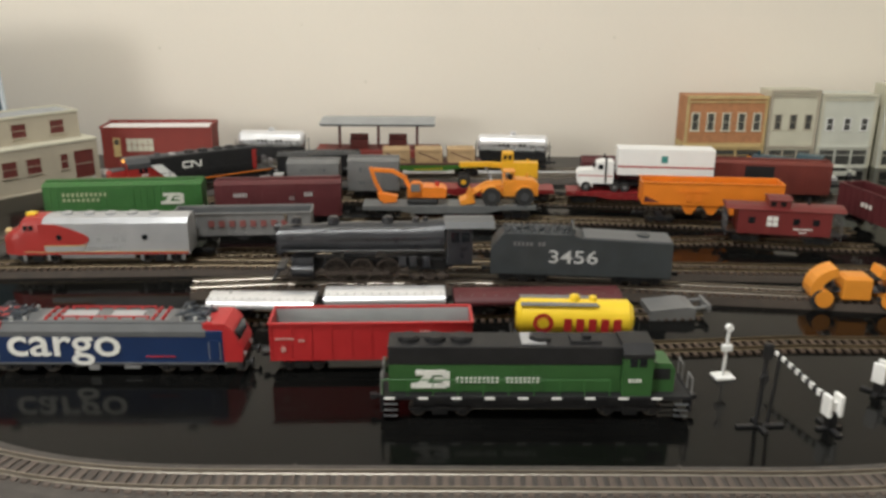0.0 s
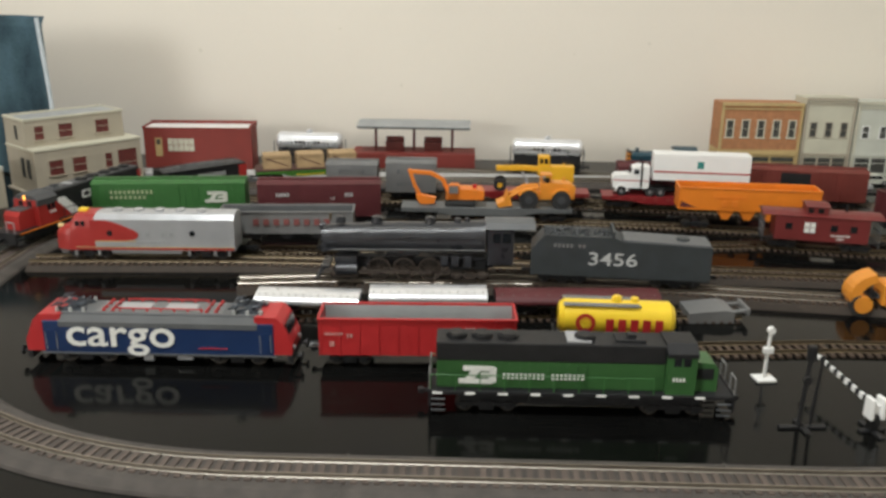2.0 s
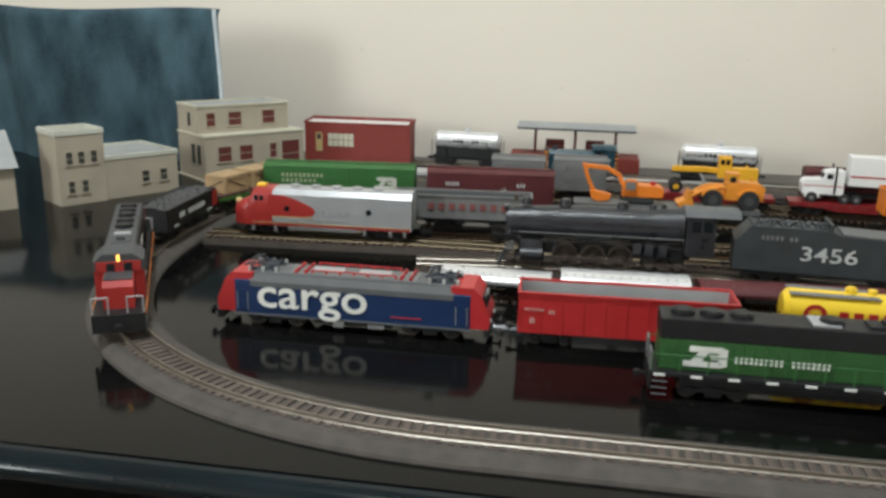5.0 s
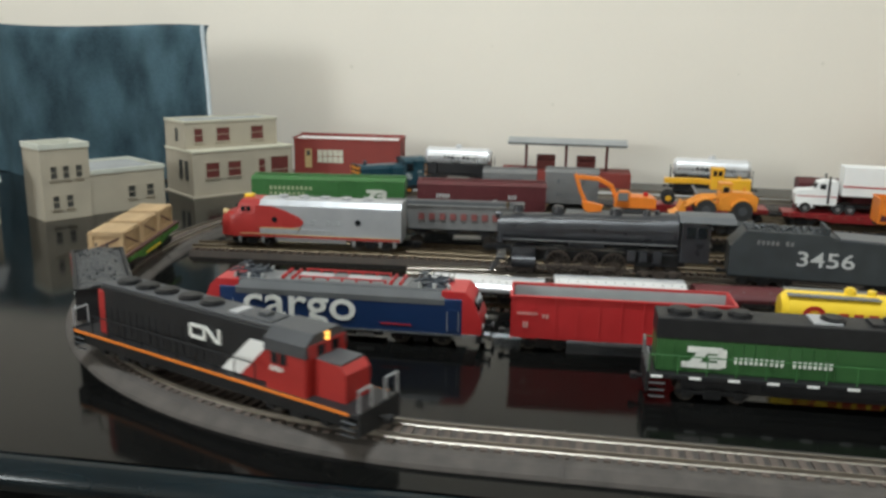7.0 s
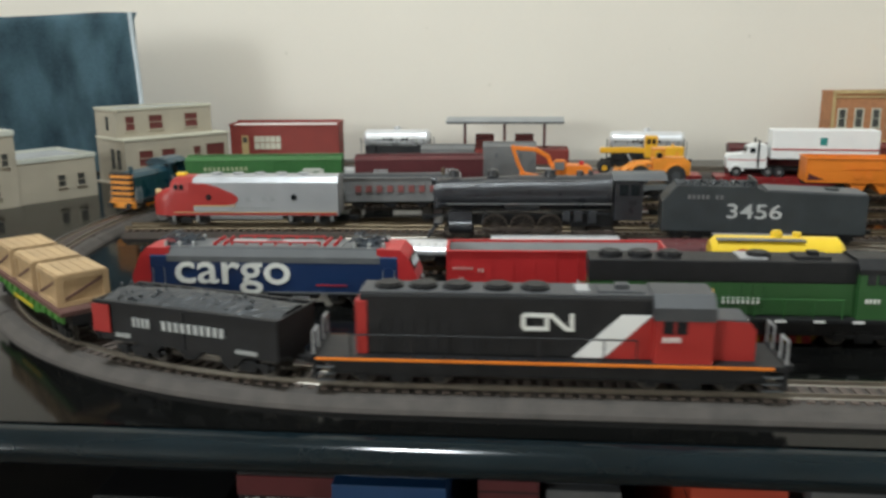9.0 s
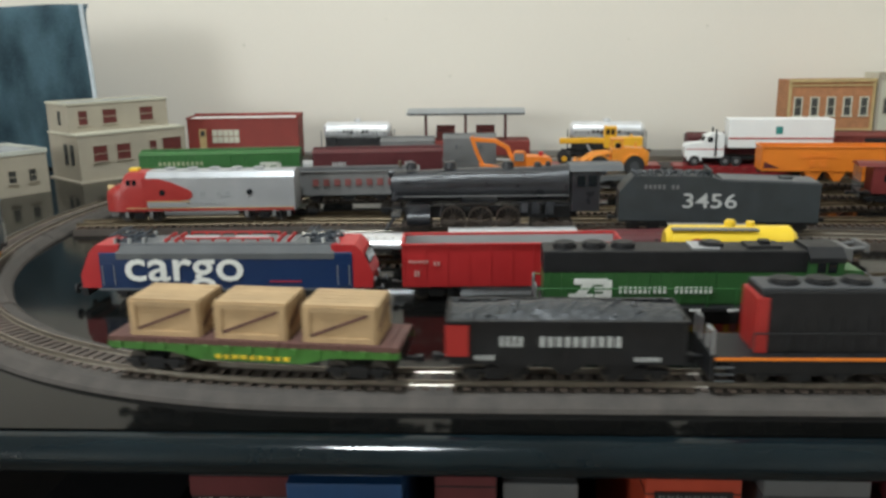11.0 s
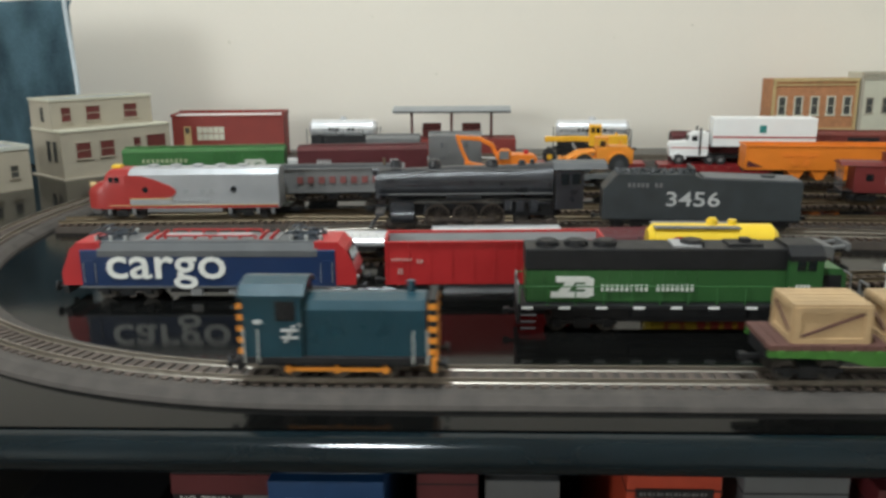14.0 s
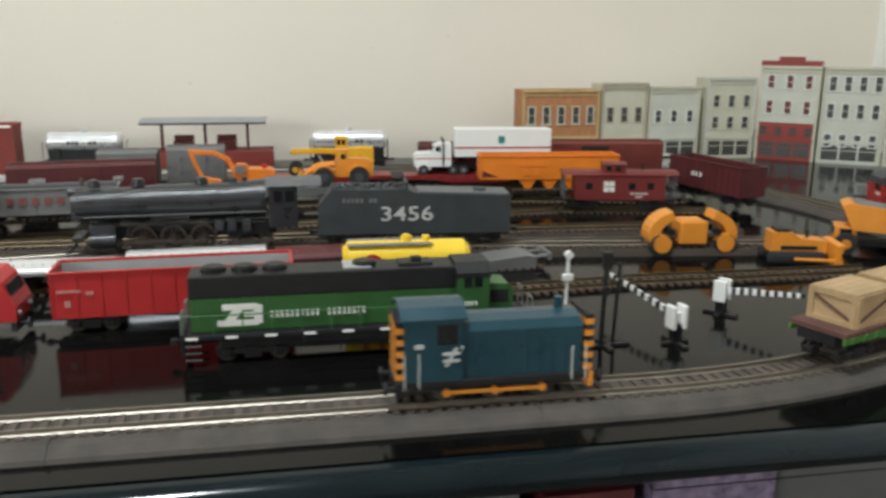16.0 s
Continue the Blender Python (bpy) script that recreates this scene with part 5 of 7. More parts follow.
def tank_car(m, L, r, zc, material, label, frame="black", shell=False):
    ob = thing("tank_car", label, "wagon", m, "tank wagons")
    h = L / 2
    bm = B()
    tube(bm, (-h + 0.004, 0, zc), (h - 0.004, 0, zc), r, 32)
    for s in (-1, 1):
        tube(bm, (s * (h - 0.004), 0, zc), (s * h, 0, zc), r, 32, r * 0.72)
    part("tank", bm, material, ob, smooth=True)
    bm = B()
    d = 0.0040 if shell else 0.0050
    tube(bm, (0, 0, zc + r - 0.002), (0, 0, zc + r + 0.0030), d, 18)
    tube(bm, (0, 0, zc + r + 0.0030), (0, 0, zc + r + 0.0042), d * 0.68, 18)
    if shell:
        tube(bm, (0.014, 0, zc + r - 0.002), (0.014, 0, zc + r + 0.003), 0.003, 14)
    part("dome", bm, material, ob, smooth=True)
    bm = B()
    for s in (-1, 1):
        y = s * r * 0.55 if shell else s * (r + 0.002)
        z = zc + r * 0.92 if shell else zc
        if shell:
            box(bm, -h * 0.93, h * 0.38, y - 0.0032, y + 0.0032, z - 0.0004, z + 0.0006, 0.0002)
        else:
            tube(bm, (-h * 0.9, y, z), (h * 0.95, y, z), 0.0004, 6)
        for i in range(6):
            x = -h * 0.85 + i * h * (0.25 if shell else 0.34)
            tube(bm, (x, s * r * 0.55 if shell else s * r, z), (x, y, z - 0.003), 0.0006, 6)
        if not shell:
            box(bm, -h, h, s * r * 0.9 - 0.002, s * r * 0.9 + 0.002, 0.0100, 0.0112)
    part("walkway", bm, "greycar" if shell else "black", ob, "grey metal walkway")
    bm = B()
    box(bm, -h - 0.004, h + 0.004, -0.006, 0.006, 0.0085, 0.0120)
    for x in (-h * 0.7, h * 0.7):
        box(bm, x - 0.004, x + 0.004, -r * 0.9, r * 0.9, 0.0105, zc - r * 0.6)
    for s in (-1, 1):
        box(bm, s * (h + 0.003) - 0.001, s * (h + 0.003) + 0.001, -r, r, 0.0085, 0.0130)
        for y in (-r, r):
            tube(bm, (s * (h + 0.003), y, 0.012), (s * (h + 0.003), y, zc + 0.001), 0.0006, 6)
    if not shell:
        box(bm, -h * 0.96, h * 0.96, -r * 0.72, r * 0.72, 0.0122, zc - r * 0.55, 0.001)
    part("frame", bm, frame, ob)
    if shell:
        for s in (-1, 1):
            bm = B()
            tube(bm, (-h * 0.55 * (1 if s < 0 else -1), s * (r - 0.0004), zc), (-h * 0.55 * (1 if s < 0 else -1), s * (r + 0.0004), zc), 0.0078, 24)
            part("emblem", bm, "red", ob, "red shell emblem")
            bm = B()
            x0 = -h * 0.55 * (1 if s < 0 else -1)
            for k in range(7):
                a = math.pi * (k + 0.5) / 7
                box(bm, x0 - 0.0005, x0 + 0.0005, s * (r + 0.0005) - 0.0002, s * (r + 0.0005) + 0.0002, zc - 0.0045, zc + 0.0050, 0, Matrix.Rotation(a - math.pi / 2, 4, "Y"))
            part("emblem_rays", bm, "yellow", ob)
            bm = B()
            x1 = -h * 0.20 if s < 0 else -h * 0.80
            bars(bm, x1, x1 + h * 1.05, zc - 0.0062, zc + 0.0040, s * (r + 0.0003), 5, 0.38)
            tagged(part("side_print", bm, "red", ob, "red company lettering"), kind="stuff")
    else:
        bm = B()
        for s in (-1, 1):
            bars(bm, -h * 0.4, h * 0.42, zc - 0.0022, zc + 0.0022, s * (r + 0.0002), 7, 0.45, skip=(3, 4))
        tagged(part("side_print", bm, "black", ob), kind="stuff")
    for x in (-h + 0.016, h - 0.016):
        truck(ob, x, 0, 2, 0.019)
    couplers(ob, L + 0.008, 0.0095)
    return ob


def flat_car(m, L, W, top, material, label, dashes=None):
    ob = thing("flat_car", label, "wagon", m, "flat wagons")
    h = L / 2
    bm = B()
    box(bm, -h, h, -W, W, top - 0.0022, top, 0.0004)
    part("deck", bm, material, ob)
    for s in (-1, 1):
        bm = B()
        prism(bm, [(-h, top - 0.0022), (-h, top - 0.005), (-h * 0.6, top - 0.0055), (-h * 0.4, top - 0.009), (h * 0.4, top - 0.009), (h * 0.6, top - 0.0055), (h, top - 0.005), (h, top - 0.0022)], s * (W - 0.001) - 0.0008, s * (W - 0.001) + 0.0008, "y")
        part("side_sill", bm, material, ob)
        for i in range(12):
            x = -h + 0.008 + (L - 0.016) * i / 11
            if i == 0:
                pocket = part("stake_pocket", box(B(), -0.0012, 0.0012, s * (W + 0.0002) - 0.0007, s * (W + 0.0002) + 0.0007, top - 0.0045, top - 0.0012), dashes or material, ob)
                pocket.matrix_basis = pose(x, 0, 0)
            else:
                again(pocket, ob, pose(x, 0, 0))
    bm = B()
    box(bm, -h * 0.9, h * 0.9, -0.006, 0.006, top - 0.010, top - 0.0022)
    part("underframe", bm, "black", ob)
    for x in (-h + 0.022, h - 0.022):
        truck(ob, x, 0)
    couplers(ob, L, 0.0095)
    return ob


def caboose(m):
    ob = thing("caboose", "dark red caboose with a cupola and a white square emblem", "wagon", m)
    h, W, z0, z1 = 0.048, 0.0160, 0.0115, 0.0390
    bm = B()
    box(bm, -h, h, -W, W, z0, z1, 0.0004)
    part("body", bm, "caboose", ob)
    bm = B()
    pr = [(-W - 0.0015, z1), (W + 0.0015, z1), (W * 0.6, z1 + 0.0028), (0, z1 + 0.0036), (-W * 0.6, z1 + 0.0028)]
    prism(bm, pr, -h - 0.014, h + 0.014)
    part("roof", bm, "caboose", ob)
    bm = B()
    box(bm, -0.017, 0.005, -W * 0.86, W * 0.86, z1 + 0.001, z1 + 0.0105, 0.0004)
    cup = part("cupola", bm, "caboose", ob)
    bm = B()
    prism(bm, [(-W * 0.95, z1 + 0.0105), (W * 0.95, z1 + 0.0105), (0, z1 + 0.0128)], -0.0185, 0.0065)
    part("cupola_roof", bm, "caboose", cup)
    for s in (-1, 1):
        for x in (-0.013, -0.003):
            part("cupola_window", box(B(), x - 0.0028, x + 0.0028, s * W * 0.86 - 0.0004, s * W * 0.86 + 0.0004, z1 + 0.0038, z1 + 0.0088), "glass", cup)
        for x in (-0.034, 0.012, 0.032):
            part("side_window", box(B(), x - 0.0035, x + 0.0035, s * W - 0.0004, s * W + 0.0004, z0 + 0.012, z0 + 0.019), "glass", ob)
    bm = B()
    for s in (-1, 1):
        y = s * (W + 0.0003)
        for a in (-1, 1):
            for b in (-1, 1):
                box(bm, -0.0125 + a * 0.0030 - 0.0026, -0.0125 + a * 0.0030 + 0.0026, y - 0.0003, y + 0.0003, z0 + 0.0150 + b * 0.0030 - 0.0026, z0 + 0.0150 + b * 0.0030 + 0.0026)
        bars(bm, 0.010, 0.030, z0 + 0.0065, z0 + 0.0085, y, 8, 0.45)
        bars(bm, 0.016, 0.024, z0 + 0.0030, z0 + 0.0048, y, 4, 0.45)
    part("emblem", bm, "offwhite", ob, "white square emblem")
    bm = B()
    tube(bm, (0.026, 0, z1 + 0.002), (0.026, 0, z1 + 0.011), 0.0012, 8)
    part("chimney", bm, "black", ob)
    for s in (-1, 1):
        bm = B()
        box(bm, min(s * h, s * (h + 0.012)), max(s * h, s * (h + 0.012)), -W * 0.9, W * 0.9, z0, z0 + 0.0012)
        part("platform", bm, "black", ob)
        bm = B()
        for y in (-W * 0.85, -0.004, 0.004, W * 0.85):
            tube(bm, (s * (h + 0.0115), y, z0 - 0.004), (s * (h + 0.0115), y, z1), 0.0006, 6)
        tube(bm, (s * (h + 0.0115), -W * 0.85, z0 + 0.012), (s * (h + 0.0115), W * 0.85, z0 + 0.012), 0.0006, 6)
        part("end_rail", bm, "midgrey", ob)
    bm = B()
    box(bm, -h - 0.012, h + 0.012, -0.006, 0.006, z0 - 0.003, z0)
    part("underframe", bm, "black", ob)
    for x in (-h + 0.010, h - 0.010):
        truck(ob, x, 0, 2, 0.019)
    couplers(ob, 2 * h + 0.026, 0.0095)
    return ob


def coach(m, L, W, top, material, label):
    ob = thing("passenger_coach", label, "wagon", m, "coaches")
    h, z0 = L / 2, 0.0
    z0 = 0.0115
    bm = B()
    box(bm, -h, h, -W, W, z0, top - 0.006)
    part("body", bm, "silver" if material != "maroon" else "maroon", ob)
    bm = B()
    pr = [(W * math.cos(math.pi * i / 10), top - 0.006 + 0.006 * math.sin(math.pi * i / 10)) for i in range(11)]
    prism(bm, pr, -h, h)
    part("roof", bm, material, ob, smooth=True)
    for e in (-1, 1):
        bm = B()
        for y in (-W * 0.6, W * 0.6):
            box(bm, e * h - 0.0006, e * h + 0.0006, y - 0.003, y + 0.003, top - 0.0078, top - 0.0060)
        part("end_window", bm, "glass", ob)
    bm = B()
    for i in range(14):
        x = -h + L * (i + 0.5) / 14
        box(bm, x - 0.0006, x + 0.0006, -W * 0.62, -W * 0.58, top - 0.0016, top - 0.0008)
    tagged(part("rivets", bm, "greycar", ob), kind="stuff")
    for x in (-h + 0.02, h - 0.02):
        truck(ob, x, 0)
    return ob


# ---- road machines and vehicles ----
def wheel(parent, x, y, r, w, hub="amber"):
    bm = B()
    tube(bm, (x, y - w / 2, r), (x, y + w / 2, r), r, 20)
    tube(bm, (x, y - w * 0.3, r), (x, y + w * 0.3, r), r + 0.0003, 20)
    t = part("wheel", bm, "rubber", parent)
    bm = B()
    tube(bm, (x, y - w / 2 - 0.0004, r), (x, y + w / 2 + 0.0004, r), r * 0.45, 14)
    part("hub", bm, hub, t)
    return t


def limb(bm, pts, w, t):
    """A boom of thick plates through points (x, z)."""
    for (x0, z0), (x1, z1) in zip(pts, pts[1:]):
        L = math.hypot(x1 - x0, z1 - z0)
        a = math.atan2(z1 - z0, x1 - x0)
        box(bm, (x0 + x1) / 2 - L / 2 - t * 0.3, (x0 + x1) / 2 + L / 2 + t * 0.3, -w, w, (z0 + z1) / 2 - t / 2, (z0 + z1) / 2 + t / 2, t * 0.15, Matrix.Rotation(-a, 4, "Y"))
    return bm


def excavator(m):
    ob = thing("excavator", "orange toy excavator standing on a flat wagon", "excavator", m)
    for s in (-1, 1):
        bm = B()
        box(bm, -0.017, 0.020, s * 0.0105 - 0.0032, s * 0.0105 + 0.0032, 0.0, 0.0075, 0.003)
        part("crawler_track", bm, "rubber", ob)
    bm = B()
    box(bm, -0.010, 0.014, -0.008, 0.008, 0.0030, 0.0085)
    part("undercarriage", bm, "midgrey", ob)
    bm = B()
    prism(bm, [(-0.014, 0.009), (0.029, 0.009), (0.030, 0.018), (0.026, 0.0205), (0.004, 0.0215), (-0.014, 0.017)], -0.0125, 0.0125, "y")
    part("house", bm, "orange", ob)
    bm = B()
    prism(bm, [(-0.016, 0.009), (0.001, 0.009), (0.001, 0.0255), (-0.002, 0.0275), (-0.011, 0.0275), (-0.016, 0.020)], -0.0125, -0.003, "y")
    cab = part("cab", bm, "orange", ob)
    bm = B()
    box(bm, -0.0125, -0.0015, -0.0130, -0.0124, 0.0165, 0.0255, 0.0006)
    part("cab_window", bm, "greycar", cab)
    bm = B()
    limb(bm, [(-0.012, 0.014), (-0.020, 0.031), (-0.034, 0.0385), (-0.056, 0.0400)], 0.0024, 0.0048)
    part("boom", bm, "orange", ob)
    bm = B()
    limb(bm, [(-0.060, 0.0420), (-0.054, 0.024), (-0.048, 0.012)], 0.0019, 0.0042)
    part("stick", bm, "orange", ob)
    bm = B()
    prism(bm, [(-0.052, 0.012), (-0.046, 0.012), (-0.028, 0.0085), (-0.030, 0.002), (-0.044, 0.0005), (-0.050, 0.004)], -0.005, 0.005, "y")
    part("bucket", bm, "orange", ob)
    bm = B()
    box(bm, 0.016, 0.021, -0.002, 0.002, 0.0205, 0.0255, 0.0006)
    part("exhaust_stack", bm, "red", ob)
    return ob


def wheel_loader(m):
    ob = thing("wheel_loader", "orange toy wheel loader standing on a flat wagon", "loader", m)
    bm = B()
    prism(bm, [(-0.006, 0.010), (0.036, 0.010), (0.037, 0.025), (0.031, 0.0295), (0.008, 0.0305), (-0.004, 0.023)], -0.0095, 0.0095, "y")
    box(bm, -0.028, -0.004, -0.007, 0.007, 0.009, 0.018, 0.001)
    part("body", bm, "amber", ob)
    bm = B()
    box(bm, -0.005, 0.009, -0.0085, 0.0085, 0.020, 0.0290, 0.0008)
    for x in (-0.004, 0.008):
        for y in (-0.0076, 0.0076):
            tube(bm, (x, y, 0.028), (x * 0.9, y, 0.0390), 0.0008, 8)
    box(bm, -0.005, 0.009, -0.0088, 0.0088, 0.0385, 0.0402, 0.0006)
    cab = part("cab", bm, "amber", ob, "open cab with four posts and a roof")
    part("seat", box(B(), 0.001, 0.006, -0.004, 0.004, 0.029, 0.0345, 0.0008), "black", cab)
    for x in (-0.019, 0.020):
        for s in (-1, 1):
            bm = B()
            pr = [(x + 0.0128 * math.cos(math.pi * (0.12 + 0.76 * i / 8)), 0.0108 + 0.0128 * math.sin(math.pi * (0.12 + 0.76 * i / 8))) for i in range(9)]
            pr += [(x + 0.0116 * math.cos(math.pi * (0.88 - 0.76 * i / 8)), 0.0108 + 0.0116 * math.sin(math.pi * (0.88 - 0.76 * i / 8))) for i in range(9)]
            prism(bm, pr, s * 0.0122 - 0.0036, s * 0.0122 + 0.0036, "y")
            part("mudguard", bm, "amber", ob)
    bm = B()
    for y in (-0.0085, 0.0065):
        b2 = [(-0.006, 0.024), (-0.024, 0.023), (-0.045, 0.010)]
        for (x0, z0), (x1, z1) in zip(b2, b2[1:]):
            tube(bm, (x0, y + 0.001, z0), (x1, y + 0.001, z1), 0.0022, 8)
    tube(bm, (-0.010, 0, 0.018), (-0.042, 0, 0.016), 0.0020, 8)
    part("lift_arm", bm, "amber", ob)
    bm = B()
    prism(bm, [(-0.044, 0.019), (-0.038, 0.003), (-0.054, 0.000), (-0.057, 0.004), (-0.048, 0.008)], -0.0125, 0.0125, "y")
    part("bucket", bm, "amber", ob)
    for x in (-0.019, 0.020):
        for y in (-0.0125, 0.0125):
            wheel(ob, x, y, 0.0108, 0.0075, "hoodgrey")
    bm = B()
    tube(bm, (0.024, 0.004, 0.029), (0.024, 0.004, 0.035), 0.0012, 8)
    part("exhaust_stack", bm, "amber", ob)
    return ob


def road_grader(m):
    ob = thing("road_grader", "yellow toy road grader with black wheels on a red flat wagon", "grader", m)
    bm = B()
    box(bm, 0.016, 0.054, -0.008, 0.008, 0.013, 0.0365, 0.0012)
    part("engine_hood", bm, "grader", ob)
    bm = B()
    limb(bm, [(0.020, 0.030), (-0.012, 0.032), (-0.052, 0.031)], 0.003, 0.0075)
    part("frame", bm, "grader", ob)
    bm = B()
    box(bm, 0.004, 0.020, -0.0085, 0.0085, 0.022, 0.0510, 0.001)
    cab = part("cab", bm, "grader", ob)
    bm = B()
    for x in (0.006, 0.0125):
        box(bm, x, x + 0.005, -0.0088, 0.0088, 0.0405, 0.0475, 0.0003)
    part("cab_window", bm, "glass", cab)
    bm = B()
    box(bm, -0.012, -0.009, -0.018, 0.018, 0.004, 0.012, 0.0004)
    tube(bm, (-0.010, 0, 0.012), (-0.018, 0, 0.026), 0.0015, 8)
    part("blade", bm, "silver", ob)
    for x, r in ((-0.048, 0.0085), (0.024, 0.009), (0.043, 0.009)):
        for y in (-0.011, 0.011):
            wheel(ob, x, y, r, 0.006, "grader")
    bm = B()
    for y in (-0.004, 0.004):
        tube(bm, (0.040, y, 0.036), (0.040, y, 0.040), 0.0012, 8)
    part("exhaust_stack", bm, "grader", ob)
    return ob


def semi_truck(m):
    """A white truck and box trailer, cab at -x."""
    ob = thing("semi_truck", "white toy truck with a white box trailer and red stripe", "truck", m)
    bm = B()
    box(bm, -0.012, 0.107, -0.0138, 0.0138, 0.022, 0.056, 0.0008)
    tr = part("trailer", bm, "white", ob)
    bm = B()
    for s in (-1, 1):
        box(bm, -0.0115, 0.1065, s * 0.0140 - 0.0003, s * 0.0140 + 0.0003, 0.0325, 0.0343)
    part("side_stripe", bm, "red", tr)
    bm = B()
    for s in (-1, 1):
        box(bm, 0.0415 if s < 0 else 0.0455, 0.0495 if s < 0 else 0.0535, s * 0.0140 - 0.0002, s * 0.0140 + 0.0002, 0.0385, 0.0475, 0.0002)
    part("emblem", bm, "seagreen", tr, "small teal emblem")
    bm = B()
    prism(bm, [(-0.061, 0.010), (-0.016, 0.010), (-0.016, 0.038), (-0.030, 0.0385), (-0.037, 0.036), (-0.041, 0.0275), (-0.059, 0.0260), (-0.062, 0.022)], -0.0115, 0.0115, "y")
    cab = part("cab", bm, "white", ob)
    bm = B()
    box(bm, -0.0355, -0.0290, -0.0119, 0.0119, 0.0285, 0.0345, 0.0003)
    box(bm, -0.0405, -0.0375, -0.0095, 0.0095, 0.0290, 0.0350, 0.0002, Matrix.Rotation(radians(25), 4, "Y"))
    part("cab_window", bm, "glass", cab)
    bm = B()
    for s in (-1, 1):
        box(bm, -0.0600, -0.0165, s * 0.0116 - 0.0002, s * 0.0116 + 0.0002, 0.0195, 0.0205)
    part("cab_stripe", bm, "red", cab)
    for s in (-1, 1):
        part("exhaust_stack", tube(B(), (-0.0260, s * 0.0128, 0.012), (-0.0260, s * 0.0128, 0.044), 0.0011, 10), "black", ob)
    bm = B()
    box(bm, -0.055, 0.105, -0.006, 0.006, 0.0075, 0.0115)
    box(bm, 0.070, 0.104, -0.010, 0.010, 0.011, 0.0218)
    part("chassis", bm, "black", ob)
    for s in (-1, 1):
        bm = B()
        pr = [(-0.050 + 0.0085 * math.cos(math.pi * i / 10), 0.0065 + 0.0085 * math.sin(math.pi * i / 10)) for i in range(11)]
        pr += [(-0.050 - 0.0065 * math.cos(math.pi * i / 10), 0.0065 + 0.0065 * math.sin(math.pi * i / 10)) for i in range(11)]
        prism(bm, pr, s * 0.0118 - 0.0024, s * 0.0118 + 0.0024, "y")
        part("mudguard", bm, "white", ob)
    for x in (-0.050, -0.014, -0.001, 0.080, 0.093):
        for y in (-0.0105, 0.0105):
            wheel(ob, x, y, 0.0058, 0.005, "greycar")
    return ob


def road_roller(m):
    ob = thing("wheel_dozer", "orange-yellow toy articulated machine with arched arms at both ends", "construction machine", m)
    bm = B()
    box(bm, -0.0125, 0.0125, -0.012, 0.012, 0.010, 0.030, 0.0016)
    box(bm, -0.010, 0.010, -0.009, 0.009, 0.029, 0.031, 0.001)
    part("body", bm, "amber", ob)
    for s in (-1, 1):
        bm = B()
        pr = []
        for i in range(9):
            a = math.pi * 0.08 + math.pi * 0.62 * i / 8
            pr.append((s * (0.0125 + 0.0275 * math.sin(a)), 0.018 + 0.0240 * math.cos(a) * 0.9))
        for i in range(8, -1, -1):
            a = math.pi * 0.08 + math.pi * 0.62 * i / 8
            pr.append((s * (0.0125 + 0.0190 * math.sin(a)), 0.014 + 0.0200 * math.cos(a) * 0.9))
        prism(bm, pr, -0.0105, 0.0105, "y")
        part("arched_cover", bm, "amber", ob)
        for y in (-0.0095, 0.0095):
            bm = tube(B(), (s * 0.0295, y - 0.0042, 0.0095), (s * 0.0295, y + 0.0042, 0.0095), 0.0095, 20)
            w = part("wheel", bm, "rubber", ob)
            bm = tube(B(), (s * 0.0285, y - 0.0050, 0.0112), (s * 0.0285, y + 0.0050, 0.0112), 0.0080, 18)
            part("hub", bm, "amber", w, "broad orange-yellow wheel disc")
            bm = tube(B(), (s * 0.021, y - 0.0046, 0.0215), (s * 0.021, y + 0.0046, 0.0215), 0.0030, 12)
            part("pivot", bm, "black", ob)
        bm = B()
        box(bm, s * 0.0185 - 0.007, s * 0.0185 + 0.007, -0.006, 0.006, 0.0150, 0.0185, 0.0008)
        part("link_arm", bm, "midgrey", ob)
    return ob


def bulldozer(m):
    ob = thing("bulldozer", "orange-yellow toy bulldozer with black crawlers", "bulldozer", m)
    for s in (-1, 1):
        bm = B()
        box(bm, -0.026, 0.022, s * 0.0125 - 0.004, s * 0.0125 + 0.004, 0.0, 0.0110, 0.004)
        part("crawler_track", bm, "rubber", ob)
    bm = B()
    prism(bm, [(-0.022, 0.009), (0.024, 0.009), (0.024, 0.019), (0.002, 0.021), (-0.004, 0.026), (-0.022, 0.026)], -0.010, 0.010, "y")
    part("body", bm, "amber", ob)
    bm = B()
    box(bm, -0.014, 0.016, -0.0106, 0.0106, 0.0118, 0.0150)
    part("grille", bm, "black", ob)
    bm = B()
    prism(bm, [(0.028, 0.0), (0.036, 0.001), (0.033, 0.009), (0.036, 0.018), (0.030, 0.017)], -0.019, 0.019, "y")
    part("blade", bm, "amber", ob)
    bm = B()
    for y in (-0.0165, 0.0165):
        tube(bm, (-0.004, y, 0.005), (0.030, y, 0.004), 0.0015, 8)
    part("push_arm", bm, "amber", ob)
    bm = B()
    tube(bm, (0.010, 0, 0.019), (0.010, 0, 0.027), 0.0015, 8)
    part("exhaust_stack", bm, "black", ob)
    bm = B()
    box(bm, -0.018, -0.006, -0.008, 0.008, 0.026, 0.0290, 0.001)
    part("seat", bm, "black", ob)
    return ob


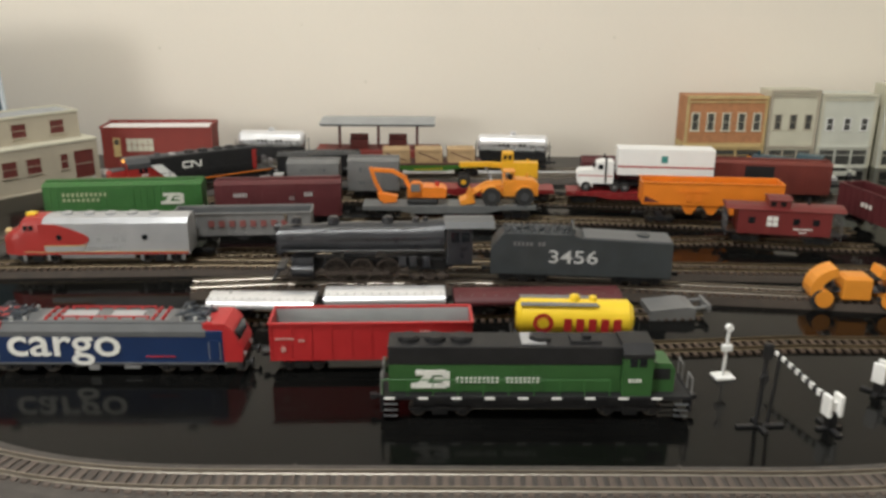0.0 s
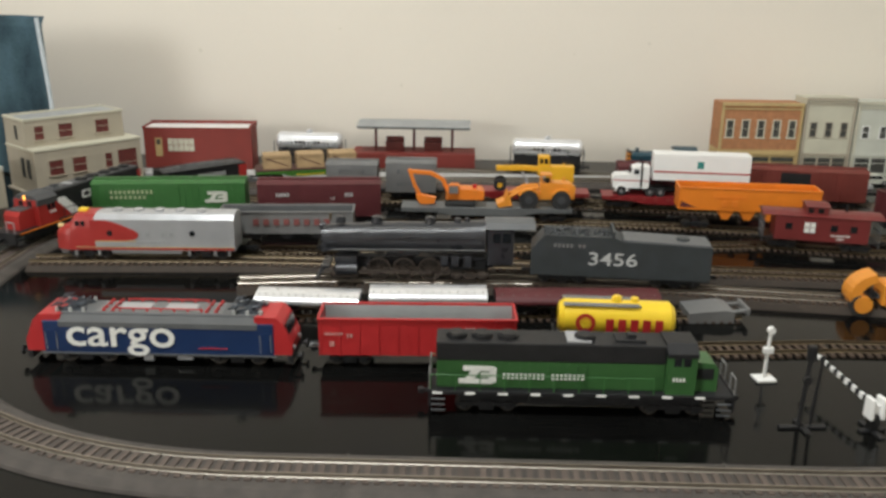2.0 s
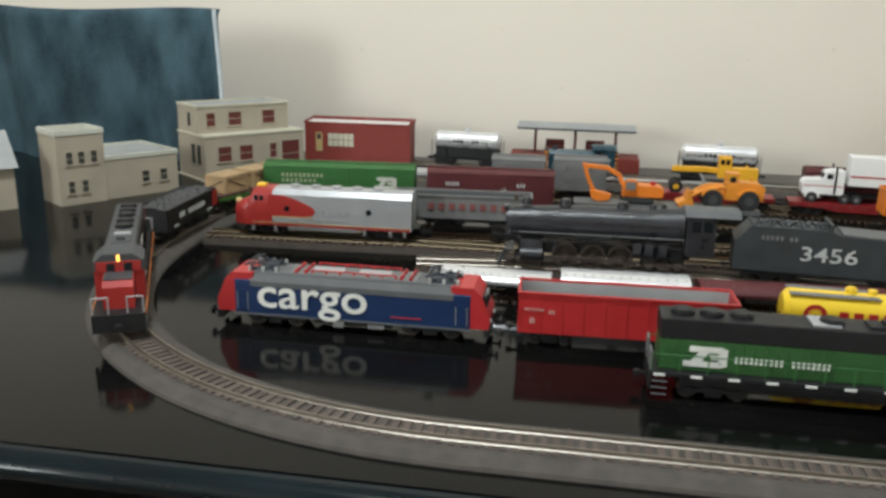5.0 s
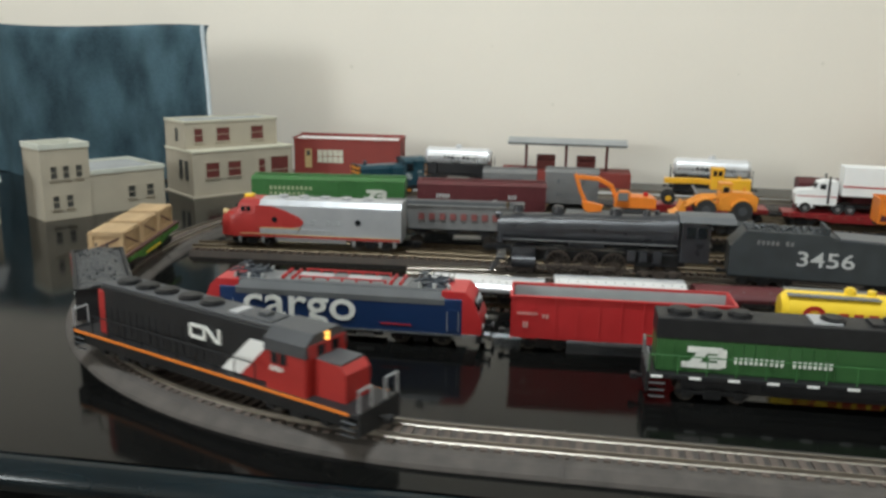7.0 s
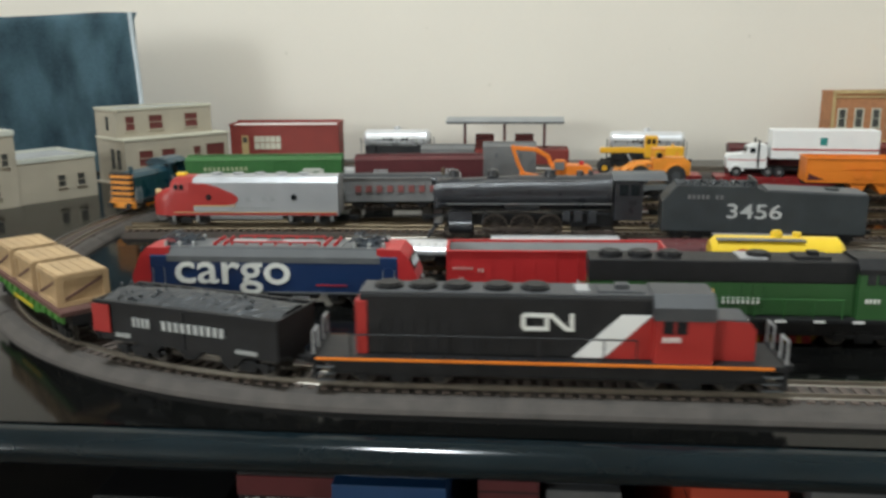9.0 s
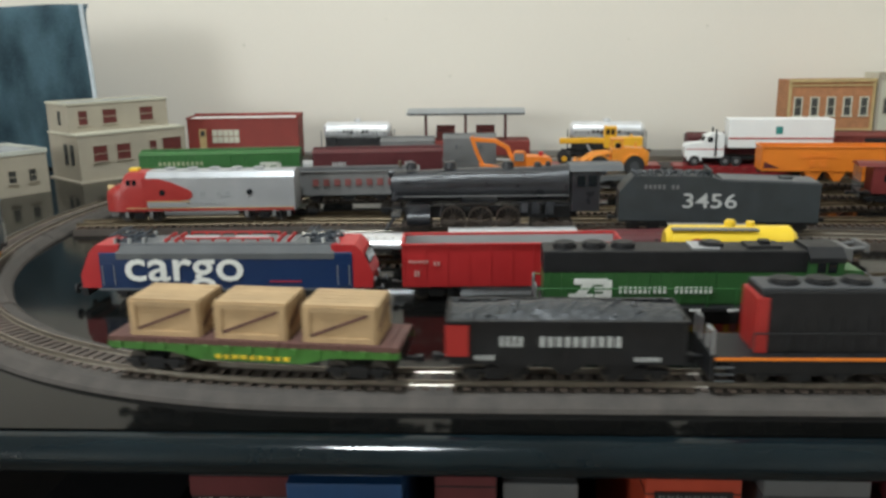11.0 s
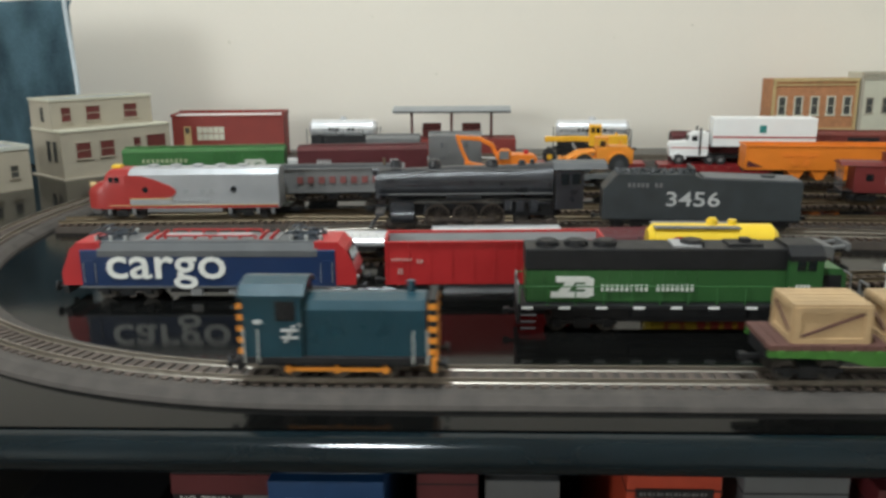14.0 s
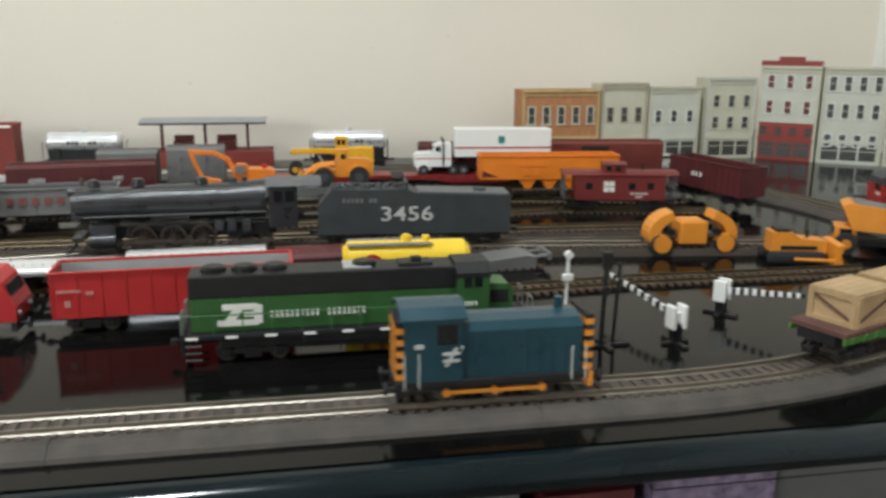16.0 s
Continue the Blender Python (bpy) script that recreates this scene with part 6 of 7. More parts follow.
def dump_truck(m):
    ob = thing("dump_truck", "orange-yellow toy dump truck with a raised front shield", "truck", m)
    bm = B()
    prism(bm, [(-0.026, 0.022), (0.030, 0.020), (0.034, 0.038), (-0.030, 0.046), (-0.036, 0.043)], -0.016, 0.016, "y")
    part("tipper_body", bm, "amber", ob)
    bm = B()
    prism(bm, [(-0.027, 0.0465), (0.031, 0.0388), (0.029, 0.0380), (-0.024, 0.0452)], -0.0135, 0.0135, "y")
    part("tipper_floor", bm, "greycar", ob)
    bm = B()
    box(bm, -0.040, -0.022, -0.013, 0.013, 0.009, 0.024, 0.001)
    part("cab", bm, "amber", ob)
    bm = B()
    box(bm, -0.0406, -0.0398, -0.010, 0.010, 0.016, 0.0225)
    box(bm, -0.036, -0.026, -0.0134, 0.0134, 0.016, 0.0225)
    part("cab_window", bm, "glass", ob)
    bm = B()
    box(bm, -0.038, 0.026, -0.008, 0.008, 0.007, 0.012)
    part("chassis", bm, "black", ob)
    for x in (-0.030, 0.018):
        for y in (-0.0135, 0.0135):
            wheel(ob, x, y, 0.0095, 0.008)
    return ob


def toy_car(m):
    ob = thing("toy_car", "small silver-green toy car parked before the shop fronts", "car", m)
    bm = B()
    prism(bm, [(-0.026, 0.003), (0.026, 0.003), (0.026, 0.009), (0.016, 0.0105), (0.010, 0.0155), (-0.010, 0.0155), (-0.018, 0.010), (-0.026, 0.009)], -0.010, 0.010, "y")
    part("body", bm, "palegrey", ob)
    bm = B()
    prism(bm, [(-0.0155, 0.0106), (0.0135, 0.0106), (0.009, 0.0148), (-0.0095, 0.0148)], -0.0103, 0.0103, "y")
    part("window", bm, "glass", ob)
    for x in (-0.016, 0.016):
        for y in (-0.009, 0.009):
            wheel(ob, x, y, 0.0038, 0.003, "silver")
    return ob


# ---- buildings ----
def window_row(parent, xs, z0, z1, w, y, frame, pane, sill=True):
    for x in xs:
        bm = B()
        t = 0.0020 if pane == "windark" and frame == "cream" else 0.0012
        box(bm, x - w / 2 - t, x - w / 2, y - 0.0012, y + 0.0004, z0 - t, z1 + t)
        box(bm, x + w / 2, x + w / 2 + t, y - 0.0012, y + 0.0004, z0 - t, z1 + t)
        box(bm, x - w / 2, x + w / 2, y - 0.0012, y + 0.0004, z1, z1 + t)
        box(bm, x - w / 2, x + w / 2, y - 0.0010, y + 0.0004, (z0 + z1) / 2 - 0.0004, (z0 + z1) / 2 + 0.0004)
        if sill:
            box(bm, x - w / 2 - t * 1.6, x + w / 2 + t * 1.6, y - 0.0020, y + 0.0004, z0 - t * 1.2, z0)
        win = part("window", bm, frame, parent)
        bm = B()
        box(bm, x - w / 2, x + w / 2, y - 0.0005, y - 0.0001, z0, z1)
        part("pane", bm, pane, win)


def parapet(bm, x0, x1, y0, y1, z, h, t=0.003):
    box(bm, x0, x1, y0, y0 + t, z, z + h)
    box(bm, x0, x1, y1 - t, y1, z, z + h)
    box(bm, x0, x0 + t, y0 + t, y1 - t, z, z + h)
    box(bm, x1 - t, x1, y0 + t, y1 - t, z, z + h)


def depot_building(m):
    ob = thing("depot_building", "beige two-storey model building with dark red windows", "building", m)
    L, D = 0.152, 0.085
    h1, h2 = 0.060, 0.098
    bm = B()
    box(bm, 0, L, 0, D, 0.002, h1)
    part("lower_storey", bm, "beige", ob)
    bm = B()
    box(bm, -0.004, L + 0.004, -0.004, D + 0.004, 0, 0.002)
    part("base_plate", bm, "beige", ob)
    bm = B()
    box(bm, -0.001, L + 0.001, -0.001, D + 0.001, h1, h1 + 0.0025)
    part("lower_roof", bm, "cream", ob)
    bm = B()
    box(bm, 0.001, L - 0.012, 0.022, D, h1 + 0.0025, h2)
    part("upper_storey", bm, "beige", ob)
    bm = B()
    parapet(bm, 0.0, L - 0.011, 0.021, D + 0.001, h2, 0.003)
    part("parapet", bm, "cream", ob)
    bm = B()
    box(bm, 0.004, L - 0.014, 0.025, D - 0.004, h2, h2 + 0.001)
    part("roof", bm, "roofgrey", ob)
    window_row(ob, (0.028, 0.060), 0.026, 0.046, 0.019, 0, "beige", "winred")
    window_row(ob, (0.102,), 0.026, 0.046, 0.010, 0, "beige", "winred")
    window_row(ob, (0.130,), 0.010, 0.048, 0.028, 0, "beige", "winred", False)
    window_row(ob, (0.020,), h1 + 0.012, h1 + 0.030, 0.012, 0.022, "beige", "winred")
    window_row(ob, (0.056, 0.108), h1 + 0.012, h1 + 0.030, 0.019, 0.022, "beige", "winred")
    for y in (0.014, 0.032):
        part("side_window", box(B(), -0.0006, 0.0004, y, y + 0.010, 0.022, 0.048), "windark", ob)
    part("side_window", box(B(), 0.0004, 0.0014, 0.044, 0.052, h1 + 0.012, h1 + 0.030), "windark", ob)
    return ob


def tower_building(m):
    ob = thing("tower_building", "beige model building with a corner tower and low wing", "building", m)
    bm = B()
    box(bm, 0, 0.056, 0, 0.050, 0, 0.082)
    tower = part("tower", bm, "beige", ob)
    bm = B()
    parapet(bm, -0.001, 0.057, -0.001, 0.051, 0.082, 0.006)
    part("parapet", bm, "palegrey", tower)
    bm = B()
    box(bm, 0.0565, 0.152, 0.004, 0.100, 0, 0.048)
    wing = part("wing", bm, "beige", ob)
    bm = B()
    parapet(bm, 0.0565, 0.153, 0.003, 0.101, 0.048, 0.005)
    part("parapet", bm, "palegrey", wing)
    bm = B()
    box(bm, 0.060, 0.149, 0.007, 0.097, 0.048, 0.050)
    part("wing_roof", bm, "roofgrey", ob)
    window_row(tower, (0.014, 0.028, 0.043), 0.048, 0.062, 0.007, 0, "beige", "windark")
    window_row(tower, (0.014, 0.030), 0.014, 0.028, 0.007, 0, "beige", "windark")
    window_row(wing, (0.108, 0.132), 0.016, 0.030, 0.009, 0.004, "beige", "windark")
    return ob


def gable_house(m):
    ob = thing("gabled_house", "beige model house with a grey gabled roof", "building", m)
    bm = B()
    box(bm, -0.15, 0, 0, 0.075, 0, 0.050)
    part("wall", bm, "beige", ob)
    bm = B()
    prism(bm, [(-0.006, 0.048), (0.081, 0.048), (0.0375, 0.086)], -0.154, 0.004)
    part("roof", bm, "roofgrey", ob)
    window_row(ob, (-0.028, -0.075, -0.12), 0.014, 0.030, 0.009, 0, "beige", "windark")
    return ob


def warehouse(m):
    ob = thing("warehouse", "red model warehouse with a white flat roof and cream window", "building", m)
    L, D, H = 0.162, 0.046, 0.0635
    bm = B()
    box(bm, 0, L, 0, D, 0, H)
    part("wall", bm, "redwall", ob)
    bm = B()
    box(bm, 0.002, L - 0.002, 0.002, D - 0.002, H, H + 0.0015)
    part("roof", bm, "white", ob)
    bm = B()
    box(bm, -0.001, L + 0.001, D - 0.002, D + 0.001, H, H + 0.006)
    box(bm, 0.002, L - 0.002, -0.001, 0.0018, H, H + 0.0022)
    box(bm, -0.001, 0.002, -0.001, D - 0.002, H, H + 0.004)
    box(bm, L - 0.002, L + 0.001, -0.001, D - 0.002, H, H + 0.0055)
    part("parapet", bm, "redwall", ob)
    bm = B()
    for i in range(5):
        for k in range(2):
            box(bm, 0.036 + i * 0.008, 0.043 + i * 0.008, -0.0010, 0.0004, 0.030 + k * 0.010, 0.039 + k * 0.010)
    part("window", bm, "cream", ob)
    bm = B()
    box(bm, 0.017, 0.027, -0.0012, 0.0004, 0.022, 0.050)
    part("door", bm, "ochre", ob)
    bm = B()
    box(bm, 0.019, 0.025, -0.0016, -0.0008, 0.040, 0.048)
    part("door_window", bm, "windark", ob)
    return ob


def station(m):
    ob = thing("station_platform", "brown station platform with posts under a grey canopy", "station", m)
    bm = B()
    box(bm, -0.096, 0.096, -0.028, 0.028, 0.0, 0.026, 0.001)
    part("platform", bm, "redwall", ob)
    bm = B()
    prism(bm, [(-0.036, 0.0672), (0, 0.0707), (0.036, 0.0672), (0.036, 0.0690), (0, 0.0728), (-0.036, 0.0690)], -0.086, 0.088)
    roof = part("canopy", bm, "roofgrey", ob)
    bm = B()
    for y in (-0.0355, 0.0355):
        box(bm, -0.085, 0.087, y - 0.0005, y + 0.0005, 0.0652, 0.0674)
    part("fascia", bm, "black", roof)
    for x in (-0.060, 0.0, 0.060):
        bm = B()
        box(bm, x - 0.002, x + 0.002, -0.002, 0.002, 0.026, 0.069)
        for s in (-1, 1):
            tube(bm, (x, 0, 0.057), (x, s * 0.022, 0.0675), 0.0012, 6)
        part("post", bm, "winred", ob)
    for x in (-0.030, 0.030):
        bm = B()
        box(bm, x - 0.014, x + 0.014, -0.006, 0.006, 0.026, 0.040, 0.0006)
        box(bm, x - 0.014, x + 0.014, 0.004, 0.006, 0.040, 0.047, 0.0006)
        part("bench", bm, "winred", ob)
    for x in (-0.040, 0.022):
        bm = B()
        tube(bm, (x, 0, 0.063), (x, 0, 0.069), 0.010, 16, 0.004)
        part("platform_lamp", bm, "black", ob)
    return ob


def shop_front(p, q, H, wall, trim, label, floors, cols, ground, depth=0.045, top=None, group="shop fronts"):
    """A narrow town building between two ground points; floors: window heights; ground: shop colour."""
    m = on(p, q) @ Matrix.Diagonal((1, 1, 0.89, 1))
    L = math.hypot(q[0] - p[0], q[1] - p[1]) - 0.001
    ob = thing("shop_building", label, "building", m, group)
    h = L / 2
    bm = B()
    box(bm, -h, h, 0, depth, 0.044 if wall == "brick" else 0, H)
    part("wall", bm, wall, ob)
    if wall == "brick":
        bm = B()
        box(bm, -h, h, 0, depth, 0, 0.044)
        part("ground_storey", bm, "ochre", ob, "ochre ground storey")
    if ground == "redtrim":
        part("ground_storey", box(B(), -h, h, -0.0006, 0.002, 0.0, 0.066), "redtrim", ob, "red ground storey")
    bm = B()
    box(bm, -h, h, -0.0030, 0.002, H - 0.0035, H + 0.0015)
    box(bm, -h, h, -0.0018, 0.002, H - 0.010, H - 0.0075)
    part("cornice", bm, trim, ob)
    if top:
        bm = B()
        box(bm, -h, h, -0.0026, 0.003, H + 0.0015, H + 0.010)
        box(bm, -h * 0.42, h * 0.42, -0.0026, 0.003, H + 0.010, H + 0.017)
        part("parapet", bm, top, ob, "red stepped parapet")
    for s in (-1, 1):
        part("pilaster", box(B(), s * (h - 0.002) - 0.002, s * (h - 0.002) + 0.002, -0.0016, 0.0005, 0.0, H - 0.004), trim, ob)
    for z0, z1 in floors:
        xs = [-h + L * (i + 0.5) / cols + (0.5 - (i + 0.5) / cols) * 0.006 for i in range(cols)]
        window_row(ob, xs, z0, z1, min(0.009, L / cols * 0.45), 0, "cream" if wall == "brick" else ("white" if wall == "palegrey" else trim), "winred" if top else "windark")
    if ground == "redtrim":
        window_row(ob, [-h + L * (i + 0.5) / 4 for i in range(4)], 0.044, 0.058, 0.010, -0.0006, "redtrim", "windark")
    bm = B()
    box(bm, -h + 0.001, h - 0.001, -0.0016, 0.0006, 0.0345, 0.0390)
    part("shop_sign_band", bm, ground, ob)
    n = 3
    for i in range(n):
        x0 = -h + 0.005 + (L - 0.010) * i / n
        bm = B()
        w = (L - 0.010) / n
        box(bm, x0 + 0.0015, x0 + w - 0.0015, -0.0010, 0.0004, 0.006, 0.031)
        sw = part("shop_window", bm, "windark", ob)
        bm = B()
        for xx in (x0, x0 + w - 0.0015):
            box(bm, xx, xx + 0.0015, -0.0018, 0.0004, 0.0, 0.034)
        box(bm, x0 + 0.0015, x0 + w - 0.0015, -0.0018, 0.0004, 0.022, 0.0232)
        box(bm, x0 + 0.0015, x0 + w - 0.0015, -0.0018, 0.0004, 0.0, 0.006)
        part("frame", bm, ground, sw)
    return ob


# ---- small line-side things ----
def white_signal(m):
    ob = thing("crossing_signal", "small white crossing signal on a square foot", "signal", m, "crossing signals")
    bm = B()
    box(bm, -0.0075, 0.0075, -0.0060, 0.0060, 0, 0.0022, 0.0005)
    part("foot", bm, "white", ob)
    bm = B()
    tube(bm, (0, 0, 0.002), (0.001, 0, 0.043), 0.0013, 10)
    part("mast", bm, "white", ob)
    bm = B()
    box(bm, -0.003, 0.0045, -0.002, 0.002, 0.0215, 0.0265, 0.0008)
    part("lamp_box", bm, "white", ob)
    bm = B()
    tube(bm, (0.001, -0.002, 0.040), (0.001, 0.002, 0.040), 0.0026, 14)
    part("bell", bm, "white", ob)
    return ob


def black_signal(m):
    ob = thing("flasher_signal", "black crossing flasher with two masts on a cross-shaped foot", "signal", m, "crossing signals")
    bm = B()
    box(bm, -0.016, 0.016, -0.002, 0.002, 0, 0.0018, 0.0004)
    box(bm, -0.002, 0.002, -0.010, 0.010, 0, 0.0018, 0.0004)
    part("foot", bm, "black", ob)
    bm = B()
    tube(bm, (-0.003, 0, 0.001), (-0.001, 0, 0.058), 0.0014, 10)
    tube(bm, (0.006, 0.002, 0.001), (0.0085, 0.002, 0.052), 0.0011, 10)
    part("mast", bm, "black", ob)
    bm = B()
    box(bm, -0.004, 0.002, -0.002, 0.002, 0.049, 0.060, 0.0012)
    part("lamp_head", bm, "black", ob)
    bm = B()
    tube(bm, (-0.002, -0.003, 0.036), (-0.002, -0.001, 0.036), 0.0030, 12)
    part("lamp", bm, "black", ob)
    return ob


def crossing_gate(m, length, label):
    """A gate whose arm lies along -x from its pivot."""
    ob = thing("crossing_gate", label, "gate", m, "crossing gates")
    bm = B()
    box(bm, -0.012, 0.012, -0.002, 0.002, 0, 0.0018, 0.0004)
    box(bm, -0.002, 0.002, -0.009, 0.009, 0, 0.0018, 0.0004)
    box(bm, -0.003, 0.003, -0.003, 0.003, 0.0018, 0.012, 0.0006)
    part("foot", bm, "black", ob)
    bm = B()
    box(bm, -0.0045, 0.0045, -0.0055, -0.0025, 0.010, 0.025, 0.001)
    box(bm, -0.0045, 0.0045, 0.0025, 0.0055, 0.010, 0.025, 0.001)
    box(bm, -0.002, 0.002, -0.0025, 0.0025, 0.014, 0.020)
    part("pivot_bracket", bm, "white", ob)
    n = 18
    for k in (0, 1):
        bm = B()
        for i in range(k, n, 2):
            x0, x1 = -0.004 - length * i / n, -0.004 - length * (i + 1) / n
            z0, z1 = 0.018 + 0.006 * i / n, 0.018 + 0.006 * (i + 1) / n
            zc = (z0 + z1) / 2
            w = 0.0022 - 0.001 * i / n
            box(bm, x1, x0, -w / 2, w / 2, zc - w, zc + w)
        part("arm_stripes", bm, "white" if k == 0 else "black", ob)
    return ob


# ---- towel, boxes under the table ----
def towel():
    ob = thing("towel", "blue towel hanging over an upright board behind the houses", "towel")
    bm = B()
    nx, nz = 70, 40
    x0, x1, zt = -1.21, -0.592, 0.225
    rows = []
    for j in range(nz + 1):
        z = zt * j / nz
        row = []
        for i in range(nx + 1):
            x = x0 + (x1 - x0) * i / nx
            f = 1 - j / nz
            y = 1.245 - 0.010 * math.sin(x * 55 + 1.2 * math.sin(z * 14)) * (0.3 + 0.7 * f) - 0.012 * math.sin(x * 21 + 0.7)
            y += -0.006 * math.sin(x * 9 + z * 16) + 0.012 * max(0, (j / nz - 0.93) / 0.07) ** 2
            row.append(bm.verts.new((x + 0.012 * f * math.sin(z * 10), y, z + 0.003 * math.sin(x * 17))))
        rows.append(row)
    for j in range(nz):
        for i in range(nx):
            bm.faces.new((rows[j][i], rows[j][i + 1], rows[j + 1][i + 1], rows[j + 1][i]))
    bmesh.ops.solidify(bm, geom=bm.faces[:], thickness=0.005)
    part("cloth", bm, "denim", ob, "blue terry cloth with soft folds", smooth=True)
    bm = B()
    pts = []
    for j in range(nz + 1):
        z = zt * j / nz
        f = 1 - j / nz
        pts.append((x1 + 0.012 * f * math.sin(z * 10) + 0.001, 1.240 - 0.012 * math.sin(x1 * 21 + 0.7), z + 0.001))
    ring = [(0.0032 * math.cos(k * math.pi / 4), 0.0032 * math.sin(k * math.pi / 4)) for k in range(8)]
    loops = [[bm.verts.new((x + a, y + b, z)) for a, b in ring] for x, y, z in pts]
    for u, v in zip(loops, loops[1:]):
        for k in range(8):
            bm.faces.new((u[k], u[(k + 1) % 8], v[(k + 1) % 8], v[k]))
    part("hem", bm, "hem", ob, "pale stitched hem")
    board = thing("upright_board", "dark board standing upright under the towel", "board")
    bm = B()
    box(bm, -1.20, -0.635, 1.270, 1.290, 0.0, 0.214, 0.003)
    part("panel", bm, "black", board)


def carton(name, m, size, material, label, prints=(), text=None):
    ob = thing(name, label, "box", m, "boxes under the table")
    a, b, c = size
    bm = B()
    box(bm, -a / 2, a / 2, 0, b, 0, c, 0.001)
    part("carton", bm, material, ob)
    bm = B()
    box(bm, -a / 2 - 0.0004, a / 2 + 0.0004, -0.0004, b + 0.0004, c - 0.014, c - 0.0132)
    part("lid_seam", bm, "black", ob)
    for x0, x1, z0, z1, mt in prints:
        bm = B()
        box(bm, x0, x1, -0.0012, 0.0, z0, z1)
        part("label", bm, mt, ob)
        if mt == "card_red":
            continue
        bm = B()
        n = 16
        for i in range(n):
            w = (x1 - x0) * 0.9 / n
            box(bm, x0 + (x1 - x0) * 0.05 + i * w, x0 + (x1 - x0) * 0.05 + i * w + w * (0.35 if i % 2 else 0.6), -0.0018, -0.0010, z0 + (z1 - z0) * 0.38, z0 + (z1 - z0) * 0.66)
        tagged(part("print", bm, "midgrey" if mt == "white" else "greycar", ob), kind="stuff")
    if text:
        letters(text[0], text[1], "offwhite", ob, pose(text[2], -0.0016, text[3], 90, 0, 0))
    return ob


# ---- everything in its place ----
build_room()
build_table()
build_oval()
Y = 0.0048
# Added pale strip; wall reflection on the rear roadbed put into its colour.
bm = B()
box(bm, -0.62, 0.60, 1.248, 1.282, 0.0, 0.0056, 0.001)
tagged(part("card_strip", bm, "strip"), "pale grey strip beside the rear track, standing for sheen on its roadbed", "strip", kind="structure")
yard_track([(-0.432, 0.843), (-0.215, 0.855), (0.104, 0.854), (0.480, 0.838)], "yard track with brown ties and dull brass rails", base=0.005)
yard_track([(-0.207, 0.790), (-0.132, 0.800), (0.056, 0.806), (0.230, 0.789), (0.481, 0.759)], "yard track under the steam engine", "rail", base=0.006)
yard_track([(-0.387, 0.886), (-0.107, 0.909), (0.336, 0.954), (0.497, 0.926)], "yard track under the grey hopper and caboose")
yard_track([(-0.432, 0.986), (-0.243, 1.006), (-0.089, 1.016), (0.139, 1.034), (0.255, 1.026), (0.502, 0.988)], "yard track under the box cars")
yard_track([(-0.308, 1.119), (-0.032, 1.129), (0.175, 1.116), (0.434, 1.084)], "yard track under the truck wagon")
yard_track([(-0.206, 1.174), (0.193, 1.150), (0.526, 1.119)], "yard track beside the oval")
yard_track([(0.067, 0.666), (0.176, 0.666), (0.307, 0.678), (0.509, 0.677)], "yard track under the yellow tank wagon")
yard_track([(-0.215, 0.727), (-0.081, 0.726), (0.099, 0.738), (0.252, 0.744)], "short yard track under the pale coaches")
yard_track([(-0.419, 1.341), (0.378, 1.285)], "track along the wall under the tank wagons", "rail")


def up(m, z=Y):
    return Matrix.Translation((0, 0, z)) @ m


def raised(h, m):
    """On a yard track that lies on a roadbed of height h."""
    return up(m, Y + h)


# standing locomotives
road_diesel(on((-0.015, 0.556), (0.190, 0.557), 0.0165), 0.205, 0.0185, 0.0545, "green")
electric_loco(pose(-0.222, 0.636, 0, 0, 0, 0.3))
open_car(on((-0.102, 0.623), (0.048, 0.628), 0.0165), 0.149, 0.0400, 0.0165, "red", "red open wagon with a pale grey inside", "roofgrey", z0=0.0110, ribs=10, print_mat="palered", marks=((-0.070, -0.056, 0.028, 0.0295, 9), (-0.053, -0.048, 0.0262, 0.0285, 2), (-0.066, -0.062, 0.0185, 0.0225, 2), (0.036, 0.044, 0.0315, 0.0345, 3)))
tank_car(up(on((0.083, 0.666), (0.172, 0.663))), 0.090, 0.0142, 0.0252, "yellow", "yellow tank wagon with red shell emblem and lettering", shell=True)
coach(up(on((-0.174, 0.710), (-0.081, 0.708), 0.0165)), 0.090, 0.0160, 0.0195, "chrome", "white-roofed silver passenger coach behind the red wagon")
coach(up(on((-0.074, 0.714), (0.028, 0.718), 0.0165)), 0.102, 0.0160, 0.0222, "chrome", "white-roofed silver passenger coach with roof vents")
coach(up(on((0.036, 0.719), (0.179, 0.726), 0.0165)), 0.144, 0.0160, 0.0195, "maroon", "maroon low coach behind the yellow tank wagon")
bumper = thing("buffer_stop", "grey buffer stop at the end of a short track", "buffer stop", on((0.203, 0.742), (0.243, 0.744)))
bm = B()
prism(bm, [(-0.020, 0.0), (0.020, 0.0), (0.020, 0.0105), (0.012, 0.0120), (-0.020, 0.0090)], -0.015, 0.015, "y")
part("block", bm, "greycar", bumper)
bm = B()
for yy in (-0.009, 0.009):
    tube(bm, (0.018, yy, 0.0085), (0.034, yy, 0.010), 0.0018, 10)
box(bm, 0.031, 0.034, -0.013, 0.013, 0.0065, 0.0130, 0.0008)
part("buffer_beam", bm, "greycar", bumper)
streamliner(raised(0.005, on((-0.404, 0.835), (-0.221, 0.842), 0.0160)))
steam_loco(raised(0.006, on((-0.130, 0.788), (0.060, 0.794), 0.0120)))
tender(raised(0.006, on((0.072, 0.788), (0.230, 0.775), 0.0165)))
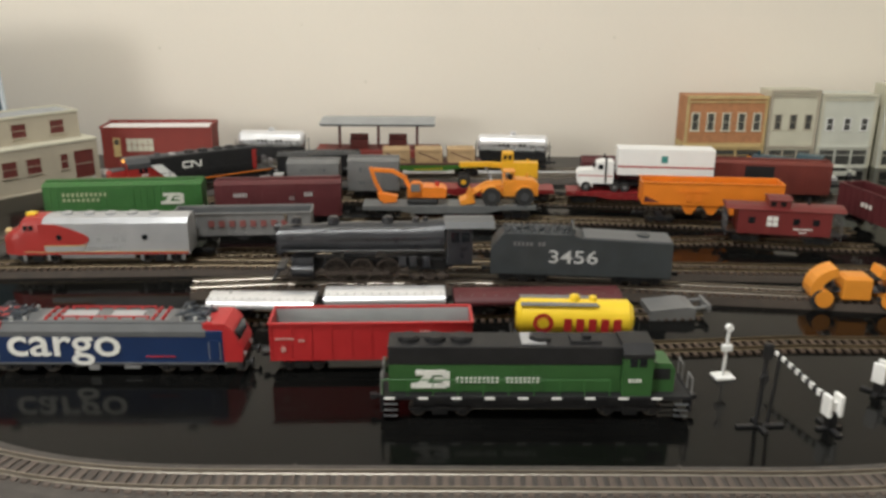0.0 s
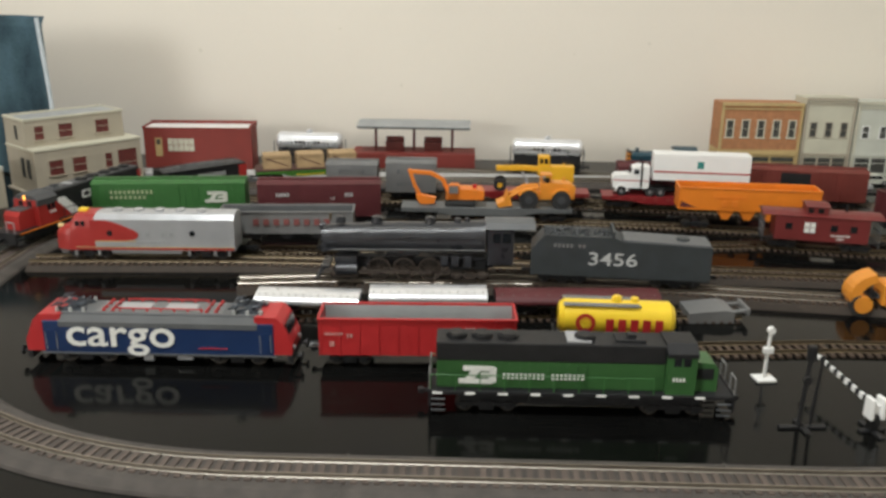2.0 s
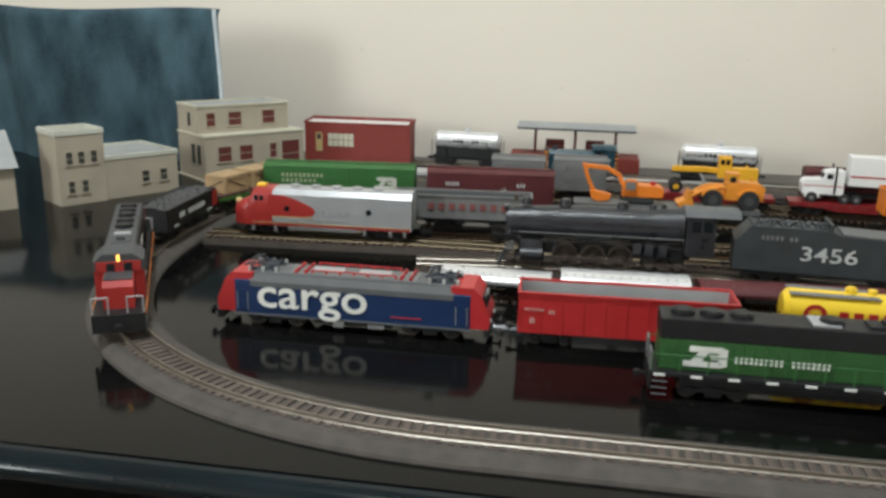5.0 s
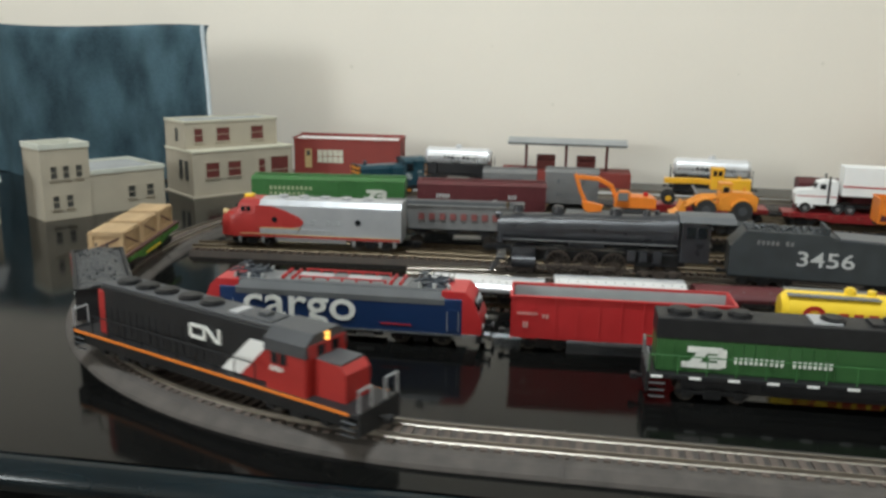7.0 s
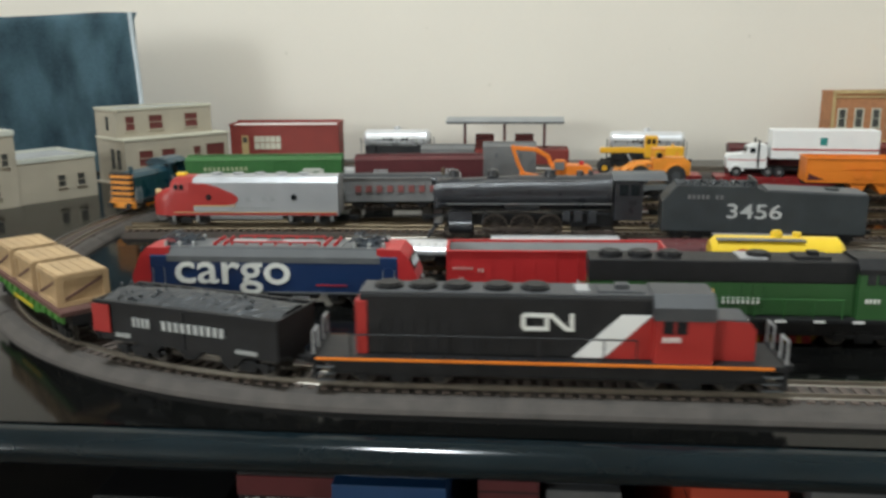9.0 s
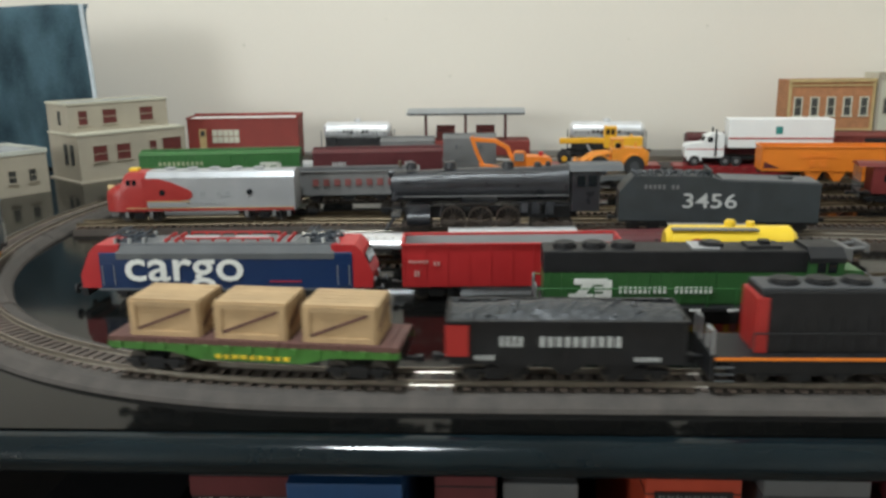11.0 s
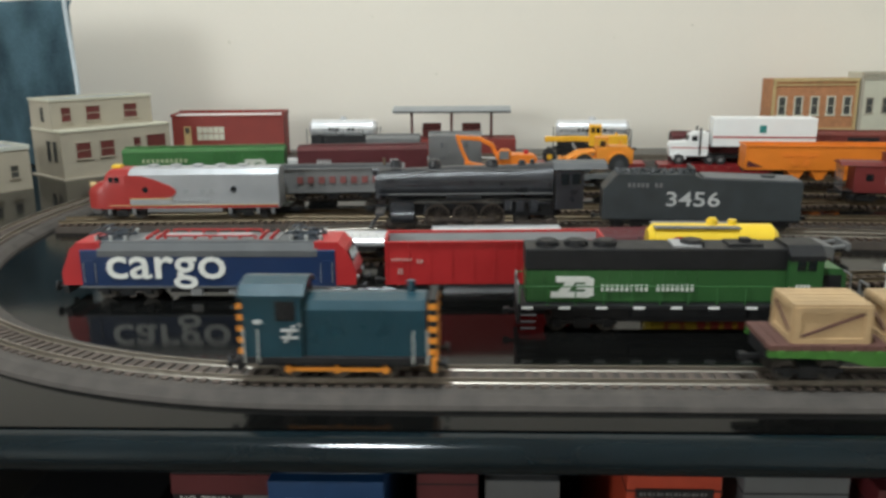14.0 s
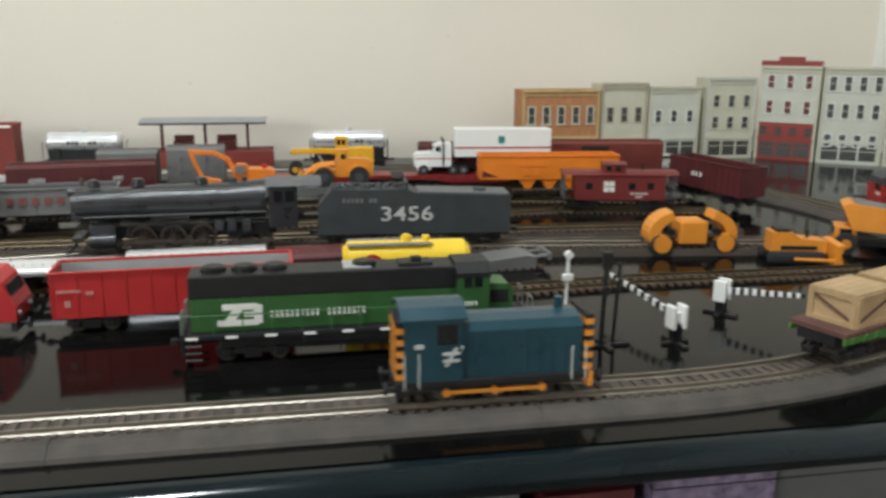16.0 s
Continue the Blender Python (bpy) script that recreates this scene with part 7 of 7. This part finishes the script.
oc = open_car(up(on((-0.250, 0.877), (-0.109, 0.888), 0.0165)), 0.140, 0.0450, 0.0150, "greycar", "weathered grey open hopper wagon with red lettering", "midgrey", z0=0.0220, ribs=4, name="hopper_car", print_mat="redprint", marks=((-0.034, 0.050, 0.0315, 0.0380, 8),))
bays(oc, (-0.032, 0.0, 0.032), 0.0145, 0.0220, 0.006, "black")
green_car = box_car(up(on((-0.426, 0.970), (-0.246, 0.990), 0.0165)), 0.174, 0.0535, 0.0165, "boxgreen", "bright green box car with faded white lettering", "faded", marks=((-0.066, -0.016, 0.0385, 0.0425, 10), (-0.066, -0.024, 0.0325, 0.0360, 8)))
part("emblem", stacked_emblem(B(), 0.044, 0.0275, 1.0, -0.0172), "palegrey", green_car, "pale railway emblem")
box_car(up(on((-0.236, 0.985), (-0.090, 0.999), 0.0165)), 0.143, 0.0530, 0.0165, "maroon", "dark maroon box car with white print", "dimwhite", doors=2, marks=((-0.050, -0.034, 0.035, 0.0395, 5), (0.030, 0.040, 0.035, 0.0395, 3), (0.013, 0.019, 0.031, 0.0345, 2), (-0.048, -0.040, 0.022, 0.0245, 4)))
fm = on((-0.070, 1.014), (0.137, 1.018), 0.0165)
flat_car(up(fm), 0.205, 0.0165, 0.0180, "greydeck", "grey flat wagon carrying an orange excavator and loader")
excavator(up(fm @ pose(-0.033, 0.001, 0.0180)))
wheel_loader(up(fm @ pose(0.069, 0.000, 0.0180)))
gm = on((-0.012, 1.108), (0.168, 1.100), 0.0165)
flat_car(up(gm), 0.180, 0.0165, 0.0170, "darkred", "bright red flat wagon carrying a yellow grader", None)
road_grader(up(gm @ pose(0.019, 0.000, 0.0170) @ Matrix.Diagonal((0.93, 0.93, 0.90, 1))))
tm = on((0.185, 1.096), (0.361, 1.080), 0.0165)
flat_car(up(tm), 0.180, 0.0165, 0.0165, "darkred", "dark red flat wagon with white marks carrying a truck", "redtrim")
semi_truck(up(tm @ pose(-0.016, 0.000, 0.0165)))
oh = open_car(up(on((0.262, 1.007), (0.414, 0.993), 0.0165)), 0.160, 0.0500, 0.0165, "hopper", "orange open hopper wagon with sloped bays", "hopper", z0=0.0240, ribs=0, name="hopper_car", print_mat="orange", marks=((-0.040, -0.002, 0.039, 0.0415, 9), (-0.030, -0.008, 0.029, 0.036, 2)))
bays(oh, (-0.025, 0.0, 0.025, 0.05), 0.0165, 0.0240, 0.011, "hopper")
bm = B()
for s in (-1, 1):
    prism(bm, [(-0.078, 0.027), (-0.060, 0.027), (-0.077, 0.034)], s * 0.0167 - 0.0003, s * 0.0167 + 0.0003, "y")
part("side_mark", bm, "maroon", oh)
box_car(up(on((-0.176, 1.115), (-0.107, 1.116), 0.0165)), 0.067, 0.0500, 0.0165, "greycar", "short weathered grey box car", print_mat="midgrey", marks=((-0.016, 0.018, 0.036, 0.040, 7),))
box_car(up(on((-0.097, 1.117), (-0.031, 1.117), 0.0165)), 0.066, 0.0530, 0.0165, "greycar", "short pale grey box car with dark print", print_mat="midgrey", marks=((-0.018, 0.018, 0.036, 0.042, 6), (-0.018, 0.004, 0.020, 0.024, 5)))
box_car(up(on((0.382, 1.124), (0.517, 1.104), 0.0165)), 0.146, 0.0520, 0.0165, "boxred", "oxide red box car with an open dark doorway", marks=())
# Black slab on the closed side; the doorway's inner shade is its colour.
bm = B()
box(bm, -0.034, 0.002, -0.0183, -0.0176, 0.028, 0.046)
opening = part("doorway", bm, "black", None)
opening.parent = [o for o in scene.objects if o.name.startswith("box_car") and o.parent is None and "doorway" in o.get("label", "")][0]
box_car(up(on((0.211, 1.135), (0.333, 1.126), 0.0165)), 0.128, 0.0500, 0.0165, "maroon", "maroon box car behind the white truck", marks=())
caboose(up(on((0.331, 0.938), (0.457, 0.915), 0.0160)))
open_car(up(pose(0.530, 0.979, 0, 0, 0, -78)), 0.125, 0.0440, 0.0165, "maroon", "maroon ribbed gondola standing at an angle", "maroon", z0=0.0120, ribs=12, marks=((-0.02, 0.0, 0.026, 0.031, 3),))
tank_car(up(on((-0.287, 1.317), (-0.184, 1.310), 0.0145)), 0.100, 0.0138, 0.0375, "chrome", "polished silver tank wagon by the wall")
tank_car(up(on((0.077, 1.292), (0.182, 1.284), 0.0145)), 0.104, 0.0138, 0.0375, "chrome", "polished silver tank wagon beside the station")

# buildings
depot_building(on((-0.566, 1.109), (-0.460, 1.235)) @ pose(-0.074, 0, 0))
tower_building(on((-0.661, 0.932), (-0.569, 1.065)) @ pose(-0.076, 0, 0))
gable_house(on((-0.806, 0.792), (-0.697, 0.918)) @ pose(0.080, 0, 0))
warehouse(pose(-0.480, 1.290, 0, 0, 0, 3))
station(pose(-0.074, 1.350, 0))
shop_front((0.395, 1.333), (0.520, 1.335), 0.123, "brick", "ochre", "orange brick shop building with ochre trim", ((0.066, 0.094),), 5, "ochre")
shop_front((0.522, 1.335), (0.599, 1.337), 0.133, "cream", "beige", "cream two-storey shop building", ((0.068, 0.092),), 3, "beige")
shop_front((0.601, 1.337), (0.688, 1.339), 0.127, "palegrey", "cream", "pale grey two-storey shop building", ((0.066, 0.086),), 3, "palegrey")
shop_front((0.698, 1.337), (0.780, 1.333), 0.142, "cream", "palegrey", "cream three-storey shop building", ((0.054, 0.074), (0.092, 0.112)), 3, "cream")
shop_front((0.783, 1.331), (0.850, 1.271), 0.163, "palegrey", "cream", "tall pale building with a red parapet and red shop", ((0.082, 0.104), (0.126, 0.148)), 3, "redtrim", top="redtrim")
shop_front((0.852, 1.269), (0.927, 1.219), 0.163, "palegrey", "cream", "tall pale grey building with white sash windows", ((0.030, 0.050), (0.078, 0.102), (0.124, 0.148)), 4, "palegrey")
shop_front((0.929, 1.217), (0.980, 1.153), 0.140, "palegrey", "cream", "pale grey building at the end of the row", ((0.058, 0.080), (0.098, 0.118)), 3, "palegrey")
toy_car(pose(0.610, 1.280, 0, 0, 0, 5))

# road machines and signals on the open table
road_roller(pose(0.393, 0.763, 0, 0, 0, -4))
bulldozer(pose(0.470, 0.723, 0, 0, 0, -14))
dump_truck(pose(0.562, 0.733, 0, 0, 0, -30))
white_signal(pose(0.233, 0.621, 0, 0, 0, 8))
black_signal(pose(0.235, 0.550, 0, 0, 0, 4))
crossing_gate(pose(0.280, 0.548, 0, 0, 0, -80), 0.078, "crossing gate with a black and white striped arm")
crossing_gate(pose(0.336, 0.596, 0, 0, 0, 130), 0.050, "white crossing gate with a striped arm")
towel()

# cartons on the shelf below
SH = -0.195
RISE = 0.006
carton("model_box", pose(-0.188, 0.512, SH), (0.060, 0.20, 0.120 + RISE), "black", "black model train box with a dark red top", ((-0.030, 0.030, 0.1120, 0.1245, "card_red"), (0.012, 0.027, 0.1030, 0.1110, "greycar")), ("NO. 729621", 0.0060, -0.010, 0.1085))
carton("model_box", pose(-0.125, 0.498, SH), (0.066, 0.20, 0.122 + RISE), "card_blue", "blue model train box with white labels", ((-0.024, 0.026, 0.1040, 0.1170, "white"), (-0.030, 0.030, 0.088, 0.100, "white")))
carton("model_box", pose(-0.057, 0.517, SH), (0.036, 0.20, 0.124 + RISE), "maroon", "brownish model train box in shadow")
carton("model_box", pose(-0.013, 0.522, SH), (0.044, 0.20, 0.110 + RISE), "midgrey", "grey model train box in shadow")
carton("model_box", pose(0.073, 0.512, SH), (0.054, 0.20, 0.124 + RISE), "card_orange", "orange-red model train box with dark print", ((-0.022, 0.022, 0.112, 0.118, "black"),))
carton("model_box", pose(0.144, 0.517, SH), (0.060, 0.20, 0.120 + RISE), "midgrey", "grey cardboard box with worn edges")
carton("model_box", pose(0.216, 0.512, SH), (0.056, 0.20, 0.112 + RISE), "card_red", "dark red model train box in shadow")
carton("model_box", pose(0.296, 0.512, SH), (0.080, 0.20, 0.124 + RISE), "card_violet", "violet patterned gift box", ())
carton("model_box", pose(0.392, 0.522, SH), (0.100, 0.20, 0.118 + RISE), "midgrey", "grey cardboard box with crumpled paper")
carton("model_box", pose(-0.273, 0.522, SH), (0.085, 0.20, 0.095 + RISE), "black", "black model train box in shadow")

# the moving train and the shunter
TRAIN = [(0.0, -1.043), (5.0, -0.490), (8.0, -0.157), (8.5, -0.096), (9.0, -0.040), (9.5, 0.020), (12.0, 0.281), (12.5, 0.3375), (16.0, 0.742)]
SHUNT = [(0.0, -1.88), (2.0, -1.664), (3.5, -1.494), (5.0, -1.310), (7.5, -0.994), (9.0, -0.788), (9.5, -0.716), (12.5, -0.303), (13.0, -0.235), (13.5, -0.171), (14.0, -0.109), (16.0, 0.144)]
lead = road_diesel(pose(0, 0, 0), 0.228, 0.0165, 0.0505, "red")
coal = coal_hopper(pose(0, 0, 0))
flat = crate_flat(pose(0, 0, 0))
first = crate()
crates = [(first, -0.0455), (copy_thing(first, pose(0, 0, 0)), 0.0), (copy_thing(first, pose(0, 0, 0)), 0.0455)]
shunt = shunter(pose(0, 0, 0))


def along(table, t):
    return float(np.interp(t, [a for a, b in table], [b for a, b in table]))


def motions():
    times = [i * 0.25 for i in range(65)]
    for ob, table, back, half in ((lead, TRAIN, 0.0, 0.068), (coal, TRAIN, 0.183, 0.036), (flat, TRAIN, 0.337, 0.0515), (shunt, SHUNT, 0.0, 0.024)):
        walk(ob, [(t, OVAL.ride(along(table, t) - back, half, RAIL_TOP)) for t in times])
    for ob, x in crates:
        walk(ob, [(t, OVAL.ride(along(TRAIN, t) - 0.337, 0.0515, RAIL_TOP) @ pose(x, 0, 0.0213)) for t in times])


motions()
